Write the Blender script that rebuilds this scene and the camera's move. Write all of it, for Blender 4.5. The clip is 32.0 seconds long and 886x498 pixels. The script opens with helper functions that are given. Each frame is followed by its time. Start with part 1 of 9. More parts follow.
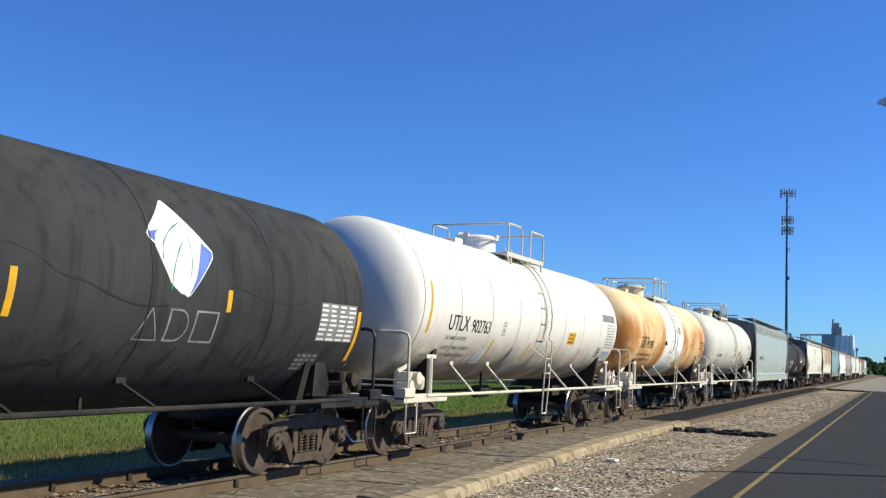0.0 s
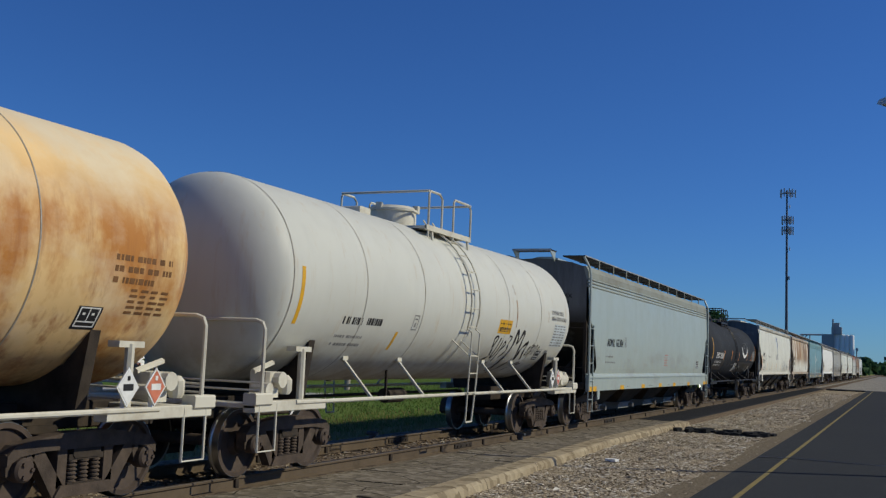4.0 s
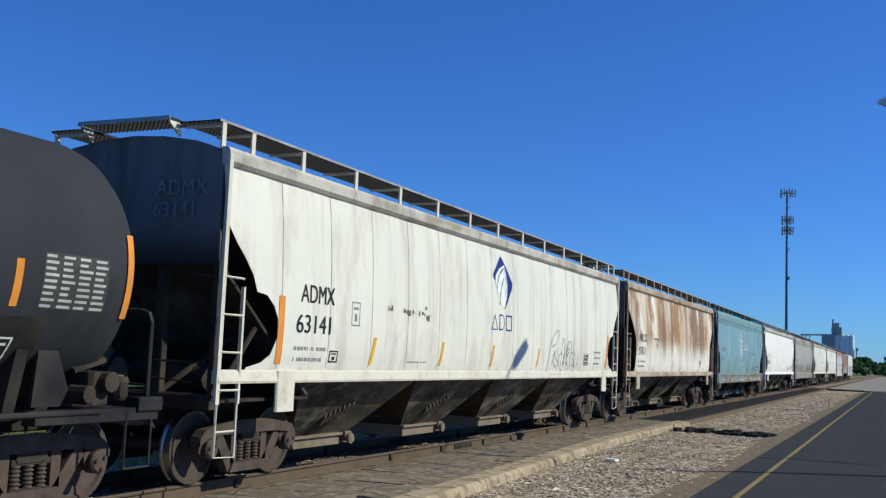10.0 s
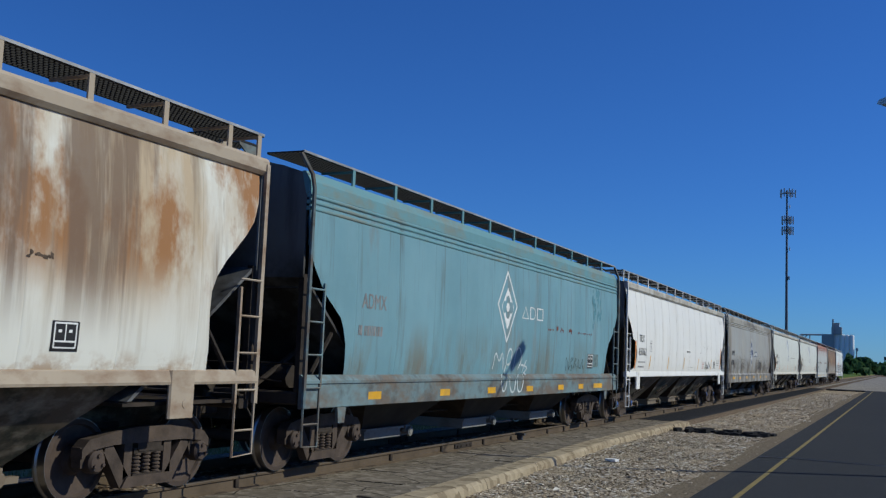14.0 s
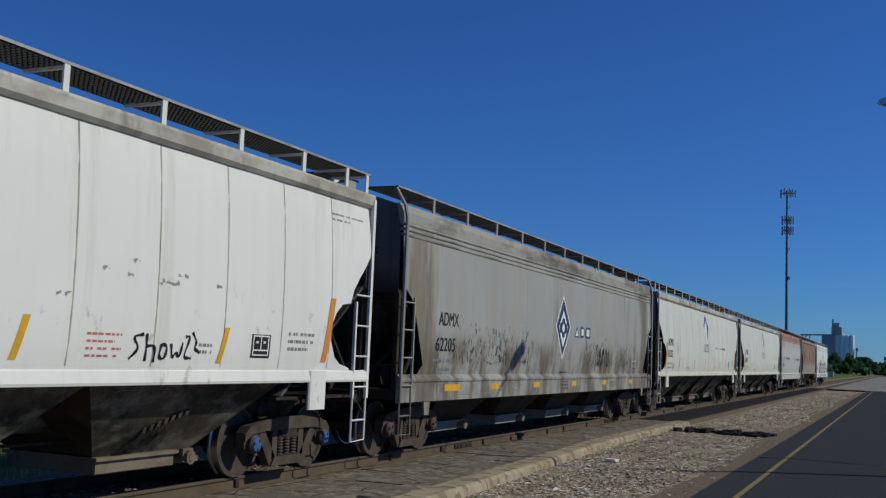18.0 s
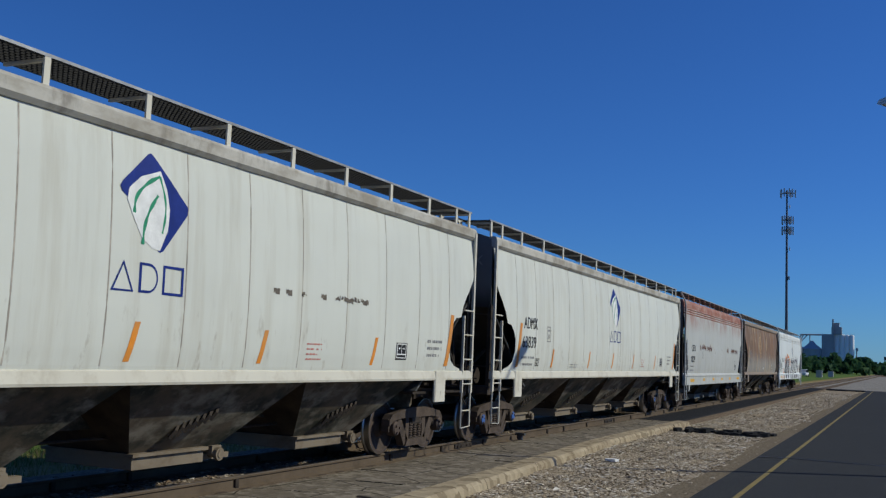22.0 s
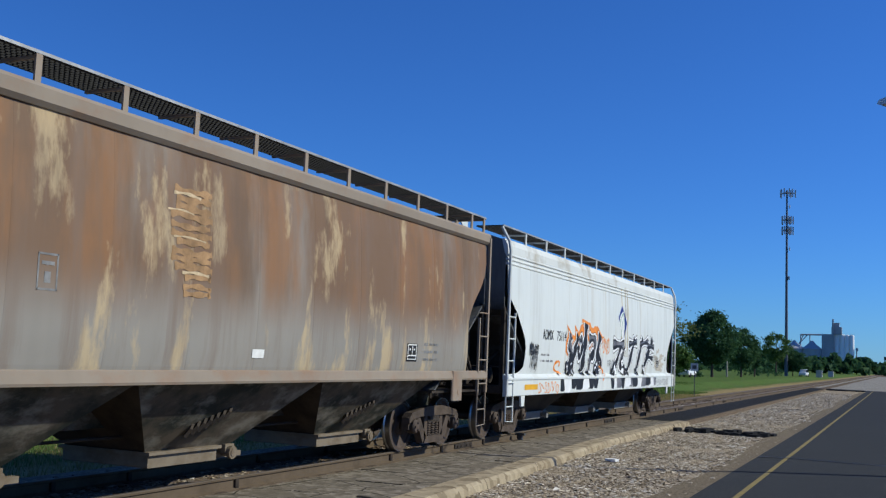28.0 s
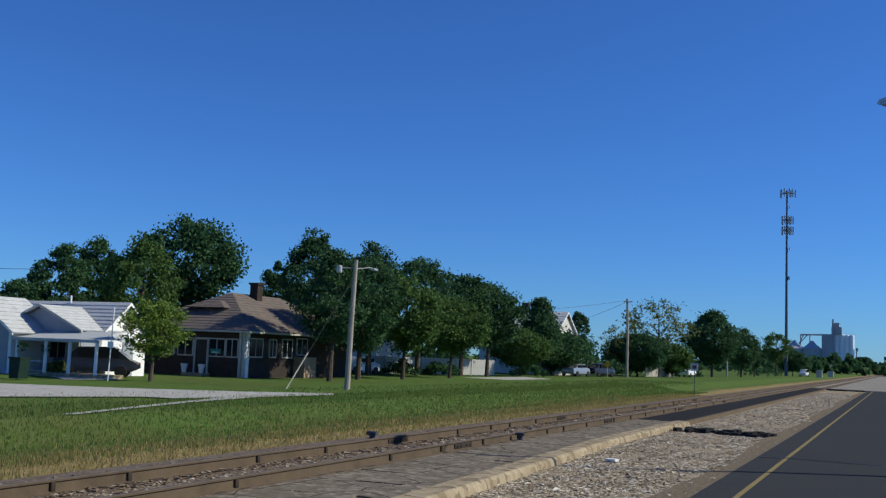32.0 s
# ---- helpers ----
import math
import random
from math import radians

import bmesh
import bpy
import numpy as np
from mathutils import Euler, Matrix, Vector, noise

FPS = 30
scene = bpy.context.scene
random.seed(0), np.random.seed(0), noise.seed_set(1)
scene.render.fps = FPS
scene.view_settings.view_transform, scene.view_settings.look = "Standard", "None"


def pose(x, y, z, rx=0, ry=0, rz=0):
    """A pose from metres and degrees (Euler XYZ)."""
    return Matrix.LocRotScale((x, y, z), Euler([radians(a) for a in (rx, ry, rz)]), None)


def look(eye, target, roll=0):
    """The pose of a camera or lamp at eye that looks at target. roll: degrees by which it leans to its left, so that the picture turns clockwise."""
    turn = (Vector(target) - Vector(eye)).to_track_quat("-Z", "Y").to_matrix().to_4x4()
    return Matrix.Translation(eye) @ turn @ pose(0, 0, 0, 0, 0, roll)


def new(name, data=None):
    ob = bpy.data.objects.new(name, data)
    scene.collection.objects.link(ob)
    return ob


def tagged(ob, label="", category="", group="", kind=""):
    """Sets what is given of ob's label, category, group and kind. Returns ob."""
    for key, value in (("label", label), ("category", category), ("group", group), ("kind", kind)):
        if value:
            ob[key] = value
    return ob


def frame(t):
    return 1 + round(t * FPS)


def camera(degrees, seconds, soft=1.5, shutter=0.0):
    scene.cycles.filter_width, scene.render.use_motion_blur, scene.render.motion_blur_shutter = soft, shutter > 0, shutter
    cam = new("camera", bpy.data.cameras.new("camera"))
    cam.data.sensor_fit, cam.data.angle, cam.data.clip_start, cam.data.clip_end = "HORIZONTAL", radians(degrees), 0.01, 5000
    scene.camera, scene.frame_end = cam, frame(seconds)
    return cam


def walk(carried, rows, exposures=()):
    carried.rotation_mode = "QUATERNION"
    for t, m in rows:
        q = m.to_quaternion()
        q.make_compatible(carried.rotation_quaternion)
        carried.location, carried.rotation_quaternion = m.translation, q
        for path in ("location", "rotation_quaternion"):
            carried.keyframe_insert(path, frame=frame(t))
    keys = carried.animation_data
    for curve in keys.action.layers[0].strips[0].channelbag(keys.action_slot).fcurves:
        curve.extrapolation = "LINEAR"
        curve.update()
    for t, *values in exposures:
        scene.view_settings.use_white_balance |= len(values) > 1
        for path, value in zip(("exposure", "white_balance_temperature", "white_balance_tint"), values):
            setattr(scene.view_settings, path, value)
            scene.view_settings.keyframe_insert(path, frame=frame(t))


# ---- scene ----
cam = camera(47.5, 32.0, 1.3)
EYE = pose(8.988, 0.0, 1.946, 95.953, -2.297, 24.188)
walk(cam, [(0.0, EYE), (32.0, EYE)], exposures=((0.0, 1.0, 7150, 10), (1.0, 0.6, 7000, 10), (2.0, 0.2, 6800, 10), (3.0, 0.1, 6950, 10), (6.0, 0.0, 6450, 10), (7.0, 0.0, 6450, 10), (8.0, 0.2, 6450, 10), (9.0, 0.70, 6700, 10), (10.0, 0.62, 6450, 10), (11.0, 0.3, 6250, 10), (12.0, 0.2, 6250, 10), (13.0, 0.1, 6150, 10), (16.0, 0.27, 6250, 10), (17.0, 0.18, 6450, 10), (18.0, -0.1, 6400, 10), (19.0, 0.02, 6250, 10), (20.0, 0.31, 6200, 10), (21.0, 0.4, 6500, 10), (22.0, 0.06, 6350, 10), (23.0, 0.0, 6250, 10), (25.0, -0.06, 6200, 10), (28.0, 0.5, 6200, 10), (29.3, 0.56, 6350, 10), (30.0, 0.3, 6350, 10), (31.0, 0.24, 6400, 10), (32.0, 0.52, 6650, 10)))

# ---- sky and sun ----
SUN = Vector((1.0, 0.45, 0.80)).normalized()
world = bpy.data.worlds.new("sky")
world.use_nodes = True
scene.world = world
sky = world.node_tree.nodes.new("ShaderNodeTexSky")
sky.sky_type = "NISHITA"
sky.sun_disc = False
sky.sun_elevation = math.asin(SUN.z)
sky.sun_rotation = math.atan2(SUN.x, SUN.y)
sky.altitude = 200
sky.air_density, sky.dust_density, sky.ozone_density = 1.0, 0.0, 6.0
tint = world.node_tree.nodes.new("ShaderNodeMix")
tint.data_type, tint.blend_type = "RGBA", "MULTIPLY"
tint.inputs[0].default_value = 1.0
tint.inputs[7].default_value = (0.345, 0.69, 1.20, 1)     # the film's cool white balance on a clear sky
world.node_tree.links.new(sky.outputs[0], tint.inputs[6])
world.node_tree.links.new(tint.outputs[2], world.node_tree.nodes["Background"].inputs[0])
world.node_tree.nodes["Background"].inputs[1].default_value = 0.068
sun_data = bpy.data.lights.new("sun", "SUN")
sun_data.energy, sun_data.angle, sun_data.color = 3.15, radians(0.55), (1.0, 0.97, 0.79)
sun_ob = new("sun", sun_data)
sun_ob.matrix_world = look(SUN * 50, (0, 0, 0))

RT = 0.18          # top of the rails above the ground


# ---- mesh building ----
class B:
    """A growing mesh: vertices and faces."""

    def __init__(self):
        self.v, self.f = [], []

    def add(self, vs, fs):
        o = len(self.v)
        self.v += [tuple(p) for p in vs]
        self.f += [tuple(i + o for i in f) for f in fs]
        return self

    def box(self, x0, x1, y0, y1, z0, z1, c=0.0):
        if not c:
            return self.add([(x, y, z) for x in (x0, x1) for y in (y0, y1) for z in (z0, z1)],
                            [(0, 1, 3, 2), (4, 6, 7, 5), (0, 4, 5, 1), (2, 3, 7, 6), (0, 2, 6, 4), (1, 5, 7, 3)])
        d = (x1 - x0, y1 - y0, z1 - z0)
        ax = d.index(max(d))
        lo, hi = [(x0, x1), (y0, y1), (z0, z1)], [0, 1, 2]
        hi.remove(ax)
        (a0, a1), (b0, b1) = lo[hi[0]], lo[hi[1]]
        poly = [(a0 + c, b0), (a1 - c, b0), (a1, b0 + c), (a1, b1 - c), (a1 - c, b1), (a0 + c, b1), (a0, b1 - c), (a0, b0 + c)]
        return self.extr(poly, ax, *lo[ax])

    def extr(self, poly, ax, a0, a1):
        """A polygon in the plane across the axis ax (0, 1 or 2), drawn out from a0 to a1."""
        n = len(poly)
        vs = []
        for a in (a0, a1):
            for p, q in poly:
                vs.append((a, p, q) if ax == 0 else (p, a, q) if ax == 1 else (p, q, a))
        area = sum(poly[i][0] * poly[(i + 1) % n][1] - poly[(i + 1) % n][0] * poly[i][1] for i in range(n))
        flip = (area > 0) == (ax != 1)
        if a1 < a0:
            flip = not flip
        fs = [tuple(range(n - 1, -1, -1)), tuple(range(n, 2 * n))] + [(i, (i + 1) % n, n + (i + 1) % n, n + i) for i in range(n)]
        if not flip:
            fs = [f[::-1] for f in fs]
        return self.add(vs, fs)

    def tube(self, pts, r, n=6, cap=True):
        pts = [Vector(p) for p in pts]
        rs = r if isinstance(r, (list, tuple)) else [r] * len(pts)
        vs, fs, up = [], [], None
        for i, p in enumerate(pts):
            d = (pts[min(i + 1, len(pts) - 1)] - pts[max(i - 1, 0)]).normalized()
            if up is None:
                up = Vector((0, 0, 1)) if abs(d.z) < 0.9 else Vector((1, 0, 0))
            a = d.cross(up).normalized()
            up = a.cross(d).normalized()
            for k in range(n):
                w = 2 * math.pi * (k + 0.5) / n
                vs.append(p + (a * math.cos(w) + up * math.sin(w)) * rs[i])
        for i in range(len(pts) - 1):
            for k in range(n):
                j = (k + 1) % n
                fs.append((i * n + k, i * n + j, i * n + n + j, i * n + n + k))
        if cap:
            fs += [tuple(range(n - 1, -1, -1)), tuple(range((len(pts) - 1) * n, len(pts) * n))]
        return self.add(vs, fs)

    def lathe(self, prof, at, ax=2, n=24, cap=True):
        """prof: (radius, distance along the axis) from one end to the other."""
        vs, fs = [], []
        for r, a in prof:
            for k in range(n):
                w = 2 * math.pi * k / n
                p, q = r * math.cos(w), r * math.sin(w)
                vs.append((at[0] + a, at[1] + p, at[2] + q) if ax == 0 else (at[0] + q, at[1] + a, at[2] + p) if ax == 1 else (at[0] + p, at[1] + q, at[2] + a))
        for i in range(len(prof) - 1):
            for k in range(n):
                j = (k + 1) % n
                fs.append((i * n + k, i * n + j, i * n + n + j, i * n + n + k))
        if cap:
            fs += [tuple(range(n - 1, -1, -1)), tuple(range((len(prof) - 1) * n, len(prof) * n))]
        return self.add(vs, fs)

    def grid(self, rows, flip=False):
        m = len(rows[0])
        fs = []
        for i in range(len(rows) - 1):
            for k in range(m - 1):
                f = (i * m + k, i * m + k + 1, i * m + m + k + 1, i * m + m + k)
                fs.append(f[::-1] if flip else f)
        return self.add([p for r in rows for p in r], fs)

    def mesh(self, name, smooth=0):
        me = bpy.data.meshes.new(name)
        me.from_pydata(self.v, [], self.f)
        if smooth:
            me.polygons.foreach_set("use_smooth", [True] * len(me.polygons))
            me.set_sharp_from_angle(angle=radians(smooth))
        me.update()
        return me


def place(name, me, mat, parent=None, label="", m=None):
    """An object on a mesh that others may share, with a material of its own."""
    if not me.materials:
        me.materials.append(None)
    ob = new(name, me)
    ob.material_slots[0].link = "OBJECT"
    ob.material_slots[0].material = mat
    if parent:
        ob.parent = parent
    if m is not None:
        ob.matrix_basis = m
    if label:
        ob["label"] = label
    return ob


def part(name, b, mat, parent, label="", smooth=0, m=None):
    return place(name, b.mesh(name, smooth), mat, parent, label, m)


KEPT = {}


def shared(key, make, smooth=0):
    """The mesh kept under key, made once."""
    if key not in KEPT:
        KEPT[key] = make().mesh(key[0], smooth)
    return KEPT[key]


def thing(name, label, category, m=None, group="", kind=""):
    ob = new(name)
    ob.empty_display_size = 0.3
    if m is not None:
        ob.matrix_basis = m
    return tagged(ob, label, category, group, kind)


# ---- materials ----
def shader(name, rough=0.6, metal=0.0, color=(0.5, 0.5, 0.5)):
    mat = bpy.data.materials.new(name)
    mat.use_nodes = True
    bsdf = mat.node_tree.nodes["Principled BSDF"]
    bsdf.inputs["Roughness"].default_value = rough
    bsdf.inputs["Metallic"].default_value = metal
    bsdf.inputs["Base Color"].default_value = (*color, 1)
    return mat, mat.node_tree, bsdf


def math_node(nt, op, a, b=None, clamp=False):
    n = nt.nodes.new("ShaderNodeMath")
    n.operation, n.use_clamp = op, clamp
    for i, x in enumerate((a, b)):
        if x is None:
            continue
        if isinstance(x, (int, float)):
            n.inputs[i].default_value = x
        else:
            nt.links.new(x, n.inputs[i])
    return n.outputs[0]


def axis(nt, k):
    """One object coordinate, in metres."""
    t = nt.nodes.new("ShaderNodeTexCoord")
    s = nt.nodes.new("ShaderNodeSeparateXYZ")
    nt.links.new(t.outputs["Object"], s.inputs[0])
    return s.outputs[k]


def noise_fac(nt, scale, lo, hi, detail=5.0, rough=0.6, shift=0.0, coord="Object", distort=0.0):
    """Noise at a scale per metre on each axis, spread from lo..hi to 0..1."""
    t = nt.nodes.new("ShaderNodeTexCoord")
    mp = nt.nodes.new("ShaderNodeMapping")
    mp.inputs["Scale"].default_value = scale if isinstance(scale, tuple) else (scale, scale, scale)
    mp.inputs["Location"].default_value = (shift, shift * 1.7, shift * 0.6)
    nz = nt.nodes.new("ShaderNodeTexNoise")
    nz.inputs["Scale"].default_value = 1.0
    nz.inputs["Detail"].default_value = detail
    nz.inputs["Roughness"].default_value = rough
    nz.inputs["Distortion"].default_value = distort
    mr = nt.nodes.new("ShaderNodeMapRange")
    mr.inputs["From Min"].default_value, mr.inputs["From Max"].default_value = lo, hi
    nt.links.new(t.outputs[coord], mp.inputs["Vector"])
    nt.links.new(mp.outputs[0], nz.inputs["Vector"])
    nt.links.new(nz.outputs["Fac"], mr.inputs["Value"])
    return mr.outputs[0]


def ramp(nt, x, lo, hi):
    mr = nt.nodes.new("ShaderNodeMapRange")
    mr.interpolation_type = "SMOOTHSTEP"
    mr.inputs["From Min"].default_value, mr.inputs["From Max"].default_value = lo, hi
    nt.links.new(x, mr.inputs["Value"])
    return mr.outputs[0]


def mix(nt, fac, a, b):
    n = nt.nodes.new("ShaderNodeMix")
    n.data_type = "RGBA"
    for i, x in ((0, fac), (6, a), (7, b)):
        if isinstance(x, tuple):
            n.inputs[i].default_value = (*x, 1)
        elif isinstance(x, (int, float)):
            n.inputs[i].default_value = x
        else:
            nt.links.new(x, n.inputs[i])
    return n.outputs[2]


def bump(nt, bsdf, h, strength=0.3, dist=0.01):
    n = nt.nodes.new("ShaderNodeBump")
    n.inputs["Strength"].default_value, n.inputs["Distance"].default_value = strength, dist
    nt.links.new(h, n.inputs["Height"])
    nt.links.new(n.outputs[0], bsdf.inputs["Normal"])


def plain(name, color, rough=0.6, metal=0.0, vary=0.25, scale=3.0, bumpy=0.0, dust=None):
    """A surface of one colour with grain at two scales."""
    mat, nt, bsdf = shader(name, rough, metal, color)
    if rough >= 0.4 and metal < 0.5:
        bsdf.inputs["Specular IOR Level"].default_value = 0.15
    dark = tuple(c * (1 - vary) for c in color)
    lite = tuple(min(1, c * (1 + vary)) for c in color)
    col = mix(nt, noise_fac(nt, scale, 0.3, 0.7), dark, lite)
    col = mix(nt, math_node(nt, "MULTIPLY", noise_fac(nt, scale * 9, 0.45, 0.75, 3), 0.5), col, dark)
    if dust:
        col = mix(nt, math_node(nt, "MULTIPLY", noise_fac(nt, scale * 0.6, 0.4, 0.7, shift=3), 0.7), col, dust)
    nt.links.new(col, bsdf.inputs["Base Color"])
    if bumpy:
        bump(nt, bsdf, noise_fac(nt, scale * 8, 0.2, 0.8), bumpy, 0.01)
    return mat


def car_paint(name, base, stains=(), rough=0.5, grain=0.06, seed=0.0, sheen=0.15, bands=()):
    """Weathered car paint: faded patches, vertical run-off streaks and stains; bands: (y0, y1, colour) that lie over the stains."""
    mat, nt, bsdf = shader(name, rough)
    bsdf.inputs["Specular IOR Level"].default_value = sheen
    col = mix(nt, noise_fac(nt, 0.5, 0.3, 0.7, shift=seed), tuple(c * (1 - grain) for c in base), tuple(min(1, c * (1 + grain)) for c in base))
    col = mix(nt, math_node(nt, "MULTIPLY", noise_fac(nt, (3, 3, 0.15), 0.5, 0.8, 4, shift=seed + 9), 0.25), col, tuple(c * 0.75 for c in base))
    for color, amount, scale, lo, hi, z in stains:
        fac = math_node(nt, "MULTIPLY", noise_fac(nt, scale, lo, hi, 6, 0.65, shift=seed + len(nt.nodes)), amount)
        if z:
            fac = math_node(nt, "MULTIPLY", fac, ramp(nt, axis(nt, 2), z[0], z[1]))
            if len(z) > 2:
                fac = math_node(nt, "MULTIPLY", fac, ramp(nt, axis(nt, 2), z[3], z[2]))
        col = mix(nt, fac, col, color)
    for y0, y1, color in bands:
        y = axis(nt, 1)
        inside = math_node(nt, "MULTIPLY", math_node(nt, "GREATER_THAN", y, y0), math_node(nt, "LESS_THAN", y, y1))
        col = mix(nt, inside, col, mix(nt, noise_fac(nt, (2, 2, 0.4), 0.35, 0.75, shift=seed), color, tuple(c * 0.86 for c in color)))
    nt.links.new(col, bsdf.inputs["Base Color"])
    rr = nt.nodes.new("ShaderNodeMapRange")
    nt.links.new(noise_fac(nt, 1.3, 0.2, 0.8, shift=seed + 2), rr.inputs["Value"])
    rr.inputs["To Min"].default_value, rr.inputs["To Max"].default_value = rough - 0.08, rough + 0.2
    nt.links.new(rr.outputs[0], bsdf.inputs["Roughness"])
    bump(nt, bsdf, noise_fac(nt, (0.8, 0.8, 0.5), 0.2, 0.8, 3, shift=seed), 0.25, 0.03)
    return mat


BLACK = plain("black_paint", (0.02, 0.02, 0.022), 0.5, 0, 0.3, 2.5, 0.1, (0.06, 0.05, 0.04))
SEAM = plain("grimy_weld_seam", (0.33, 0.30, 0.26), 0.7, 0, 0.45, 3)
# paler than the grating: sunlight on the walkway rims put into the colour
LIT_EDGE = plain("sunlit_edge_tone", (0.34, 0.34, 0.34), 0.5, 0.3, 0.3, 3)
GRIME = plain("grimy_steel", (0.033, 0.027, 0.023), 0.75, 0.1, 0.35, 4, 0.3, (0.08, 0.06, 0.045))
FRAME_RUST = plain("dusty_cast_steel", (0.066, 0.051, 0.042), 0.8, 0, 0.4, 5, 0.4, (0.12, 0.088, 0.068))


def wheel_material():
    """Dusty rust on the plate, bright worn steel on the tread."""
    mat, nt, bsdf = shader("wheel_steel", 0.6)
    y, z = axis(nt, 1), axis(nt, 2)
    r2 = math_node(nt, "ADD", math_node(nt, "MULTIPLY", y, y), math_node(nt, "MULTIPLY", z, z))
    tread = math_node(nt, "GREATER_THAN", r2, 0.449 ** 2)
    rust = mix(nt, noise_fac(nt, 5, 0.3, 0.7), (0.035, 0.024, 0.019), (0.08, 0.053, 0.039))
    nt.links.new(mix(nt, tread, rust, (0.33, 0.33, 0.33)), bsdf.inputs["Base Color"])
    nt.links.new(tread, bsdf.inputs["Metallic"])
    rough = math_node(nt, "SUBTRACT", 0.8, math_node(nt, "MULTIPLY", tread, 0.45))
    nt.links.new(rough, bsdf.inputs["Roughness"])
    return mat


WHEEL_RUST = wheel_material()
DARK_METAL = plain("dark_grating", (0.022, 0.022, 0.023), 0.7, 0.0, 0.2, 4)
INK_BLACK = plain("black_stencil", (0.025, 0.025, 0.027), 0.6, 0, 0.3, 6)
INK_WHITE = plain("white_stencil", (0.72, 0.72, 0.70), 0.6, 0, 0.15, 6)
INK_GREY = plain("faded_stencil", (0.22, 0.22, 0.22), 0.6, 0, 0.3, 6)
INK_RED = plain("red_stencil", (0.50, 0.17, 0.14), 0.6, 0, 0.2, 6)
YELLOW = plain("yellow_reflector", (0.72, 0.38, 0.02), 0.45, 0, 0.12, 5, 0, (0.45, 0.27, 0.06))
ORANGE = plain("orange_reflector", (0.68, 0.24, 0.03), 0.45, 0, 0.15, 5, 0, (0.5, 0.26, 0.1))
LOGO_BLUE = plain("logo_blue", (0.014, 0.03, 0.19), 0.5, 0, 0.2, 4)
LOGO_GREEN = plain("logo_green", (0.03, 0.24, 0.13), 0.5, 0, 0.2, 4)
SPRAY_BLACK = plain("black_spray_paint", (0.02, 0.02, 0.024), 0.5, 0, 0.4, 5)
SPRAY_WHITE = plain("white_spray_paint", (0.75, 0.76, 0.77), 0.5, 0, 0.1, 5)
SPRAY_ORANGE = plain("orange_spray_paint", (0.75, 0.25, 0.04), 0.5, 0, 0.2, 5)
SPRAY_GREY = plain("grey_spray_paint", (0.16, 0.16, 0.18), 0.5, 0, 0.4, 5)
# ---- running gear that all cars share ----
AXLE, WHEEL_R = 0.889, 0.457
WHEELSETS = []


def make_side_frame():
    b = B()
    x0, x1 = 0.93, 1.06
    for sx in (1, -1):
        top = [(-1.08, 0.60), (-0.98, 0.70), (-0.62, 0.76), (-0.3, 0.80), (0.3, 0.80), (0.62, 0.76), (0.98, 0.70), (1.08, 0.60), (1.08, 0.50), (0.92, 0.585), (0.6, 0.62), (-0.6, 0.62), (-0.92, 0.585), (-1.08, 0.50)]
        if sx == 1:
            b.extr(top, 0, x0, x1 + 0.03)
            b.extr([(-0.44, 0.13), (0.44, 0.13), (0.36, 0.25), (-0.36, 0.25)], 0, x0, x1 + 0.03)
        for poly in ([(-0.80, 0.66), (-0.62, 0.66), (-0.30, 0.24), (-0.44, 0.13)], [(-0.40, 0.22), (-0.27, 0.22), (-0.27, 0.66), (-0.40, 0.66)],
                     [(-1.08, 0.62), (-0.96, 0.62), (-1.0, 0.40), (-1.06, 0.40)], [(-0.82, 0.64), (-0.70, 0.62), (-0.75, 0.42), (-0.79, 0.42)]):
            b.extr([(p * sx, q) for p, q in poly], 0, x0, x1)
    return b


def make_wheelset():
    b = B()
    b.lathe([(0.08, -1.0), (0.08, 1.0)], (0, 0, 0), 0, 12)
    for s in (1, -1):
        prof = [(0.09, 0.66), (0.13, 0.66), (0.14, 0.71), (0.34, 0.755), (0.39, 0.70), (0.482, 0.69), (0.482, 0.715), (0.462, 0.735), (0.455, 0.83), (0.395, 0.835), (0.375, 0.80), (0.17, 0.775), (0.13, 0.85), (0.09, 0.85)]
        b.lathe([(r, s * a) for r, a in (prof if s == 1 else prof)], (0, 0, 0), 0, 36)
        b.lathe([(0.115, s * 0.98), (0.125, s * 1.0), (0.125, s * 1.12), (0.10, s * 1.145), (0.05, s * 1.15)], (0, 0, 0), 0, 16)
        for k in range(3):
            w = 2 * math.pi * k / 3
            y, z = 0.07 * math.cos(w), 0.07 * math.sin(w)
            b.lathe([(0.022, s * 1.13), (0.022, s * 1.17)], (0, y, z), 0, 6)
    return b


def make_spring():
    prof, n = [], 6
    for i in range(n):
        z = 0.26 + i * 0.042
        prof += [(0.045, z), (0.062, z + 0.009), (0.062, z + 0.024), (0.045, z + 0.033)]
    return B().lathe(prof, (0, 0, 0), 2, 10)


def make_bolster():
    b = B()
    b.box(-1.08, 1.08, -0.2, 0.2, 0.52, 0.72, 0.03)
    b.box(-0.35, 0.35, -0.28, 0.28, 0.70, 0.80, 0.03)
    for y in (-0.42, 0.42):
        b.tube([(-0.72, y, 0.42), (0.72, y, 0.42)], 0.05, 8)
        b.tube([(-0.72, y, 0.42), (0, y * 0.75, 0.44), (0.72, y, 0.42)], 0.035, 6)
        for x in (-0.75, 0.75):
            b.box(x - 0.05, x + 0.05, y * 1.0 - 0.05, y + 0.05, 0.28, 0.56)
    for x in (-0.98, 0.98):
        b.box(x - 0.09, x + 0.09, -0.25, 0.25, 0.22, 0.27)
        b.box(x - 0.09, x + 0.09, -0.25, 0.25, 0.50, 0.56)
    return b


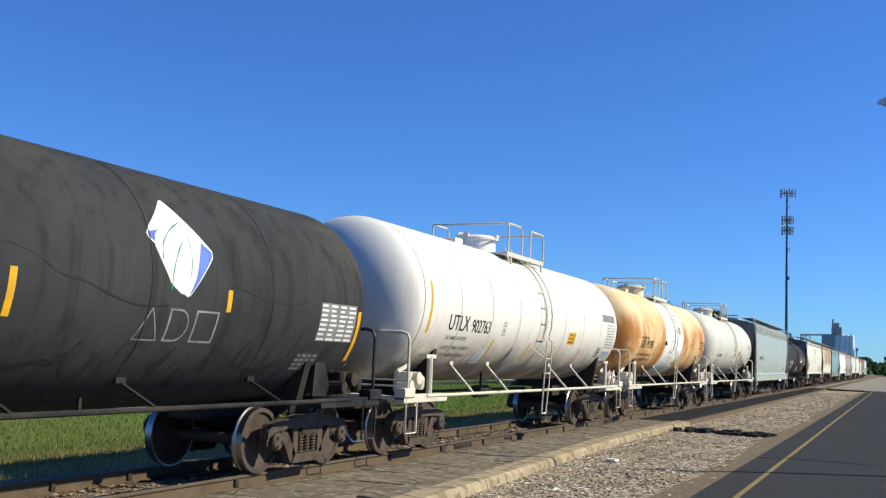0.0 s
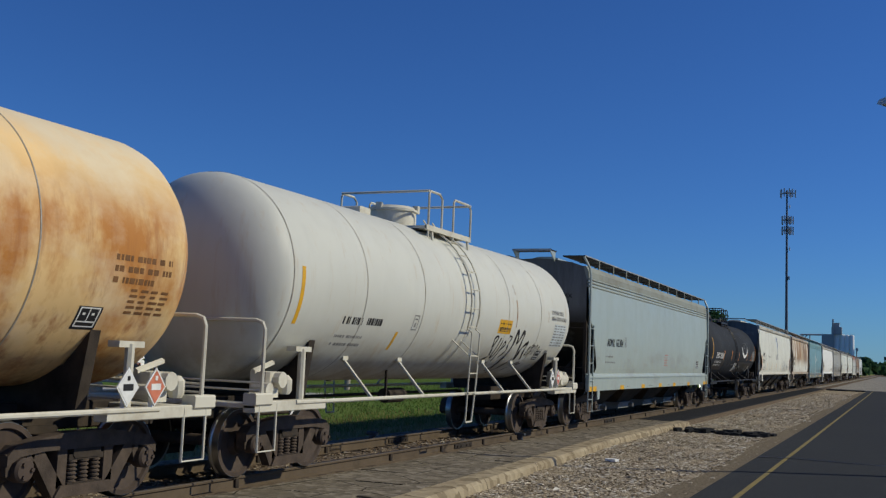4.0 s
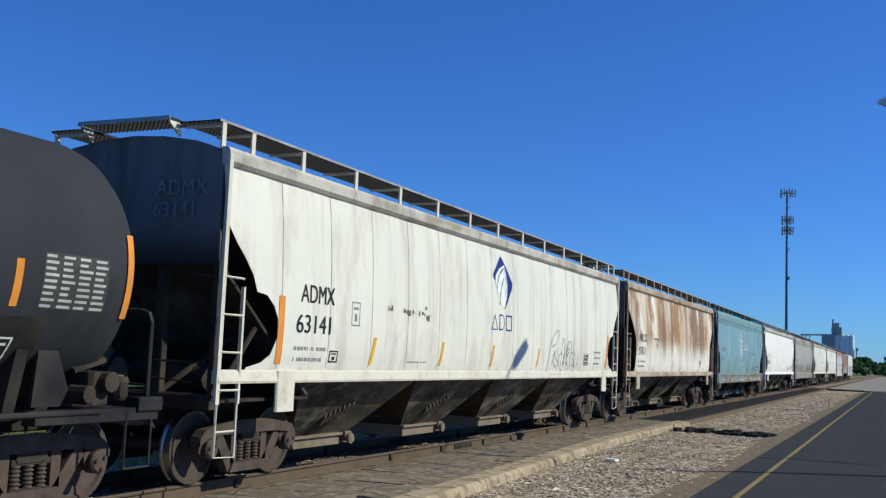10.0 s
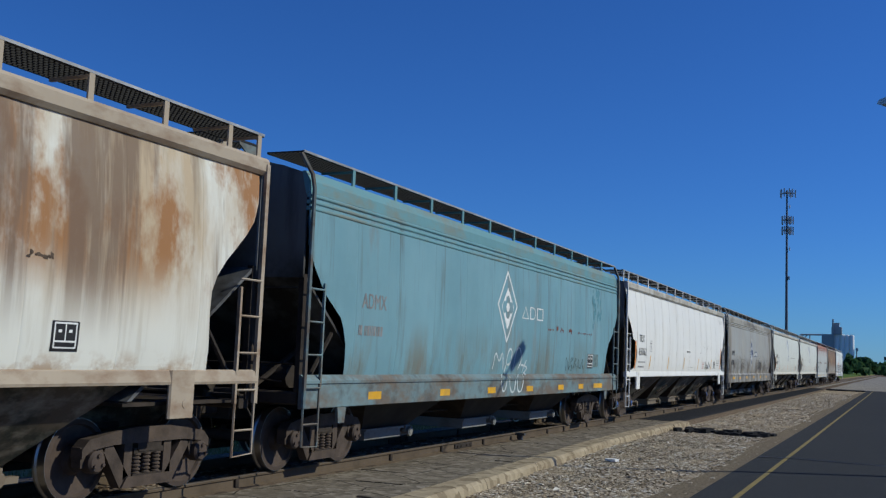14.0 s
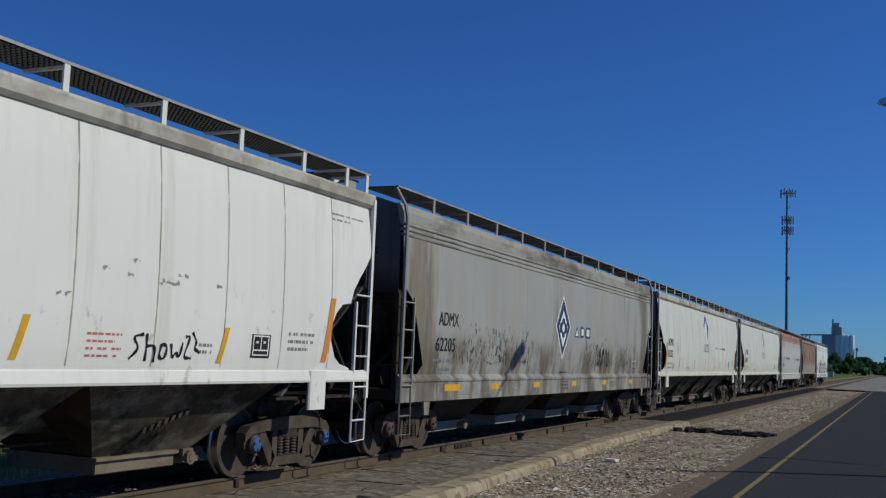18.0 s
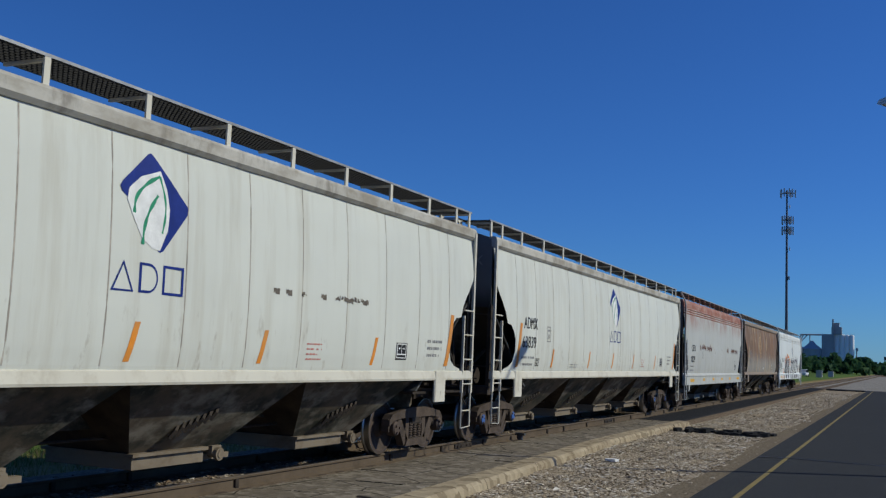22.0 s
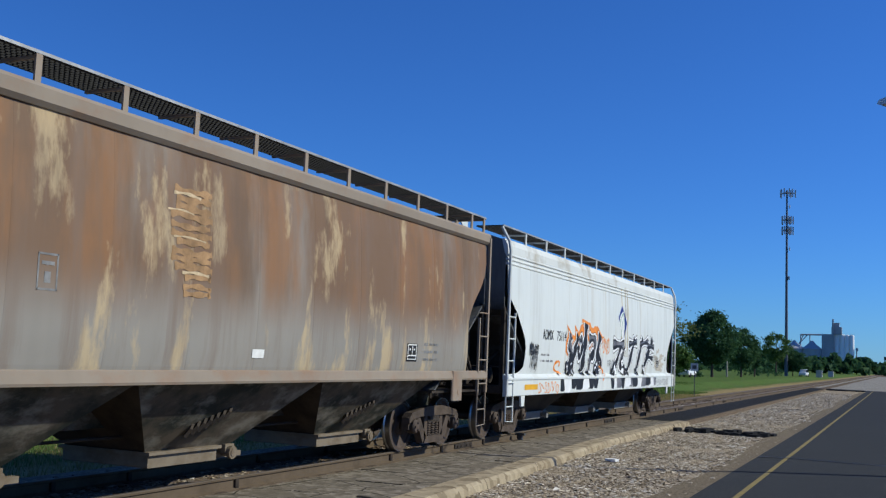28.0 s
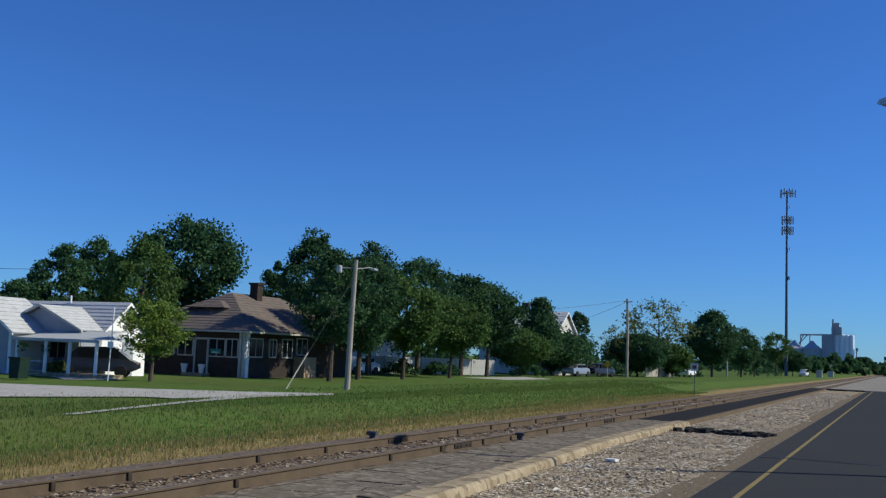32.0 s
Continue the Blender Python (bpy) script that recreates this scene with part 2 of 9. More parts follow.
def add_trucks(car, y, tint=None):
    for s in (1, -1):
        mat = tint or FRAME_RUST
        truck = place("truck", shared(("truck_bolster",), make_bolster, 30), GRIME, car, "dusty cast-steel truck with two axles", pose(0, y * s, 0))
        place("side_frame", shared(("side_frame",), make_side_frame, 30), mat, truck)
        place("side_frame", shared(("side_frame",), make_side_frame, 30), mat, truck, "", pose(0, 0, 0, 0, 0, 180))
        for sx in (1, -1):
            for ky in (-0.17, 0.0, 0.17):
                place("spring", shared(("spring",), make_spring, 40), mat, truck, "", pose(sx * 1.02, ky, 0))
        for ky in (-AXLE, AXLE):
            w = place("wheelset", shared(("wheelset",), make_wheelset, 35), WHEEL_RUST, truck, "rusty steel wheels on an axle", pose(0, ky, WHEEL_R))
            WHEELSETS.append((w, ky))


def make_coupler():
    b = B()
    b.box(-0.09, 0.09, -0.75, -0.12, 0.78, 0.96, 0.03)
    b.extr([(-0.13, -0.16), (0.13, -0.16), (0.19, 0.0), (0.16, 0.13), (0.07, 0.14), (0.05, 0.02), (-0.06, 0.02), (-0.10, 0.14), (-0.17, 0.10)], 2, 0.72, 1.02)
    b.tube([(0.3, -0.5, 0.85), (0.33, -0.2, 0.62), (0.2, 0.05, 0.5), (0.1, 0.2, 0.52)], 0.025, 6)
    b.tube([(-0.9, -0.28, 0.98), (-0.2, -0.24, 0.95), (0.1, -0.2, 0.98), (1.2, -0.28, 0.98), (1.3, -0.25, 0.80)], 0.014, 5)
    return b


def add_couplers(car, half):
    for s in (1, -1):
        place("coupler", shared(("coupler",), make_coupler, 30), GRIME, car, "", pose(0, s * half, 0, 0, 0, 0 if s == 1 else 180))


# ---- marks that lie on a car's side ----
def clip_band(poly, lo, hi):
    for sign, lim in ((1, lo), (-1, -hi)):
        out = []
        for i, p in enumerate(poly):
            q = poly[(i + 1) % len(poly)]
            a, c = sign * p[1] - lim, sign * q[1] - lim
            if a >= 0:
                out.append(p)
            if (a > 0 > c) or (a < 0 < c):
                t = a / (a - c)
                out.append((p[0] + (q[0] - p[0]) * t, p[1] + (q[1] - p[1]) * t))
        poly = out
        if len(poly) < 3:
            return []
    return poly


class Side:
    """The near side of a car as a surface over (y, z)."""

    def __init__(self, car, x_of_z):
        self.car, self.x, self.dy = car, x_of_z, 0.0

    def poly(self, b, pts, off=0.004, band=0.08):
        lo, hi = min(p[1] for p in pts), max(p[1] for p in pts)
        n = max(1, math.ceil((hi - lo) / band))
        for i in range(n):
            q = clip_band(pts, lo + (hi - lo) * i / n, lo + (hi - lo) * (i + 1) / n)
            if len(q) >= 3:
                b.add([(self.x(z) + off * 0.5, y + self.dy, z) for y, z in q], [tuple(range(len(q)))])
        return b

    def rect(self, b, y0, y1, z0, z1, off=0.004, lean=0.0):
        return self.poly(b, [(y0, z0), (y1, z0), (y1 + lean, z1), (y0 + lean, z1)], off)

    def stroke(self, b, pts, w, off=0.005, round_=2):
        """A brush stroke through the points."""
        for _ in range(round_):
            q = [pts[0]]
            for a, c in zip(pts, pts[1:]):
                q += [(a[0] * 0.75 + c[0] * 0.25, a[1] * 0.75 + c[1] * 0.25), (a[0] * 0.25 + c[0] * 0.75, a[1] * 0.25 + c[1] * 0.75)]
            pts = q + [pts[-1]]
        rows = []
        for i, p in enumerate(pts):
            a, c = pts[max(i - 1, 0)], pts[min(i + 1, len(pts) - 1)]
            dx, dz = c[0] - a[0], c[1] - a[1]
            n = math.hypot(dx, dz) or 1
            k = w / 2 * (0.75 + 0.25 * math.sin(i * 1.3))
            rows.append([(self.x(p[1] + s * dx / n * k) + off * 0.5, p[0] + self.dy - s * dz / n * k, p[1] + s * dx / n * k) for s in (-1, 1)])
        return b.grid(rows)

    def put(self, name, b, mat, label=""):
        ob = part(name, b, mat, self.car, label)
        if name in ("small_print", "scrape", "rust_patch", "dark_spots", "worn_patch", "run_stain"):
            ob["kind"] = "stuff"
        return ob

    def text(self, words, y, z, height, mat, width=None, name="lettering", stretch=1.0):
        me = text_mesh(words, height, width, stretch)
        me.vertices.foreach_set("co", [c for v in me.vertices for c in (self.x(z + v.co.y) + 0.0028 + v.co.z, y + self.dy + v.co.x, z + v.co.y)])
        me.update()
        return place(name, me, mat, self.car)

    def bars(self, rows, y, z, pitch, mat, h=0.05, name="small_print", seed=1):
        """Lines of print too small to read: rows of short bars."""
        rng = random.Random(seed)
        b = B()
        for i, length in enumerate(rows):
            p = y
            while p < y + length:
                w = rng.uniform(0.02, 0.08)
                self.rect(b, p, min(p + w, y + length), z - i * pitch, z - i * pitch + h * 0.7)
                p += w + rng.choice((0.016, 0.02, 0.025, 0.07))
        return self.put(name, b, mat)


def ragged(side, b, y0, y1, z, h, seed):
    """A scraped streak with torn edges."""
    rng = random.Random(seed)
    p = y0
    while p < y1:
        w = rng.uniform(0.015, 0.06)
        lo, hi = z + rng.uniform(-0.4, 0.4) * h, z + h * rng.uniform(0.5, 1.4)
        if rng.random() < 0.8:
            side.poly(b, [(p, lo), (p + w, lo + rng.uniform(-0.02, 0.02)), (p + w, hi), (p, hi + rng.uniform(-0.02, 0.02))], 0.004)
        p += w
    return b


def text_mesh(words, height, width=None, stretch=1.0):
    cu = bpy.data.curves.new("letters", "FONT")
    cu.body, cu.size = words, height / 0.72
    ob = bpy.data.objects.new("letters", cu)
    me = bpy.data.meshes.new_from_object(ob)
    bpy.data.objects.remove(ob)
    xs = [v.co.x for v in me.vertices]
    k = width / (max(xs) - min(xs)) if width else stretch
    for v in me.vertices:
        v.co.x = (v.co.x - min(xs)) * k
    me.materials.clear()
    bm = bmesh.new()
    bm.from_mesh(me)
    extra = bmesh.ops.duplicate(bm, geom=bm.verts[:] + bm.edges[:] + bm.faces[:])["geom"]
    bmesh.ops.translate(bm, verts=[v for v in extra if isinstance(v, bmesh.types.BMVert)], vec=(height * 0.045, 0, 0.0005))
    for i in range(1, int(height / 0.05) + 1):
        bmesh.ops.bisect_plane(bm, geom=bm.verts[:] + bm.edges[:] + bm.faces[:], plane_co=(0, i * 0.05, 0), plane_no=(0, 1, 0))
    bm.to_mesh(me)
    bm.free()
    return me


def end_text(car, words, x, y, z, height, mat):
    """Lettering on the end wall that leads."""
    me = text_mesh(words, height)
    for v in me.vertices:
        v.co = (x + v.co.x, y - 0.012 - v.co.z, z + v.co.y)
    place("lettering", me, mat, car)


def leaf_logo(side, y, z, h, word=True, rim=LOGO_BLUE, blue=LOGO_BLUE, pale=INK_WHITE):
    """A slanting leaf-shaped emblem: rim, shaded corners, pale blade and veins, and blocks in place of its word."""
    w = h * 1.24
    at = lambda pts: [(y + w * p, z + h * q) for p, q in pts]
    side.put("emblem", side.poly(B(), at([(0, 1), (0.03, 0.98), (0.47, 0.52), (0.46, 0.44), (0.16, 0.02), (0.12, 0), (0.02, 0.06), (-0.1, 0.2), (-0.16, 0.42), (-0.34, 0.55), (-0.36, 0.6), (-0.33, 0.66), (-0.04, 0.98)]), 0.005), rim, "leaf-shaped emblem")
    if rim is not blue:
        side.put("emblem_corner", side.poly(B(), at([(0.33, 0.6), (0.46, 0.51), (0.45, 0.45), (0.16, 0.03), (0.14, 0.02), (0.22, 0.2), (0.27, 0.4)]), 0.0065), blue, "blue corner")
        side.put("emblem_corner", side.poly(B(), at([(-0.34, 0.62), (-0.34, 0.57), (-0.16, 0.44), (-0.12, 0.56), (-0.2, 0.66)]), 0.0065), blue, "blue corner")
    side.put("emblem_blade", side.poly(B(), at([(0.11, 0.84), (0.19, 0.66), (0.23, 0.46), (0.21, 0.24), (0.12, 0.02), (0.03, 0.03), (-0.1, 0.12), (-0.2, 0.3), (-0.28, 0.48), (-0.26, 0.6), (-0.12, 0.74)]), 0.008), pale)
    vein = h * (0.05 if rim is blue else 0.02)
    side.put("emblem_vein", side.stroke(B(), at([(-0.09, 0.06), (-0.08, 0.24), (-0.02, 0.42), (0.08, 0.58)]), vein, 0.0095), LOGO_GREEN)
    side.put("emblem_vein", side.stroke(B(), at([(-0.2, 0.36), (-0.19, 0.52), (-0.06, 0.68), (0.1, 0.78)]), vein, 0.0095), LOGO_GREEN)
    side.put("emblem_vein", side.stroke(B(), at([(0.1, 0.78), (0.17, 0.58), (0.18, 0.4), (0.14, 0.2)]), vein * 0.7, 0.0095), LOGO_GREEN)
    if word:
        word_block(side, y - w * 0.42, y + w * 0.46, z - h * 0.42, z - h * 0.12, blue)


def word_block(side, y0, y1, z0, z1, mat, rim=None, thin=0.2):
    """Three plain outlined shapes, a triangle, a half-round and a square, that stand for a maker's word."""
    d, h = (y1 - y0) / 3, z1 - z0
    round_ = [(0.42 + 0.4 * math.cos(radians(a)), 0.5 + 0.5 * math.sin(radians(a))) for a in range(-90, 91, 18)]
    shapes = ([(0.0, 0.0), (0.86, 0.0), (0.43, 1.0)], [(0.05, 0.0)] + round_ + [(0.05, 1.0)], [(0.02, 0.0), (0.92, 0.0), (0.92, 1.0), (0.02, 1.0)])
    for i, shape in enumerate(shapes):
        pts = [(y0 + d * (i + p), z0 + h * q) for p, q in shape]
        cy, cz = sum(p for p, _ in pts) / len(pts), sum(q for _, q in pts) / len(pts)
        for name, w, off, m in (("word_mark_rim", thin * 2.1, 0.004, rim), ("word_mark", thin, 0.006, mat)):
            if not m:
                continue
            b = B()
            for k, p in enumerate(pts):
                q = pts[(k + 1) % len(pts)]
                inner = [(cy + (u - cy) * (1 - w), cz + (v - cz) * (1 - w * 0.9)) for u, v in (q, p)]
                side.poly(b, [p, q] + inner, off)
            side.put(name, b, m)


def diamond_logo(side, y, z, h, rim, ground, flower, word):
    w = h * 0.75
    for name, k, off, mat in (("emblem", 1.0, 0.005, rim), ("emblem_ground", 0.9, 0.008, ground)):
        b = B()
        side.poly(b, [(y, z + h / 2 + h / 2 * k), (y + w / 2 * k * 1.02, z + h * 0.52), (y, z + h / 2 - h / 2 * k), (y - w / 2 * k * 1.02, z + h * 0.52)], off, 0.08)
        side.put(name, b, mat, "diamond emblem with a four-lobed flower" if name == "emblem" else "")
    side.put("emblem_field", side.poly(B(), [(y, z + h * 0.76), (y + w * 0.31, z + h * 0.5), (y + w * 0.02, z + h * 0.2), (y - w * 0.02, z + h * 0.2), (y - w * 0.31, z + h * 0.5)], 0.011, 0.08), flower)
    r = w * 0.115
    for k, (dy, dz) in enumerate(((0, 0.075), (0, -0.075), (0.16, 0), (-0.16, 0))):
        cy, cz = y + dy * w, z + h * (0.49 + dz)
        side.put("emblem_lobe", side.poly(B(), [(cy + r * math.cos(k * math.pi / 4), cz + r * math.sin(k * math.pi / 4)) for k in range(8)], 0.014, 0.2), ground)
    side.put("emblem_heart", side.poly(B(), [(y + r * 0.8 * math.cos(k * math.pi / 3), z + h * 0.49 + r * 0.8 * math.sin(k * math.pi / 3)) for k in range(6)], 0.016, 0.2), flower)
    word_block(side, y + w * 0.80, y + w * 2.05, z + h * 0.37, z + h * 0.55, word, rim if rim is not word else None, 0.42 if rim is not word else 0.2)


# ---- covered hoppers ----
# dark grey, nearly black below about 3 m, with vertical streaks
END_DARK = car_paint("dark_end_paint", (0.14, 0.145, 0.15), [((0.03, 0.027, 0.025), 0.97, (0.7, 0.7, 0.7), 0.32, 0.5, (3.3, 2.7)), ((0.06, 0.055, 0.05), 0.7, (2, 2, 0.3), 0.48, 0.68, None)], 0.6, 0.1, 20.0)

ROOF_GRIME = car_paint("grimy_roof_edge", (0.47, 0.45, 0.40), [((0.27, 0.24, 0.19), 0.8, (1.0, 1.0, 2), 0.44, 0.62, None), ((0.14, 0.12, 0.10), 0.6, (3, 3, 1.5), 0.54, 0.7, None)], 0.65, 0.08, 26.0, 0.1)


def lerp_table(table, z):
    if z <= table[0][0]:
        return table[0][1]
    for (a, p), (c, q) in zip(table, table[1:]):
        if z <= c:
            return p + (q - p) * (z - a) / (c - a)
    return table[-1][1]


ROUND_SIDE = [(1.30, 1.46), (1.45, 1.51), (1.7, 1.545), (2.1, 1.56), (2.6, 1.555), (3.1, 1.535), (3.6, 1.50), (4.0, 1.45)]
FLAT_SIDE = [(1.30, 1.44), (1.42, 1.46), (1.6, 1.49), (2.2, 1.515), (2.8, 1.515), (3.3, 1.505), (3.72, 1.485), (3.96, 1.474)]
SOFT_CUT = [(1.30, 0.55), (1.40, 0.72), (1.46, 1.0), (1.55, 1.17), (1.83, 1.24), (2.0, 1.23), (2.16, 1.17), (2.37, 0.97), (2.73, 0.59), (3.02, 0.14), (3.15, 0.0)]
ROUND_CUT = [(1.30, 0.55), (1.5, 0.6), (1.56, 0.9), (1.66, 1.08), (1.9, 1.22), (2.14, 1.2), (2.3, 1.1), (2.43, 0.93), (2.46, 0.70), (2.67, 0.6), (2.86, 0.43), (3.02, 0.26), (3.2, 0.1), (3.5, 0.0)]
SMOOTH_CUT = [(1.30, 1.0), (1.5, 1.06), (2.15, 1.11), (2.4, 1.09), (2.59, 1.0), (2.78, 0.84), (2.94, 0.66), (3.14, 0.44), (3.34, 0.26), (3.6, 0.16), (3.87, 0.12)]
DEEP_CUT = [(1.30, 1.22), (1.46, 1.22), (1.86, 1.17), (2.1, 1.07), (2.24, 0.97), (2.57, 0.48), (2.9, 0.2), (3.21, 0.0)]
FLAT_CUT = [(1.30, 0.80), (1.40, 0.80), (1.56, 0.96), (2.62, 0.44), (2.70, 0.34), (2.92, 0.0)]


def make_panel(kind, le, j, n, side, cut):
    table = ROUND_SIDE if kind == "round" else FLAT_SIDE
    top = table[-1][0]
    zs = sorted({round(1.30 + (top - 1.30) * i / 13, 3) for i in range(14)} | {z for z, _ in cut if z < top})
    y0, y1 = -le + 2 * le * j / n, -le + 2 * le * (j + 1) / n
    bulge = 0.006 if kind == "round" else 0.004
    rows = []
    for z in zs:
        e = le - lerp_table(cut, z)
        row = []
        for k, u in enumerate((0, 0.008, 0.03, 0.25, 0.5, 0.75, 0.97, 0.992, 1.0)):
            y = max(-e, min(e, y0 + (y1 - y0) * u))
            x = lerp_table(table, z) + bulge * (1 - (2 * u - 1) ** 2) - (0.003 if k in (0, 8) else 0.0)
            row.append((side * x, y, z))
        rows.append(row)
    return B().grid(rows, flip=side < 0)


def make_grating(x0, x1, y0, y1, step=0.07):
    b = B()
    n = max(2, round((x1 - x0) / step))
    for i in range(n + 1):
        x = x0 + (x1 - x0) * i / n
        w = 0.018 if i in (0, n) else 0.005
        b.box(x - w, x + w, y0, y1, -0.02, 0.012)
    n = round((y1 - y0) / step)
    for i in range(n + 1):
        y = y0 + (y1 - y0) * i / n
        b.box(x0, x1, y - 0.006, y + 0.006, -0.008, 0.008)
    return b


def make_ladder(kind, le):
    """The side ladder at one corner, stiles, rungs and the step below."""
    b = B()
    x = 1.53 if kind == "round" else 1.54
    ya, yb = le - 0.03, le - 0.46
    if kind == "round":
        b.box(x - 0.035, x + 0.01, ya - 0.035, ya + 0.035, 1.05, 4.12)
        b.box(x - 0.035, x + 0.01, yb - 0.02, yb + 0.02, 1.05, 2.50)
    else:
        b.tube([(x, ya, 0.95), (x, ya, 4.0), (x - 0.03, ya + 0.02, 4.2), (x - 0.17, ya + 0.12, 4.50)], 0.035, 6)
        b.box(x - 0.03, x + 0.005, yb - 0.018, yb + 0.018, 1.2, 2.70)
    for i in range(4):
        z = 1.22 + i * 0.46
        b.tube([(x - 0.01, ya, z), (x + 0.012, ya - 0.03, z), (x + 0.012, yb + 0.03, z), (x - 0.01, yb, z)], 0.014, 5)
    b.tube([(x - 0.012, ya - 0.01, 1.3), (x - 0.012, ya - 0.01, 0.42), (x - 0.012, yb + 0.01, 0.40), (x - 0.012, yb + 0.01, 1.3)], 0.018, 5)
    b.tube([(x - 0.012, ya - 0.01, 0.72), (x - 0.012, yb + 0.01, 0.72)], 0.014, 5)
    return b


def make_end(kind, le, half):
    """One end's wall with its slope sheet below."""
    top = 4.16 if kind == "round" else 4.22
    w = 1.43
    b = B()
    roof = [(w, top), (w * 0.7, top + 0.14), (w * 0.35, top + 0.22), (0, top + 0.25)]
    poly = [(-w, 2.75), (w, 2.75)] + roof + [(-x, z) for x, z in roof[-2::-1]]
    b.extr(poly, 1, le - 0.06, le - 0.01)
    b.add([(-w, le - 0.03, 2.78), (w, le - 0.03, 2.78), (w, le - 2.2, 1.12), (-w, le - 2.2, 1.12), (-w, le - 0.10, 2.78), (w, le - 0.10, 2.78), (w, le - 2.27, 1.12), (-w, le - 2.27, 1.12)],
          [(0, 1, 2, 3), (7, 6, 5, 4), (0, 3, 7, 4), (1, 5, 6, 2), (0, 4, 5, 1), (3, 2, 6, 7)])
    return b


def make_end_gear(kind, le, half):
    b = B()
    b.box(-1.42, 1.42, le - 0.22, le - 0.02, 0.98, 1.16, 0.02)
    b.box(-1.40, 1.40, le - 2.3, le - 0.2, 1.06, 1.10)
    for x in (-0.55, 0.55):
        b.box(x - 0.06, x + 0.06, le - 0.18, le - 0.06, 1.1, 2.8)
        b.tube([(x, le - 0.15, 1.15), (x * 1.6, le - 1.2, 1.9)], 0.04, 6)
    for s in (-1, 1):
        b.box(s * 1.40 - 0.04, s * 1.40 + 0.04, le - 0.12, le - 0.04, 1.1, 2.8)
        b.tube([(s * 1.38, le - 0.2, 1.14), (s * 1.38, le - 0.95, 2.0)], 0.035, 6)
    for z in (1.55, 2.6):
        b.tube([(-1.38, le + 0.03, z), (-0.6, le + 0.03, z)], 0.014, 5)
        b.tube([(0.6, le + 0.03, z), (1.45, le + 0.03, z)], 0.014, 5)
    b.tube([(-0.9, le - 0.7, 1.35), (0.3, le - 0.7, 1.35)], 0.17, 12)
    b.tube([(0.7, le - 0.45, 1.32), (1.15, le - 0.45, 1.32)], 0.11, 10)
    b.box(0.85, 1.1, le - 0.5, le - 0.3, 1.12, 1.45, 0.03)
    b.tube([(-1.2, le + 0.02, 1.30), (-0.4, le + 0.02, 1.35)], 0.012, 5)
    return b


def make_bay(y0, y1, depth, xb, sides):
    c = (y0 + y1) / 2
    xt, zb = 1.40, depth
    t = [(-xt, y0, 1.32), (xt, y0, 1.32), (xt, y1, 1.32), (-xt, y1, 1.32)]
    m = [(-xb, c - 0.85, zb), (xb, c - 0.85, zb), (xb, c + 0.85, zb), (-xb, c + 0.85, zb)]
    b = B()
    p = t + m
    if sides == "sides":
        b.add(p, [(1, 2, 6, 5), (3, 0, 4, 7), (4, 5, 6, 7), (0, 3, 2, 1)])
    else:
        b.add([p[k] for k in ((0, 1, 5, 4) if sides == "front" else (2, 3, 7, 6))], [(0, 1, 2, 3)])
    return b


def make_gate(c, w):
    """Outlet frame with its slide, rack, pinion shaft and capstans."""
    b = B()
    b.box(-w, w, c - 0.86, c + 0.50, 0.24, 0.43, 0.01)
    b.box(-w - 0.05, w + 0.05, c - 0.90, c + 0.54, 0.395, 0.435)
    for s in (-1, 1):
        b.box(s * (w - 0.12) - 0.05, s * (w - 0.12) + 0.05, c + 0.50, c + 1.15, 0.25, 0.32)
        b.tube([(s * (w - 0.2), c + 0.72, 0.33), (s * (w + 0.12), c + 0.72, 0.33)], 0.055, 8)
        b.lathe([(0.09, 0), (0.09, 0.05)], (s * (w + 0.06), c + 0.72, 0.33), 0, 10)
        b.box(s * (w + 0.02) - 0.03, s * (w + 0.02) + 0.03, c + 0.62, c + 0.82, 0.33, 0.44)
    return b


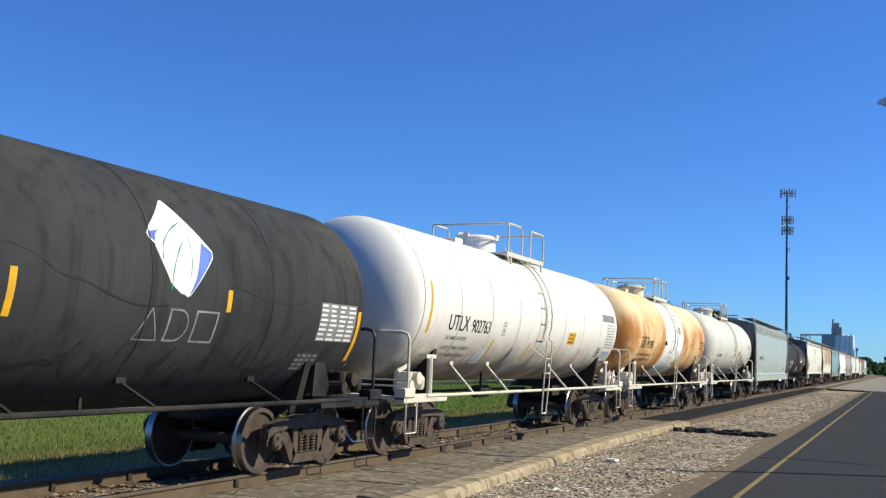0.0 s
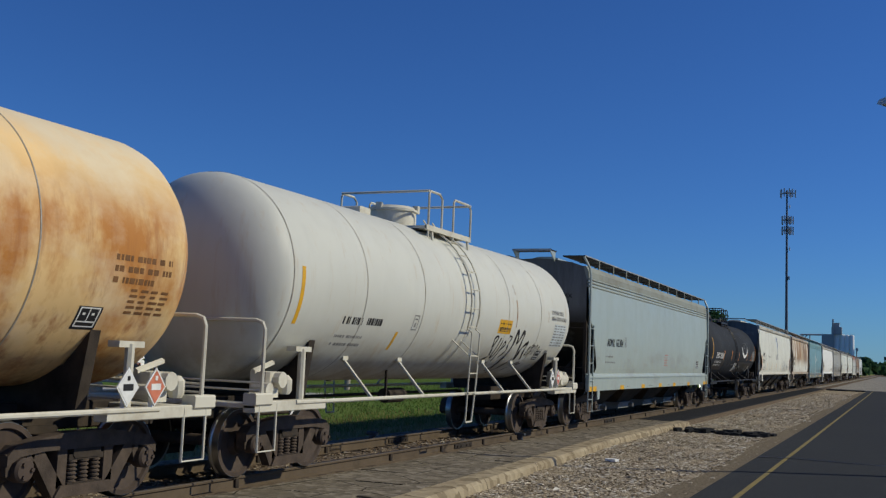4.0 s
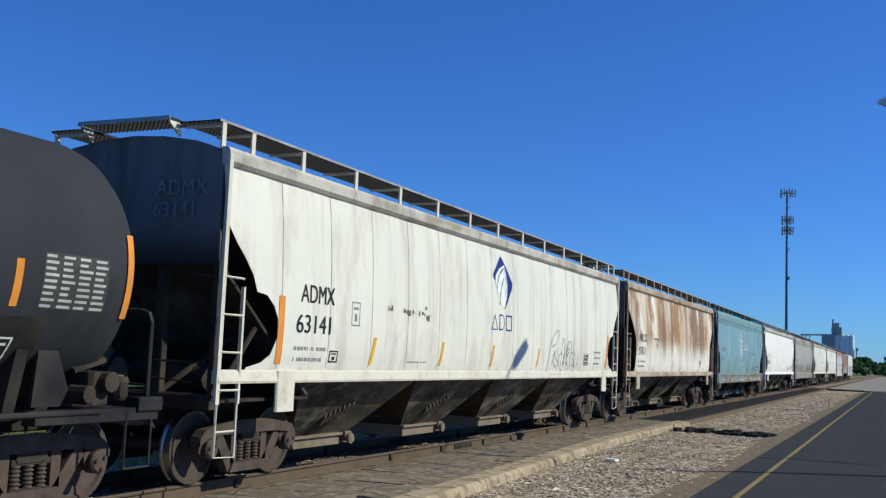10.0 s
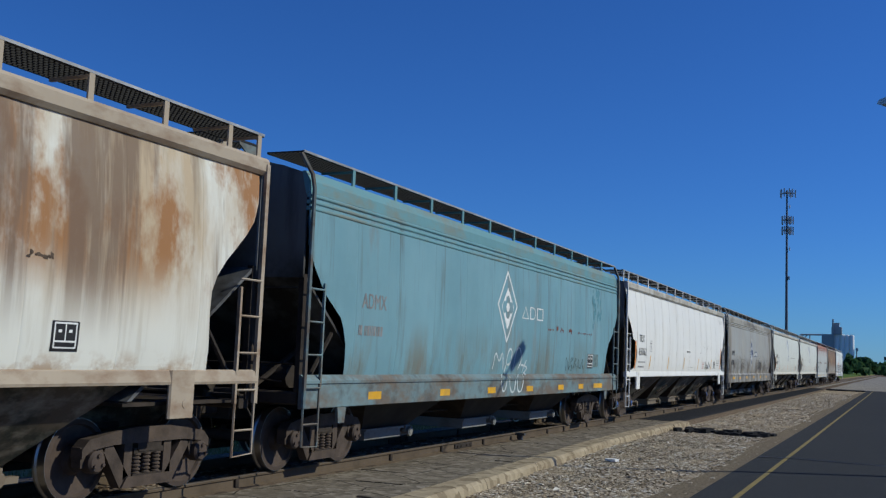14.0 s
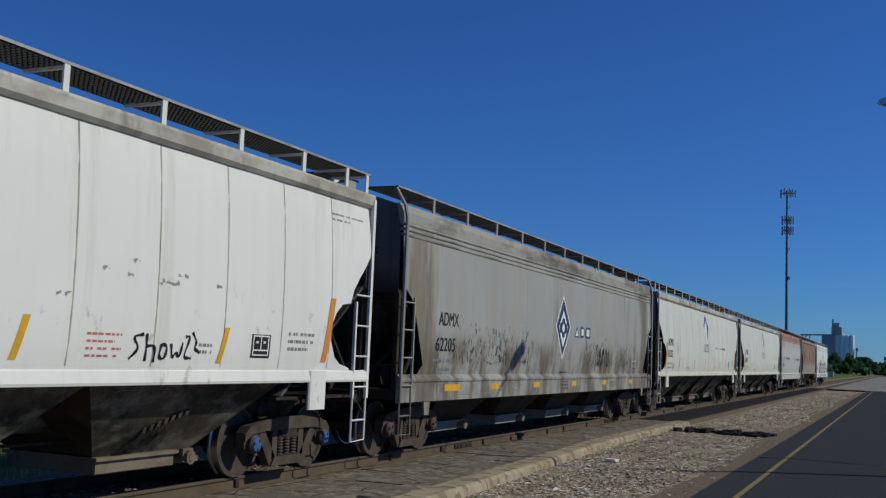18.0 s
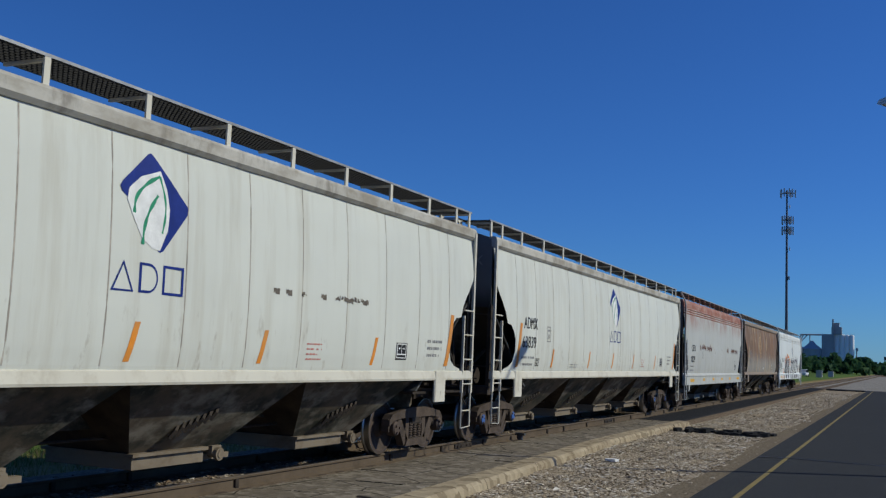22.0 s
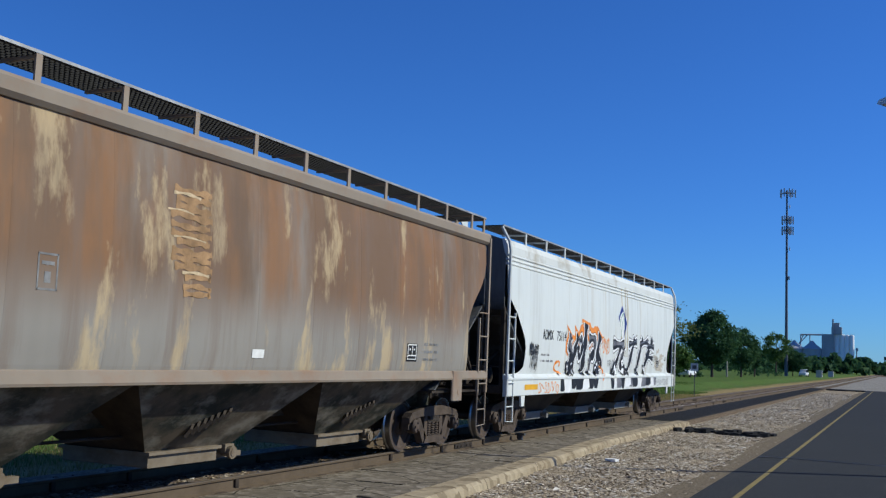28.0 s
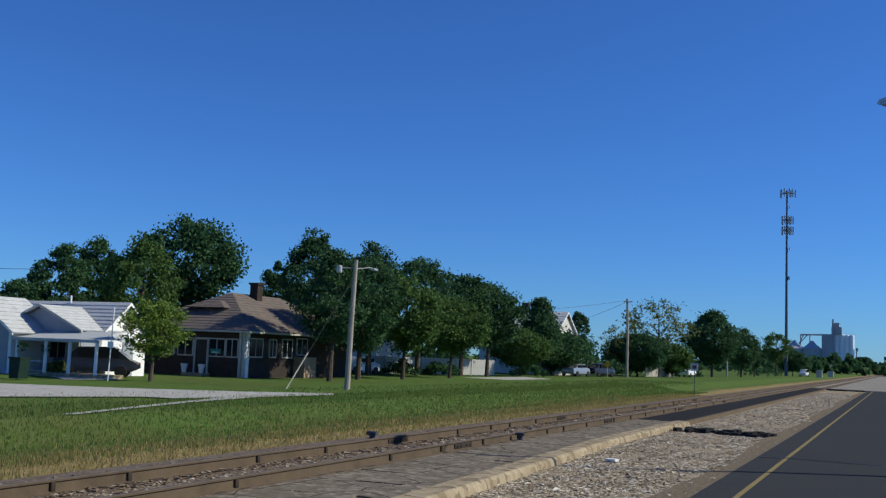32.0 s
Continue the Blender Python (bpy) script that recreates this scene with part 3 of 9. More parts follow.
def hopper(label, half, kind, paint, light, bays, dark=None, panels=12, top_paint=None, cut=None):
    """A covered hopper car standing at the middle of its track length, top of rail at 0."""
    car = thing("hopper_car", label, "hopper car", group="cars of the freight train")
    le = half - 0.54
    table = ROUND_SIDE if kind == "round" else FLAT_SIDE
    cut = cut or (ROUND_CUT if kind == "round" else FLAT_CUT)
    dark = dark or paint
    top_paint = top_paint or ROOF_GRIME
    for s in (1, -1):
        for j in range(panels):
            place("side_panel", shared(("panel", kind, le, j, panels, s), lambda: make_panel(kind, le, j, panels, s, cut), 30), paint, car)
        b = B()
        if kind == "round":
            b.extr([(s * 1.44, 1.30), (s * 1.54, 1.30), (s * 1.55, 1.33), (s * 1.53, 1.45), (s * 1.50, 1.47), (s * 1.44, 1.45)], 1, -le + 0.02, le - 0.02)
            part("side_sill", b, light, car)
            for j in range(1, panels) if s == 1 and panels > 12 else ():
                y = -le + 2 * le * j / panels
                zs = [1.5 + 2.46 * i / 10 for i in range(11) if le - lerp_table(cut, 1.5 + 2.46 * i / 10) > abs(y) + 0.05]
                part("panel_seam", B().grid([[(lerp_table(table, z) + 0.0015, y - 0.011, z), (lerp_table(table, z) + 0.0015, y + 0.011, z)] for z in zs], True), SEAM, car)
            b = B()
            b.extr([(s * 1.42, 3.98), (s * 1.48, 3.98), (s * 1.525, 4.03), (s * 1.525, 4.16), (s * 1.50, 4.20), (s * 1.40, 4.21)], 1, -le, le)
            part("top_chord", b, top_paint, car)
            for y in (-1, 1):
                b = B()
                b.box(min(s * 1.50, s * 1.555), max(s * 1.50, s * 1.555), y * (le - 1.5) - 0.22, y * (le - 1.5) + 0.22, 0.92, 1.46, 0.02)
                b.lathe([(0.05, 0.0), (0.05, 0.004)], (s * 1.556, y * (le - 1.5) + 0.05, 1.08), 0, 10)
                part("bolster_plate", b, light, car)
        else:
            b = B()
            b.box(min(s * 1.46, s * 1.52), max(s * 1.46, s * 1.52), -le + 0.02, le - 0.02, 0.93, 1.30, 0.01)
            b.extr([(s * 1.44, 1.28), (s * 1.54, 1.28), (s * 1.54, 1.32), (s * 1.46, 1.40), (s * 1.42, 1.40)], 1, -le + 0.05, le - 0.05)
            part("side_sill", b, light, car)
            for z in (3.70, 3.79, 3.88):
                b = B()
                b.extr([(s * 1.44, z), (s * 1.49, z + 0.005), (s * 1.503, z + 0.02), (s * 1.503, z + 0.04), (s * 1.49, z + 0.055), (s * 1.44, z + 0.06)], 1, -le, le)
                part("side_rib", b, top_paint, car)
            b = B()
            b.extr([(s * 1.42, 3.93), (s * 1.48, 3.95), (s * 1.47, 4.12), (s * 1.40, 4.26), (s * 1.34, 4.26)], 1, -le, le)
            part("top_chord", b, top_paint, car)
            for y in (-1, 1):
                b = B()
                b.extr([(-0.09, 0.70), (0.09, 0.70), (0.13, 0.95), (-0.13, 0.95)], 0, min(s * 1.47, s * 1.51), max(s * 1.47, s * 1.51))
                part("jacking_lug", b, light, car, "", 0, pose(0, y * (le - 1.15), 0))
    # roof
    b = B()
    w, top = (1.45, 4.16) if kind == "round" else (1.40, 4.22)
    xs = [(w, top), (w * 0.7, top + 0.14), (w * 0.35, top + 0.22), (0, top + 0.25), (-w * 0.35, top + 0.22), (-w * 0.7, top + 0.14), (-w, top)]
    rows = [[(x, -le + 2 * le * i / 14, z) for x, z in xs] for i in range(15)]
    b.grid(rows, flip=True)
    part("roof", b, top_paint, car, "", 25)
    n = 4
    for i in range(n):
        y0, y1 = -le + 0.7 + (2 * le - 1.4) * i / n + 0.06, -le + 0.7 + (2 * le - 1.4) * (i + 1) / n - 0.06
        b = B()
        b.extr([(-0.38, top + 0.2), (0.38, top + 0.2), (0.36, top + 0.33), (0.2, top + 0.37), (-0.2, top + 0.37), (-0.36, top + 0.33)], 1, y0, y1)
        part("roof_hatch", b, light, car)
    for s in (1, -1):
        x0, x1 = (0.78, 1.36) if s == 1 else (-1.36, -0.78)
        place("running_board", shared(("grating", s, le), lambda: make_grating(x0, x1, -le - 0.05, le + 0.05)), DARK_METAL, car, "dark steel grating walkway", pose(0, 0, 4.53))
        # pale strip added for the bright line where the rim catches the sun
        part("board_edge", B().box(min(s * 1.378, s * 1.388), max(s * 1.378, s * 1.388), -le - 0.05, le + 0.05, 4.518, 4.55), LIT_EDGE, car)
        ys = [-le + 0.05, -le + 0.68] + [-le + 1.9 + (2 * le - 3.8) * i / 10 for i in range(11)] + [le - 0.68, le - 0.05]
        if kind == "flat":
            ys = [-le + 1.4 + (2 * le - 2.8) * i / 10 for i in range(11)]
        me = shared(("bracket", s, kind), lambda: B().box(min(s * 1.36, s * 1.385), max(s * 1.36, s * 1.385), -0.04, 0.04, 4.15, 4.545).box(min(s * 0.8, s * 1.36), max(s * 0.8, s * 1.36), -0.02, 0.02, 4.47, 4.505))
        for y in ys:
            place("bracket", me, light if kind == "round" else top_paint, car, "", pose(0, y, 0))
    for e in (1, -1):
        turn = pose(0, 0, 0) if e == 1 else pose(0, 0, 0, 0, 0, 180)
        place("end_wall", shared(("end", kind, le), lambda: make_end(kind, le, half)), END_DARK, car, "dark grey end wall, darker towards the bottom", turn)
        place("end_frame", shared(("end_gear", kind, le), lambda: make_end_gear(kind, le, half), 30), GRIME, car, "end platform with posts, brake cylinder and grab irons", turn)
        wx, y0, y1, dz = (0.52, le - 0.10, le + 0.42, 0.0) if kind == "flat" else (0.72, le - 0.28, le + 0.22, -0.10)
        place("crosswalk", shared(("crosswalk", kind, le), lambda: make_grating(-wx, wx, y0, y1)), DARK_METAL, car, "", turn @ pose(0, 0, 4.66 + dz))
        for x in (-wx, wx):
            place("crosswalk_bracket", shared(("cross_bracket", kind, le, x), lambda: B().extr([(le - 0.02, 4.36), (le - 0.02, 4.64 + dz), (y1 - 0.02, 4.645 + dz), (y1 - 0.02, 4.61 + dz)], 0, x - 0.012, x + 0.012)), light, car, "", turn)
        place("crosswalk_edge", shared(("cross_edge", kind, le), lambda: B().box(-wx - 0.03, wx + 0.03, y1, y1 + 0.012, 4.63 + dz, 4.685 + dz)), LIT_EDGE, car, "", turn)
        for s in (1, -1):
            me = shared(("ladder", kind, le), lambda: make_ladder(kind, le), 40) if s == 1 else shared(("ladder_far", kind, le), lambda: mirror_x(make_ladder(kind, le)), 40)
            place("ladder", me, light, car, "", turn)
    b = B()
    b.box(-0.3, 0.3, -half + 0.6, half - 0.6, 0.72, 1.02)
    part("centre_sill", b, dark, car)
    span = le - 2.15
    depth = 0.42
    gates = P_GATE if kind == "round" else P_GATE_GREY
    for i in range(bays):
        y0, y1 = -span + 2 * span * i / bays, -span + 2 * span * (i + 1) / bays
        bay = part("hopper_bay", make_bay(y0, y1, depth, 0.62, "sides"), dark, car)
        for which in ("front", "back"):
            # near-black steel colour here stands in for the shade between the bays
            part("slope_sheet", make_bay(y0, y1, depth, 0.62, which), GRIME, bay, "sloping bay sheet with its shade put into dark colour")
        if kind == "round":
            for s in (1, -1):
                b = B()
                for k in range(7):
                    yy, zz = (y0 + y1) / 2 - 0.45 + 0.09 * k, 0.70 + 0.035 * k
                    xx = s * (0.64 + (zz - 0.42) / 0.9 * 0.78)
                    b.tube([(xx, yy, zz - 0.09), (xx + s * 0.05, yy + 0.05, zz), (xx + s * 0.02, yy + 0.12, zz + 0.06)], 0.03, 5)
                tagged(part("vibrator_bracket", b, GRIME, car), kind="stuff")
        part("outlet_gate", make_gate((y0 + y1) / 2, 0.68), gates, car, "dusty sliding gate under the bay", 30)
    b = B()
    b.tube([(0.45, -span, 0.62), (0.45, span, 0.62)], 0.02, 6)
    b.tube([(-0.7, -half + 1.2, 0.85), (-0.7, half - 1.2, 0.85)], 0.03, 6)
    part("brake_pipe", b, GRIME, car)
    add_trucks(car, half - 1.97)
    add_couplers(car, half)
    return car, Side(car, lambda z: lerp_table(table, z) + ((0.006 if kind == "round" else 0.004) if z > 1.41 or kind == "round" and z > 1.48 else 0.08 if kind == "flat" else 0.05)), le


def mirror_x(b):
    b.v = [(-x, y, z) for x, y, z in b.v]
    b.f = [f[::-1] for f in b.f]
    return b


# ---- tank cars ----
def make_course(r, zc, y0, y1, n=80):
    return B().lathe([(r - 0.003, y0), (r, y0 + 0.01), (r, y0 + 0.03), (r, (y0 + y1) / 2), (r, y1 - 0.03), (r, y1 - 0.01), (r - 0.003, y1)], (0, 0, zc), 1, n, False)


def make_head(r, zc, y, s, depth=0.72, n=80):
    prof = [(r * math.cos(a), s * (y + depth * math.sin(a))) for a in [i * math.pi / 2 / 9 for i in range(9)]] + [(0.03, s * (y + depth))]
    prof = [(r - 0.004, s * (y - 0.02))] + prof
    b = B().lathe(prof, (0, 0, zc), 1, n, True)
    if s < 0:
        b.f = [f[::-1] for f in b.f]
    return b


def make_tank_ladder(r, zc, y, low=0.5):
    b = B()
    for dy in (-0.21, 0.21):
        pts = [(0.5, y + dy, zc + r + 0.12)]
        for k in range(10):
            a = radians(68 - k * 9.5)
            pts.append(((r + 0.10) * math.cos(a), y + dy, zc + (r + 0.10) * math.sin(a)))
        pts += [(r + 0.12, y + dy * 0.95, zc - 0.55), (r + 0.07, y + dy * 0.9, 1.2), (r + 0.02, y + dy * 0.7, low)]
        b.tube(pts, 0.018, 6)
    for k in range(7):
        a = radians(62 - k * 13)
        p = ((r + 0.10) * math.cos(a), zc + (r + 0.10) * math.sin(a))
        b.tube([(p[0], y - 0.24, p[1]), (p[0], y + 0.24, p[1])], 0.013, 5)
    for z in (1.75, 1.42, 1.05):
        b.tube([(r + 0.09, y - 0.2, z), (r + 0.09, y + 0.2, z)], 0.013, 5)
    b.tube([(r + 0.02, y - 0.15, low), (r + 0.02, y + 0.15, low)], 0.018, 5)
    for dy in (-0.21, 0.21):
        b.tube([(r + 0.08, y + dy, 1.75), (r * 0.86, y + dy - 0.25, zc - r * 0.45), (r * 0.86, y + dy - 0.3, zc - r * 0.45)], 0.012, 5)
    return b


def tank(label, half, r, zc, shell, trim, head_y, plat, lad, low_rail=1.03, courses=6, dome="white", cover=None, struts=(-4.2, -2.3, 1.85, 3.7)):
    """A tank car: shell courses and heads on stub sills, top platform with rails, ladder, side rails and end platforms."""
    car = thing("tank_car", label, "tank car", group="cars of the freight train")
    for i in range(courses):
        y0, y1 = -head_y + 2 * head_y * i / courses, -head_y + 2 * head_y * (i + 1) / courses
        part("shell_course", make_course(r, zc, y0, y1), shell, car, "", 40)
        part("ring_seam", B().lathe([(r + 0.0045, -0.009), (r + 0.0045, 0.009)], (0, y0, zc), 1, 80, False), SEAM if dome != "black" else BLACK, car)
    for s in (1, -1):
        part("tank_head", make_head(r, zc, head_y, s), shell, car, "rounded end of the tank", 40)
    # top platform, rails and dome
    p0, m0, m1, p1 = plat
    top = zc + r
    for s in (-1, 1):
        b = B()
        x0, x1 = (0.42, 0.95) if s == 1 else (-0.95, -0.42)
        b.box(x0, x1, p0 - 0.1, p1, top - 0.14, top - 0.09)
        b.box(s * 0.95 - 0.02, s * 0.95 + 0.02, p0 - 0.1, p1, top - 0.17, top - 0.07)
        for y in (p0 + 0.2, p1 - 0.1):
            b.tube([(s * 0.93, y, top - 0.14), (s * 0.95, y, zc + math.sqrt(r * r - 0.9))], 0.03, 5)
        part("top_platform", b, trim, car)
    h = top + 0.58
    for s in (-1, 1):
        x = s * 0.95
        for a, c in ((p0, m0), (m1, p1)):
            b = B()
            b.tube([(x, a, top - 0.3), (x, a, h - 0.06), (x, a + 0.05, h), (x, c - 0.12, h), (x, c, h - 0.08), (x, c, top - 0.12)], 0.024, 6)
            part("handrail", b, trim, car)
    for y in (p0, p1):
        b = B()
        b.tube([(-0.95, y, h), (0.95, y, h)], 0.024, 6)
        part("handrail", b, trim, car)
    dy = p0 + 0.35
    b = B()
    if dome == "black":
        b.lathe([(0.36, 0), (0.36, 0.18), (0.33, 0.30), (0.24, 0.40), (0.1, 0.44), (0.02, 0.45)], (0, dy + 0.25, top - 0.06), 2, 20)
        b.lathe([(0.42, -0.06), (0.42, 0.08)], (0, dy + 0.25, top), 2, 20)
        for k, yy in enumerate((-0.7, -1.0, -1.35)):
            b.lathe([(0.09, -0.05), (0.09, 0.14 + 0.04 * k), (0.13, 0.15 + 0.04 * k), (0.13, 0.22 + 0.04 * k)], (0.05 * k, dy + yy, top), 2, 10)
    else:
        b.lathe([(0.47, -0.1), (0.47, 0.22), (0.50, 0.23), (0.50, 0.27), (0.46, 0.29), (0.42, 0.33), (0.05, 0.35)], (0, dy, top), 2, 24)
        for k in range(3):
            w = 2.1 * k + 0.4
            b.box(0.46 * math.cos(w) - 0.06, 0.46 * math.cos(w) + 0.06, dy + 0.46 * math.sin(w) - 0.05, dy + 0.46 * math.sin(w) + 0.05, top + 0.22, top + 0.37, 0.01)
        part("valve_box", B().box(-0.25, 0.25, dy - 1.75, dy - 1.35, top - 0.06, top + 0.1, 0.02), cover or trim, car)
    part("manway", b, cover or trim, car, "domed manway with its cover and valves", 35)
    part("ladder", make_tank_ladder(r, zc, lad), trim, car, "", 40)
    part("ladder", mirror_x(make_tank_ladder(r, zc, lad)), trim, car, "", 40)
    # side rails with their struts
    for s in (1, -1):
        b = B()
        b.tube([(s * 1.50, -head_y + 0.2, low_rail), (s * 1.50, head_y - 0.2, low_rail)], 0.032, 8)
        part("side_rail", b, trim, car)
        for y in struts:
            b = B()
            a = radians(-48)
            b.tube([(s * r * math.cos(a) * 1.0, y - 0.1, zc + r * math.sin(a)), (s * 1.50, y, low_rail)], 0.028, 6)
            b.box(s * r * math.cos(a) - 0.05, s * r * math.cos(a) + 0.05, y - 0.18, y - 0.02, zc + r * math.sin(a) - 0.02, zc + r * math.sin(a) + 0.06)
            part("rail_strut", b, trim, car)
    # stub sills, saddles and end platforms
    for e in (1, -1):
        turn = pose(0, 0, 0) if e == 1 else pose(0, 0, 0, 0, 0, 180)
        b = B()
        b.box(-0.3, 0.3, half - 3.3, half - 0.5, 0.74, 1.06, 0.02)
        b.extr([(-1.1, 0.95), (1.1, 0.95), (1.25, zc - 0.85), (0.9, zc - r * 0.82), (0, zc - r + 0.02), (-0.9, zc - r * 0.82), (-1.25, zc - 0.85)], 1, half - 2.25, half - 2.1)
        part("stub_sill", b, trim if dome == "black" else GRIME, car, "", 0, turn)
        b = B()
        b.extr([(half - 2.0, low_rail + 0.05), (half - 1.95, zc - 0.75), (half - 1.75, zc - 0.75), (half - 1.45, low_rail + 0.05)], 0, 1.18, 1.23) if dome == "black" else b.tube([(1.35, half - 1.75, low_rail), (1.35, half - 1.75, zc - 0.98)], 0.055, 8).box(1.22, 1.38, half - 1.95, half - 1.55, zc - 1.02, zc - 0.95)
        part("saddle_post", b, trim, car, "", 0, turn)
        mirrored = mirror_x(B().add(b.v, b.f))
        part("saddle_post", mirrored, trim, car, "", 0, turn)
        b = B()
        b.box(-1.5, 1.5, half - 0.85, half - 0.45, low_rail - 0.06, low_rail + 0.0, 0.01)
        for s in (-1, 1):
            b.box(s * 1.42 - 0.09, s * 1.42 + 0.09, half - 2.2, half - 0.45, low_rail - 0.11, low_rail + 0.03, 0.01)
            b.box(s * 1.44 - 0.1, s * 1.44 + 0.1, half - 0.8, half - 0.42, low_rail - 0.02, low_rail + 0.14, 0.02)
        part("end_platform", b, trim, car, "", 0, turn)
        b = B()
        for s in (-1, 1):
            b.tube([(s * 1.5, half - 0.55, low_rail), (s * 1.5, half - 0.55, 0.42), (s * 1.5, half - 0.95, 0.42), (s * 1.5, half - 0.95, low_rail)], 0.018, 5)
        z = low_rail + 1.08
        b.tube([(1.48, half - 0.62, low_rail), (1.48, half - 0.62, z - 0.12), (1.44, half - 0.62, z - 0.03), (1.34, half - 0.62, z), (-1.34, half - 0.62, z), (-1.44, half - 0.62, z - 0.03), (-1.48, half - 0.62, z - 0.12), (-1.48, half - 0.62, low_rail)], 0.028, 6)
        for z in (0.27, 0.17):
            b.tube([(-1.45, half - 0.62, low_rail + z), (1.45, half - 0.62, low_rail + z)], 0.015, 5)
        b.tube([(1.45, half - 0.58, low_rail + 0.02), (0.9, half - 0.5, low_rail - 0.04), (0.2, half - 0.45, low_rail - 0.1)], 0.014, 5)
        part("end_rail", b, trim, car, "", 0, turn)
    for e in (1, -1):
        b = B()
        y = e * (half - 1.15)
        b.box(1.0, 1.32, y - 0.16, y + 0.14, low_rail + 0.06, low_rail + 0.40, 0.04)
        b.tube([(1.05, y + 0.05, low_rail + 0.3), (1.42, y + 0.05, low_rail + 0.3)], 0.11, 10)
        b.tube([(1.2, y - 0.30, low_rail + 0.18), (1.45, y - 0.30, low_rail + 0.18)], 0.09, 10)
        b.lathe([(0.07, 0), (0.1, 0.05), (0.1, 0.2), (0.05, 0.26)], (1.3, y + 0.28, low_rail + 0.1), 2, 10)
        b.tube([(1.1, y - 0.2, low_rail + 0.4), (1.1, y + 0.25, low_rail + 0.52)], 0.04, 6)
        part("brake_valve", b, GRIME if dome == "black" else trim, car, "cluster of brake valve castings", 30)
    b = B()
    b.tube([(-0.6, -half + 3.2, 0.92), (-0.6, half - 3.2, 0.92)], 0.03, 6)
    b.tube([(0.75, -2.2, 0.95), (0.75, 2.5, 0.95)], 0.025, 6)
    for y in (-2.0, 2.2):
        b.box(0.73, 0.77, y - 0.02, y + 0.02, 0.92, zc - r + 0.25)
    b.tube([(0.2, -1.0, 0.95), (0.2, -0.3, 0.95)], 0.14, 10)
    part("brake_rigging", b, GRIME if dome != "black" else BLACK, car)
    add_trucks(car, half - (1.78 if dome == "black" else 1.98))
    add_couplers(car, half)
    return car, Side(car, lambda z: math.sqrt(max(0.05, r * r - (z - zc) ** 2)))
PRINT_DARK = plain("worn_dark_print", (0.10, 0.085, 0.07), 0.6, 0, 0.3, 5)
# ---- the train, from its leading car on ----
JOINTS = [-1.9, 14.7, 30.07, 44.9, 59.93, 79.3, 95.95, 116.05, 132.75, 150.9, 170.72, 190.32, 210.07, 230.22, 246.75, 263.88, 282.37]
MID = [(a + c) / 2 for a, c in zip(JOINTS, JOINTS[1:])]
HALF = [(c - a) / 2 for a, c in zip(JOINTS, JOINTS[1:])]
CARS = []

RUST, DEEP, TAN, SOOT = (0.27, 0.115, 0.045), (0.13, 0.06, 0.035), (0.42, 0.27, 0.14), (0.07, 0.06, 0.05)
P_BLACK = car_paint("black_tank_paint", (0.038, 0.041, 0.045), [((0.085, 0.075, 0.05), 0.4, (0.5, 0.5, 0.9), 0.5, 0.8, None), ((0.018, 0.018, 0.02), 0.8, (4, 4, 0.25), 0.48, 0.7, None), ((0.14, 0.10, 0.05), 0.35, (0.4, 0.4, 0.8), 0.58, 0.75, None)], 0.72, 0.2, 1.0, 0.08)
P_BLACK_B = car_paint("charcoal_tank_paint", (0.034, 0.037, 0.043), [((0.045, 0.046, 0.05), 0.4, (0.5, 0.5, 0.9), 0.5, 0.8, None), ((0.02, 0.02, 0.022), 0.6, (4, 4, 0.25), 0.5, 0.7, (2.6, 2.0))], 0.75, 0.2, 4.0, 0.06)
P_WHITE_TANK = car_paint("white_tank_paint", (0.70, 0.69, 0.65), [((0.24, 0.19, 0.13), 0.9, (1.2, 1.2, 0.8), 0.28, 0.54, (2.45, 1.4)), ((0.5, 0.45, 0.36), 0.5, (4, 4, 0.3), 0.52, 0.75, None)], 0.42, 0.04, 2.0)
P_RUST_TANK = car_paint("rust_stained_tank_paint", (0.72, 0.49, 0.235), [((0.44, 0.175, 0.042), 0.95, (0.9, 0.9, 0.55), 0.42, 0.58, (3.7, 2.9)), ((0.72, 0.62, 0.45), 0.8, (0.8, 0.8, 0.9), 0.40, 0.6, (2.9, 3.8)), ((0.66, 0.54, 0.38), 0.6, (0.7, 0.7, 1.0), 0.48, 0.68, None), ((0.30, 0.11, 0.04), 0.8, (5, 5, 0.5), 0.52, 0.72, (3.6, 2.6)), ((0.20, 0.11, 0.06), 0.8, (1.5, 1.5, 1), 0.45, 0.65, (1.9, 1.35))], 0.55, 0.12, 3.0, bands=((-1.5, 1.62, (0.82, 0.82, 0.80)),))
P_CREAM_TANK = car_paint("cream_tank_paint", (0.56, 0.56, 0.51), [((0.32, 0.27, 0.19), 0.85, (1.0, 1.0, 0.8), 0.42, 0.64, (2.2, 1.35)), ((0.45, 0.33, 0.2), 0.5, (5, 5, 0.3), 0.58, 0.75, None)], 0.45, 0.05, 5.0)
P_GREY = car_paint("grey_hopper_paint", (0.345, 0.395, 0.37), [((0.27, 0.27, 0.25), 0.5, (0.6, 0.6, 1.6), 0.52, 0.62, (2.3, 1.9)), ((0.2, 0.19, 0.17), 0.4, (5, 5, 0.4), 0.6, 0.8, None)], 0.34, 0.03, 6.0, 0.45)
P_WHITE_A = car_paint("white_hopper_paint", (0.66, 0.655, 0.575), [((0.42, 0.40, 0.34), 0.6, (3, 3, 0.2), 0.50, 0.72, None), ((0.36, 0.32, 0.25), 0.5, (0.5, 1.6, 0.6), 0.52, 0.72, None), ((0.2, 0.17, 0.13), 0.6, (6, 6, 3), 0.64, 0.72, (2.3, 1.9))], 0.45, 0.04, 7.0)
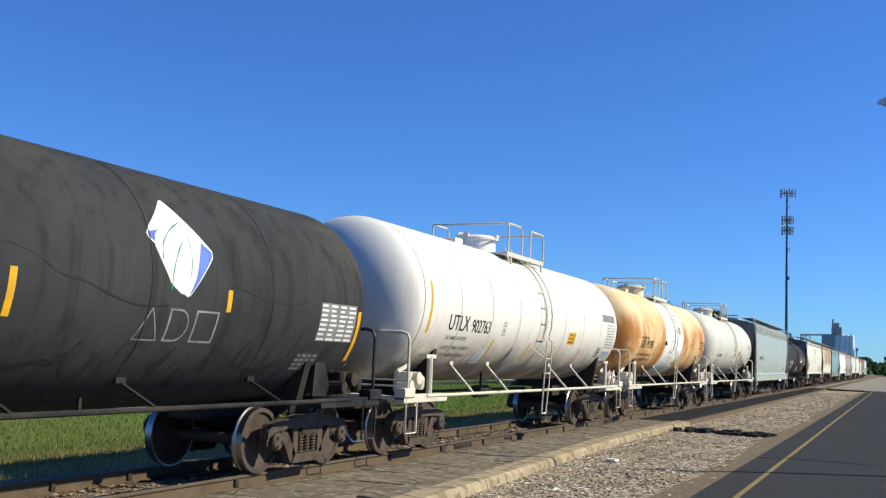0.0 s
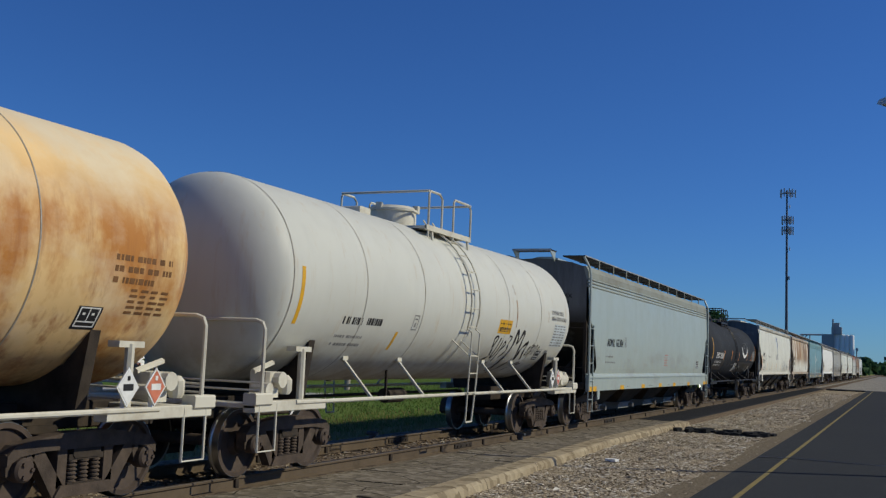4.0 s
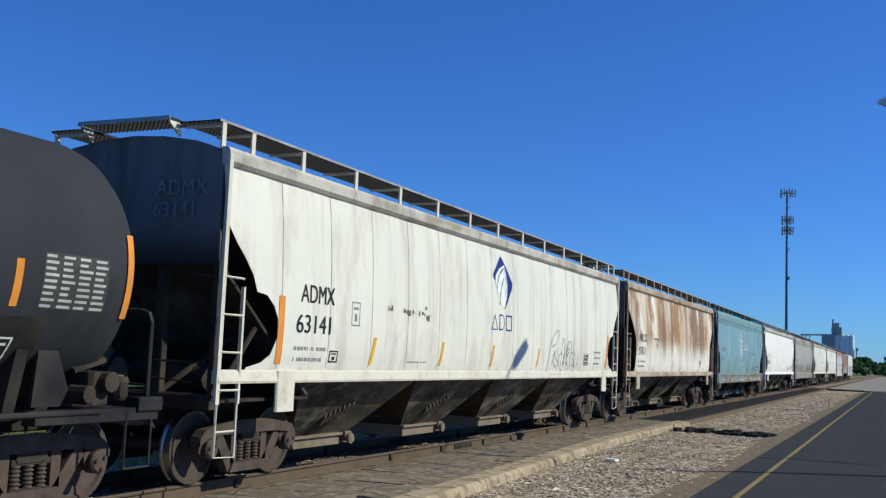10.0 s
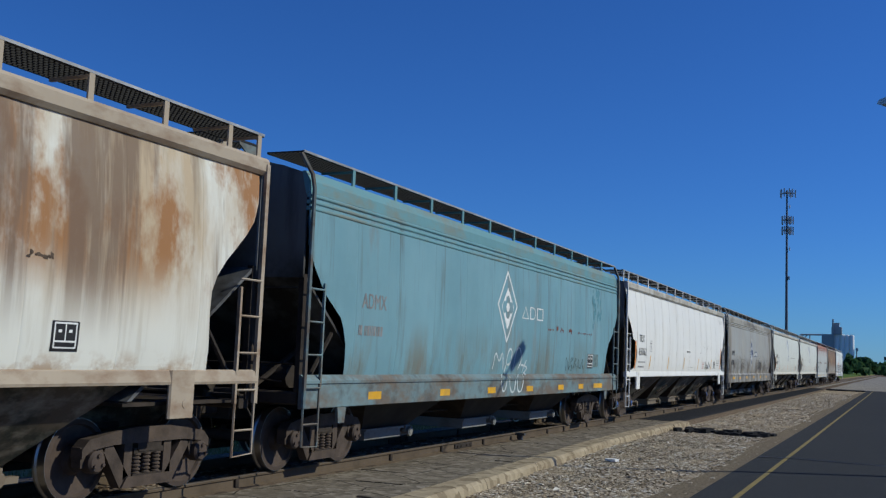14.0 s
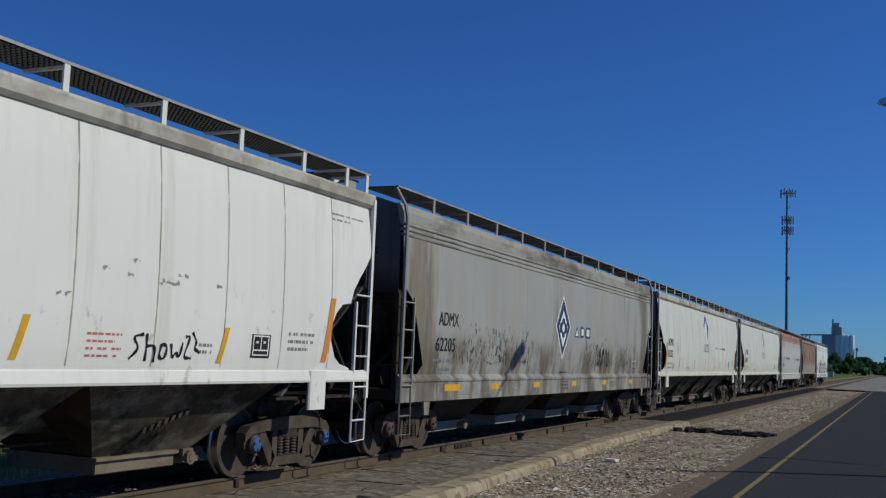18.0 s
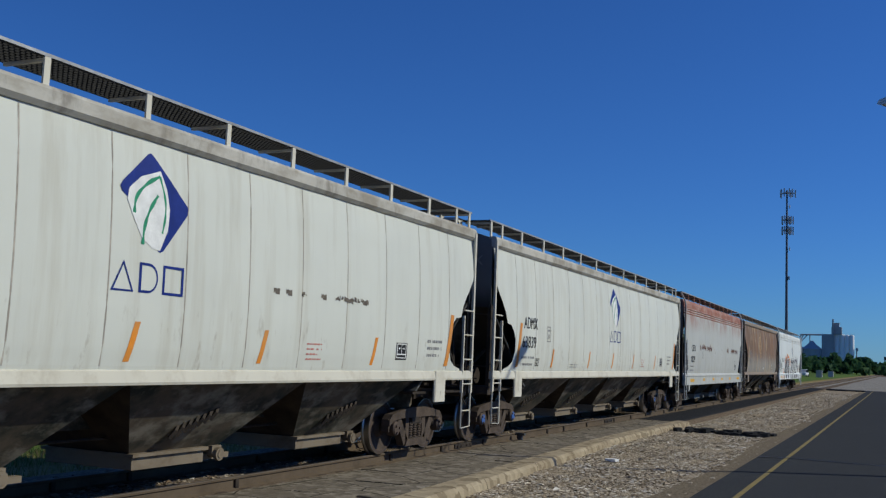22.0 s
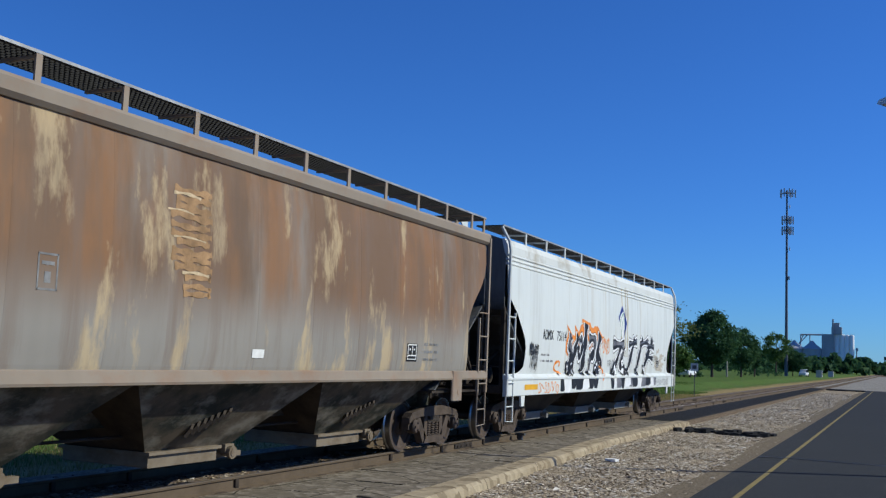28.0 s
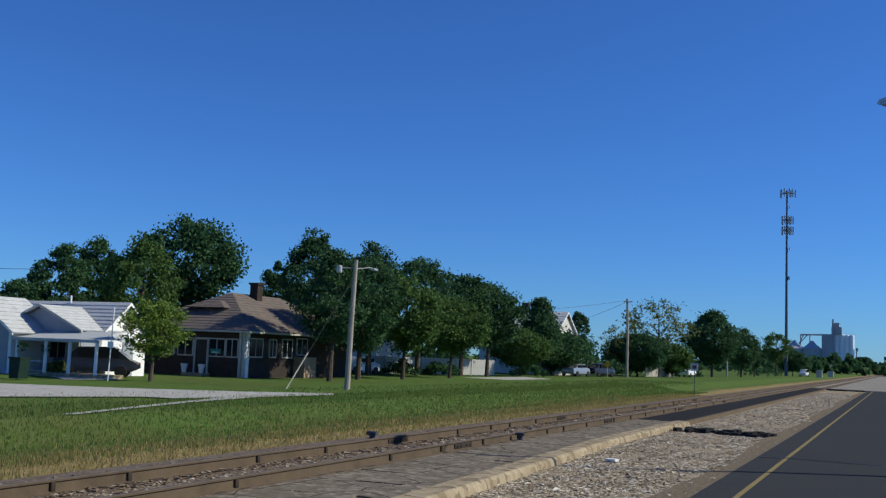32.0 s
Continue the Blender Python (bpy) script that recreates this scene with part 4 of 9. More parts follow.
P_WHITE_RUST = car_paint("rust_streaked_white_paint", (0.68, 0.67, 0.60), [((0.44, 0.32, 0.19), 0.85, (0.7, 0.7, 0.25), 0.38, 0.56, (1.7, 2.7)), ((0.31, 0.145, 0.055), 0.95, (0.75, 0.75, 0.45), 0.46, 0.55, (2.1, 2.8)), ((0.17, 0.115, 0.08), 0.85, (1.1, 1.1, 0.07), 0.51, 0.60, (1.6, 2.6)), ((0.40, 0.34, 0.25), 0.6, (3, 3, 0.15), 0.52, 0.7, None), ((0.34, 0.21, 0.11), 0.8, (2, 2, 3), 0.5, 0.64, (1.75, 1.42))], 0.55, 0.05, 8.0)
P_TEAL = car_paint("faded_teal_paint", (0.16, 0.30, 0.345), [((0.21, 0.35, 0.395), 0.6, (0.8, 0.8, 0.4), 0.42, 0.7, None), ((0.16, 0.145, 0.10), 0.75, (1.1, 1.1, 0.35), 0.47, 0.64, (2.5, 1.5)), ((0.10, 0.085, 0.06), 0.6, (5, 5, 0.35), 0.54, 0.72, None), ((0.22, 0.12, 0.06), 0.5, (0.9, 0.9, 0.2), 0.6, 0.72, None)], 0.5, 0.08, 9.0)
P_WHITE_B = car_paint("clean_white_hopper_paint", (0.73, 0.72, 0.68), [((0.45, 0.42, 0.36), 0.4, (3, 3, 0.2), 0.54, 0.74, None), ((0.25, 0.22, 0.17), 0.5, (4, 4, 3), 0.62, 0.7, (2.7, 2.2))], 0.45, 0.03, 10.0)
P_DIRTY = car_paint("soot_streaked_grey_paint", (0.32, 0.325, 0.31), [((0.11, 0.088, 0.068), 0.9, (1.3, 1.3, 0.5), 0.42, 0.56, (2.3, 1.7)), ((0.13, 0.105, 0.08), 0.85, (0.6, 0.6, 0.08), 0.54, 0.62, None), ((0.33, 0.28, 0.2), 0.5, (1.6, 1.6, 0.2), 0.45, 0.7, None), ((0.09, 0.075, 0.06), 0.4, (8, 8, 0.7), 0.60, 0.70, (2.4, 2.0))], 0.52, 0.06, 11.0)
P_WHITE_C = car_paint("dull_white_hopper_paint", (0.60, 0.61, 0.55), [((0.42, 0.39, 0.31), 0.5, (3, 3, 0.2), 0.50, 0.72, None), ((0.30, 0.26, 0.2), 0.5, (5, 5, 2), 0.6, 0.7, (2.4, 1.9))], 0.45, 0.04, 12.0)
P_RED_STREAK = car_paint("red_streaked_white_paint", (0.43, 0.44, 0.42), [((0.34, 0.19, 0.15), 0.7, (0.6, 0.6, 0.6), 0.42, 0.62, (2.9, 3.7)), ((0.25, 0.11, 0.08), 0.6, (2.2, 2.2, 0.7), 0.52, 0.66, (3.0, 3.7)), ((0.34, 0.32, 0.28), 0.6, (2, 2, 0.4), 0.48, 0.7, (2.5, 1.4)), ((0.10, 0.06, 0.045), 0.9, (3, 3, 6), 0.63, 0.69, (2.1, 2.3, 2.5, 2.7))], 0.55, 0.06, 13.0)
P_ROOF_RED = car_paint("rust_red_roof", (0.30, 0.13, 0.09), [((0.45, 0.33, 0.27), 0.7, (1.5, 1.5, 3), 0.46, 0.66, None), ((0.16, 0.06, 0.04), 0.6, (2, 2, 5), 0.5, 0.7, None)], 0.6, 0.1, 13.5)
P_BROWN = car_paint("rust_brown_paint", (0.26, 0.242, 0.215), [((0.168, 0.10, 0.06), 0.95, (0.5, 0.5, 0.12), 0.24, 0.46, (1.8, 2.7)), ((0.26, 0.13, 0.06), 0.7, (1.0, 1.0, 0.3), 0.46, 0.62, (1.9, 2.8)), ((0.48, 0.37, 0.22), 0.75, (1.5, 1.5, 0.5), 0.55, 0.63, None), ((0.12, 0.085, 0.06), 0.5, (1.2, 1.2, 0.2), 0.54, 0.64, (2.0, 2.6)), ((0.18, 0.13, 0.10), 0.6, (4, 4, 0.2), 0.5, 0.7, None)], 0.58, 0.08, 14.0)
P_BROWN_TRIM = car_paint("rust_brown_trim", (0.26, 0.215, 0.17), [(RUST, 0.35, (1.5, 1.5, 2), 0.5, 0.7, None)], 0.6, 0.12, 14.5)
P_PALE = car_paint("pale_grey_hopper_paint", (0.62, 0.65, 0.64), [((0.42, 0.36, 0.26), 0.7, (1.4, 1.4, 0.12), 0.56, 0.70, None), ((0.40, 0.40, 0.37), 0.5, (3, 3, 0.2), 0.5, 0.74, None)], 0.45, 0.04, 15.0)
P_CREAM_TRIM = car_paint("cream_trim", (0.60, 0.57, 0.48), [((0.3, 0.24, 0.16), 0.5, (2, 2, 2), 0.5, 0.7, None)], 0.5, 0.06, 16.0)
P_WHITE_RUST_TRIM = car_paint("stained_trim", (0.40, 0.33, 0.25), [((0.20, 0.115, 0.065), 0.85, (1.0, 1.0, 2), 0.46, 0.66, None)], 0.55, 0.1, 17.0)
P_GREY_TOP = car_paint("grey_roof_paint", (0.25, 0.265, 0.235), [((0.18, 0.165, 0.13), 0.6, (1.2, 1.2, 2), 0.48, 0.66, None)], 0.6, 0.06, 21.0)
P_TEAL_TOP = car_paint("teal_roof_paint", (0.13, 0.27, 0.30), [((0.2, 0.19, 0.14), 0.7, (0.8, 0.8, 2), 0.48, 0.66, None)], 0.6, 0.06, 22.0)
P_DIRTY_TOP = car_paint("sooty_roof_paint", (0.31, 0.30, 0.265), [((0.10, 0.085, 0.065), 0.9, (0.25, 0.25, 1), 0.52, 0.62, None), ((0.2, 0.17, 0.13), 0.6, (1.5, 1.5, 2), 0.48, 0.66, None)], 0.6, 0.06, 23.0)
P_PALE_TOP = car_paint("pale_roof_paint", (0.58, 0.60, 0.585), [((0.3, 0.25, 0.17), 0.6, (1.1, 1.1, 1), 0.52, 0.66, None)], 0.6, 0.06, 24.0)
P_TEAL_SILL = car_paint("grimy_teal_sill", (0.15, 0.22, 0.235), [((0.15, 0.115, 0.085), 0.9, (1.0, 1.0, 2), 0.40, 0.58, None), ((0.06, 0.05, 0.045), 0.6, (3, 3, 3), 0.5, 0.68, None)], 0.65, 0.1, 25.0, 0.2)
# underside colours are darkened so that they hold the shade below the cars
P_UNDER = car_paint("dusty_shaded_bay_paint", (0.105, 0.084, 0.062), [((0.025, 0.03, 0.025), 0.92, (1.0, 1.0, 1.4), 0.44, 0.58, None), ((0.36, 0.33, 0.27), 0.5, (1.5, 1.5, 3), 0.5, 0.66, None)], 0.7, 0.1, 18.0)
P_GATE = car_paint("dusty_brown_gate", (0.19, 0.155, 0.115), [((0.12, 0.09, 0.06), 0.8, (2, 2, 3), 0.48, 0.66, None)], 0.7, 0.1, 31.0)
P_GATE_GREY = car_paint("pale_grey_gate", (0.21, 0.21, 0.20), [((0.16, 0.14, 0.12), 0.8, (2, 2, 3), 0.5, 0.66, None)], 0.7, 0.1, 32.0)
P_UNDER_DARK = car_paint("shade_dark_bay_paint", (0.032, 0.03, 0.028), [((0.065, 0.055, 0.045), 0.6, (1.0, 1.0, 1.4), 0.5, 0.65, None)], 0.7, 0.1, 19.0)


def placard(side, y, z, field, mark, r=0.17):
    b = B()
    side_x = 1.52
    b.extr([(y - r, z), (y, z - r * 1.25), (y + r, z), (y, z + r * 1.25)], 0, side_x, side_x + 0.015)
    side.put("placard", b, INK_WHITE, "diamond hazard placard in a holder")
    b = B()
    k = r * 0.86
    b.extr([(y - k, z), (y, z - k * 1.25), (y + k, z), (y, z + k * 1.25)], 0, side_x + 0.015, side_x + 0.019)
    side.put("placard_field", b, field)
    b = B()
    b.box(side_x + 0.019, side_x + 0.023, y - r * 0.45, y + r * 0.45, z - 0.035, z + 0.035)
    b.box(side_x + 0.019, side_x + 0.023, y - r * 0.12, y + r * 0.12, z + 0.07, z + 0.12)
    side.put("placard_mark", b, mark)
    b = B()
    b.box(1.46, 1.5, y - 0.02, y + 0.02, 1.03, z)
    side.put("placard_post", b, INK_WHITE)


def table_label(side, y0, y1, z0, z1, back, ink, rows=7, seed=3):
    if back:
        b = B()
        side.rect(b, y0, y1, z0, z1)
        side.put("data_table", b, back, "printed data table")
    b = B()
    rng = random.Random(seed)
    cols = 4
    for i in range(rows):
        z = z1 - (z1 - z0) * (i + 0.8) / rows
        for j in range(cols):
            a = y0 + (y1 - y0) * (j + 0.08) / cols
            side.rect(b, a, a + (y1 - y0) / cols * rng.uniform(0.5, 0.85), z, z + (z1 - z0) / rows * 0.45, 0.008)
    side.put("small_print", b, ink)


def strips(side, items, mat, w=0.09):
    for y, z0, z1 in items:
        side.put("reflector", side.rect(B(), y, y + w, z0, z1), mat)


def leaning_strips(side, ys, mat, z0=1.55, z1=1.98, w=0.09):
    """Reflector strips that follow the curve of a side and lean with it."""
    for y in ys:
        side.put("reflector", side.rect(B(), y, y + w, z0, z1, 0.004, 0.12), mat)


def stencil_plate(side, y, z, s=0.42, h=0.34):
    side.put("stencil_plate", side.rect(B(), y, y + s, z, z + h), INK_BLACK, "black test stencil with white boxes")
    t = 0.05 * s
    for name, q in (("stencil_line", (0.12, 0.88, 0.9, 0.96)), ("stencil_line", (0.12, 0.88, 0.3, 0.36)), ("stencil_line", (0.12, 0.88, 0.1, 0.15)), ("stencil_line", (0.08, 0.13, 0.1, 0.96)), ("stencil_line", (0.87, 0.92, 0.1, 0.96)), ("stencil_line", (0.48, 0.52, 0.36, 0.9)),
                    ("stencil_mark", (0.24, 0.36, 0.62, 0.72)), ("stencil_mark", (0.62, 0.74, 0.62, 0.72))):
        side.put(name, side.rect(B(), y + s * q[0], y + s * q[1], z + h * q[2], z + h * q[3], 0.007), INK_WHITE)


def small_box_mark(side, y, z, ink=INK_GREY, s=0.26, h=0.36):
    b = B()
    for a in ((y, y + s, z, z + 0.02), (y, y + s, z + h - 0.02, z + h), (y, y + 0.02, z, z + h), (y + s - 0.02, y + s, z, z + h)):
        side.rect(b, *a)
    side.rect(b, y + 0.05, y + s - 0.05, z + h * 0.68, z + h * 0.78)
    side.rect(b, y + s * 0.35, y + s * 0.65, z + h * 0.2, z + h * 0.5)
    side.put("stencil_box", b, ink)


def scribble(side, y, z, w, h, mat, seed, n=5, wide=0.05, name="graffiti"):
    """A sprayed tag that nobody can read: looping strokes."""
    rng = random.Random(seed)
    b = B()
    for i in range(n):
        a = y + w * i / n
        d = w / n
        pts = [(a + rng.uniform(-0.1, 0.3) * d, z + rng.uniform(0.0, 0.3) * h), (a + rng.uniform(0, 0.5) * d, z + rng.uniform(0.7, 1.0) * h), (a + rng.uniform(0.5, 1.1) * d, z + rng.uniform(0.5, 1.0) * h),
               (a + rng.uniform(0.3, 0.8) * d, z + rng.uniform(0.3, 0.6) * h), (a + rng.uniform(0.7, 1.3) * d, z + rng.uniform(0.0, 0.4) * h)]
        if rng.random() < 0.5:
            pts.append((a + rng.uniform(0.0, 0.6) * d, z + rng.uniform(-0.1, 0.2) * h))
        side.stroke(b, pts, wide)
    side.put(name, b, mat, "sprayed tag of looping strokes")


# leading black tank car
car, sd = tank("charcoal black tank car with rain streaks and a white leaf emblem", HALF[0], 1.50, 2.43, P_BLACK, BLACK, HALF[0] - 1.15, (-1.7, -1.45, -0.9, -0.3), -1.2, dome="black", cover=BLACK, struts=(-4.6, -2.8, 0.6, 2.6, 5.1))
CARS.append(car)
leaf_logo(sd, 2.84, 2.3, 1.12, False, INK_WHITE, plain("faded_logo_blue", (0.10, 0.17, 0.50), 0.5, 0, 0.45, 2))
word_block(sd, 2.25, 3.7, 1.78, 2.16, plain("faded_word", (0.22, 0.22, 0.26), 0.6, 0, 0.5, 5), None, 0.14)
strips(sd, [(0.42, 1.95, 2.42), (3.78, 2.17, 2.44), (-3.2, 1.95, 2.42), (7.08, 1.6, 2.35)], YELLOW)
table_label(sd, 6.0, 7.03, 1.88, 2.43, plain("grey_table", (0.2, 0.2, 0.2), 0.6), INK_WHITE, 8)
table_label(sd, 5.72, 6.28, 1.45, 1.70, plain("dark_table", (0.07, 0.07, 0.07), 0.6), INK_GREY, 4)
b = B()
for k, pts in enumerate(([(0.6, 1.52), (0.8, 1.44), (1.1, 1.55), (1.35, 1.48), (1.42, 1.66), (1.5, 1.42), (1.6, 1.36)], [(4.5, 1.52), (4.75, 1.42), (5.0, 1.45), (5.4, 1.6)], [(-0.9, 2.7), (0.3, 2.68), (0.8, 2.55), (1.0, 2.4), (1.37, 2.37), (1.9, 2.2), (2.3, 2.15), (2.7, 2.19)], [(3.9, 2.5), (4.5, 2.38), (5.1, 2.33), (5.6, 2.4)])):
    sd.stroke(b, pts, 0.028 if k > 1 else 0.07, 0.004, 2)
rng = random.Random(61)
for k in range(16):
    y, z = rng.uniform(1.4, 6.4), rng.uniform(1.55, 1.95)
    sd.stroke(b, [(y, z), (y - 0.1, z - 0.12), (y - 0.16, z - 0.32)], rng.uniform(0.02, 0.05), 0.004, 2)
sd.put("run_stain", b, INK_BLACK)

# white tank car
car, sd = tank("white tank car with a clean shell and dusty underside", HALF[1], 1.50, 2.70, P_WHITE_TANK, P_CREAM_TRIM, 6.55, (-1.12, -0.21, 0.37, 1.33), 0.03, courses=8, cover=P_WHITE_TANK)
CARS.append(car)
sd.text("UTLX", -5.38, 2.22, 0.30, INK_BLACK, 0.94)
sd.text("902763", -4.28, 2.21, 0.26, INK_BLACK, 0.95)
sd.text("THE TANK CAR PEOPLE", -5.36, 2.04, 0.075, INK_GREY, 1.0)
sd.text("LD LMT  177000 LB  80 300 KG", -5.3, 1.86, 0.07, INK_GREY, 1.3)
sd.text("LT WT    86000 LB  39 000 KG", -5.3, 1.72, 0.07, INK_GREY, 1.3)
small_box_mark(sd, -2.6, 2.2, INK_GREY, 0.18, 0.28)
sd.put("data_plate", sd.rect(B(), -3.45, -3.0, 1.60, 1.92), plain("pale_blue_patch", (0.50, 0.56, 0.58), 0.5), "pale repainted patch")
strips(sd, [(-6.3, 2.13, 3.05), (-2.97, 1.69, 2.10), (-0.66, 1.68, 2.09), (1.2, 1.68, 2.05), (3.4, 1.68, 2.05)], YELLOW)
sd.put("warning_label", sd.rect(B(), 2.05, 2.64, 2.13, 2.43), YELLOW, "yellow emergency label")
sd.bars([0.45, 0.45, 0.45], 2.12, 2.35, 0.09, INK_BLACK, 0.05, seed=6)
table_label(sd, 5.55, 6.4, 2.1, 2.8, None, INK_GREY, 9)
sd.put("stencil_patch", sd.rect(B(), 5.1, 6.35, 2.84, 3.04), INK_GREY)
stencil_plate(sd, 5.0, 1.86, 0.34, 0.26)
sd.put("stencil_patch", sd.rect(B(), 5.6, 6.4, 1.82, 2.02), plain("blue_grey_stencil", (0.3, 0.36, 0.42), 0.6, 0, 0.4, 9))
placard(sd, 5.79, 1.30, INK_RED, INK_WHITE)
placard(sd, 6.24, 1.30, INK_WHITE, INK_BLACK)

# rust-stained tank car
car, sd = tank("tank car stained orange with rust round a white middle band", HALF[2], 1.50, 2.72, P_RUST_TANK, P_CREAM_TRIM, 6.22, (-1.15, -0.43, 0.14, 0.97), -0.17, cover=plain("cream_dome", (0.62, 0.52, 0.33), 0.5, 0, 0.15, 4), struts=(-3.1, -1.4, 2.6))
CARS.append(car)
sd.text("UNION TANK CAR CO.", -5.15, 2.52, 0.085, PRINT_DARK, 1.1)
sd.text("UTLX", -5.12, 2.23, 0.27, INK_BLACK, 0.64)
sd.text("901983", -4.33, 2.23, 0.27, INK_BLACK, 0.92)
PRINT = plain("brown_grey_print", (0.16, 0.13, 0.10), 0.6, 0, 0.3, 5)
sd.text("LD LMT 179800 LBS  81550 KGS", -5.12, 1.97, 0.085, PRINT, 1.75)
sd.text("LT WT   83200 LBS  37750 KGS", -5.05, 1.81, 0.085, PRINT, 1.75)
small_box_mark(sd, -2.97, 1.98, INK_GREY, 0.2, 0.25)
sd.put("warning_label", sd.rect(B(), 1.0, 1.6, 1.68, 1.93), plain("lime_label", (0.62, 0.58, 0.03), 0.5), "yellow emergency label")
sd.bars([0.5, 0.5], 1.06, 1.84, 0.09, INK_BLACK, 0.05, seed=7)
sd.put("rusty_plate", sd.rect(B(), 0.74, 1.12, 2.85, 3.12), plain("rusty_plate", (0.4, 0.22, 0.08), 0.6, 0, 0.5, 6))
sd.bars([0.9, 0.9, 0.7], 5.2, 2.62, 0.12, plain("brown_print", (0.18, 0.09, 0.04), 0.6), 0.09, seed=9)
table_label(sd, 5.5, 6.15, 2.05, 2.35, None, plain("brown_print", (0.18, 0.09, 0.04), 0.6), 5)
stencil_plate(sd, 4.86, 1.87, 0.34, 0.24)
placard(sd, 5.47, 1.28, INK_WHITE, INK_BLACK)
placard(sd, 5.91, 1.28, plain("salmon_placard", (0.62, 0.2, 0.12), 0.5), INK_WHITE)
b = B()
b.lathe([(0.075, 0), (0.085, 0.03), (0.045, 0.035)], (1.49, -1.5, 2.46), 0, 12)
sd.put("shell_fitting", b, BLACK)

# cream tank car with tags
car, sd = tank("cream-white tank car with black sprayed tags along its side", HALF[3], 1.50, 2.74, P_CREAM_TANK, P_CREAM_TRIM, 6.3, (-0.95, -0.35, 0.20, 1.08), -0.02, cover=P_CREAM_TRIM, struts=(-3.9, -2.0, 1.9, 3.6))
CARS.append(car)
sd.bars([0.6], -4.75, 2.16, 0.16, INK_BLACK, 0.16, seed=11)
sd.bars([0.5], -4.0, 2.17, 0.16, INK_BLACK, 0.16, seed=13)
sd.bars([0.9, 0.9], -4.8, 1.95, 0.12, INK_GREY, 0.06, seed=14)
small_box_mark(sd, -2.4, 2.15, INK_GREY, 0.2, 0.26)
sd.put("warning_label", sd.rect(B(), 1.62, 2.36, 2.24, 2.53), YELLOW, "yellow emergency label")
sd.bars([0.6], 1.7, 2.43, 0.1, INK_BLACK, 0.05, seed=12)
sd.bars([0.62], 1.7, 2.28, 0.1, INK_BLACK, 0.13, seed=15)
sd.text("ETHYLENE OXIDE", 4.98, 2.80, 0.10, INK_GREY, 0.9)
sd.text("INHALATION HAZARD", 4.98, 2.66, 0.10, INK_GREY, 1.12)
table_label(sd, 5.25, 6.15, 2.05, 2.58, plain("pale_table", (0.5, 0.55, 0.57), 0.5), INK_GREY, 8)
stencil_plate(sd, 4.62, 1.72, 0.36, 0.24)
sd.put("stencil_patch", sd.rect(B(), 5.15, 5.38, 1.86, 1.95), INK_GREY)
b = sd.stroke(B(), [(1.72, 1.95), (1.6, 2.15), (1.85, 2.2), (1.72, 1.95), (1.9, 1.75), (1.62, 1.68)], 0.06)
sd.stroke(b, [(1.98, 2.15), (1.95, 1.75), (2.1, 1.72), (2.14, 2.1)], 0.06)
sd.stroke(b, [(2.25, 1.65), (2.25, 2.12), (2.42, 2.02), (2.26, 1.9)], 0.06)
sd.stroke(b, [(2.42, 2.2), (2.62, 2.2), (2.5, 2.02), (2.66, 1.9), (2.45, 1.74)], 0.06)
sd.stroke(b, [(1.75, 1.62), (2.1, 1.62)], 0.03)
sd.put("graffiti", b, SPRAY_BLACK, "sprayed tag of looping strokes")
b = sd.stroke(B(), [(2.62, 1.45), (2.75, 1.55), (2.85, 2.0), (2.78, 2.38), (2.95, 2.25), (3.05, 2.0), (3.2, 2.36), (3.3, 2.3)], 0.10)
sd.stroke(b, [(3.3, 2.3), (3.28, 2.05), (3.45, 1.75), (3.6, 1.7), (3.42, 1.95), (3.75, 2.12)], 0.09)
sd.stroke(b, [(3.75, 2.1), (3.7, 1.9), (3.9, 1.72)], 0.08)
sd.stroke(b, [(2.75, 1.55), (2.9, 1.38), (3.1, 1.5), (3.4, 1.72)], 0.05)
sd.stroke(b, [(3.5, 1.45), (3.85, 1.62), (4.1, 1.68), (3.95, 1.58), (4.2, 1.62)], 0.03)
sd.put("graffiti", b, SPRAY_BLACK, "bold sprayed tag with looping tails")
scribble(sd, 3.92, 1.80, 0.78, 0.3, SPRAY_BLACK, 7, 5, 0.035)
b = sd.stroke(B(), [(2.56, 2.98), (2.6, 2.7), (2.62, 2.4)], 0.05)
sd.stroke(b, [(2.5, 3.3), (2.52, 3.1)], 0.025)
sd.stroke(b, [(4.75, 2.85), (4.75, 2.6)], 0.02)
sd.put("rust_run", b, plain("rust_run", (0.30, 0.15, 0.07), 0.7, 0, 0.4, 6))
placard(sd, 5.04, 1.29, INK_WHITE, INK_BLACK)
placard(sd, 5.47, 1.30, INK_RED, INK_WHITE)
b = B()
b.lathe([(0.05, 5.85), (0.17, 5.92), (0.19, 6.0), (0.19, 6.6), (0.17, 6.7), (0.05, 6.76)], (1.25, 0, 1.26), 1, 16)
sd.put("air_reservoir", b, P_CREAM_TRIM, "cream air reservoir on the end platform")
strips(sd, [(-6.1, 2.1, 2.9), (-2.9, 1.8, 2.1)], YELLOW)


def hopper_marks(sd, le, mark, number, ink, y, zm, zn, hm, wm, wn, end_ink, flat=False):
    sd.text(mark, y, zm, hm, ink, wm)
    sd.text(number, y - 0.08, zn, hm, ink, wn)
    sd.bars([0.9, 0.8], y - 0.1, zn - 0.24, 0.15, INK_GREY, 0.07, seed=len(number))
    end_text(sd.car, mark, 0.42, -le, 3.62, 0.2, end_ink)
    end_text(sd.car, number, 0.40, -le, 3.34, 0.2, end_ink)


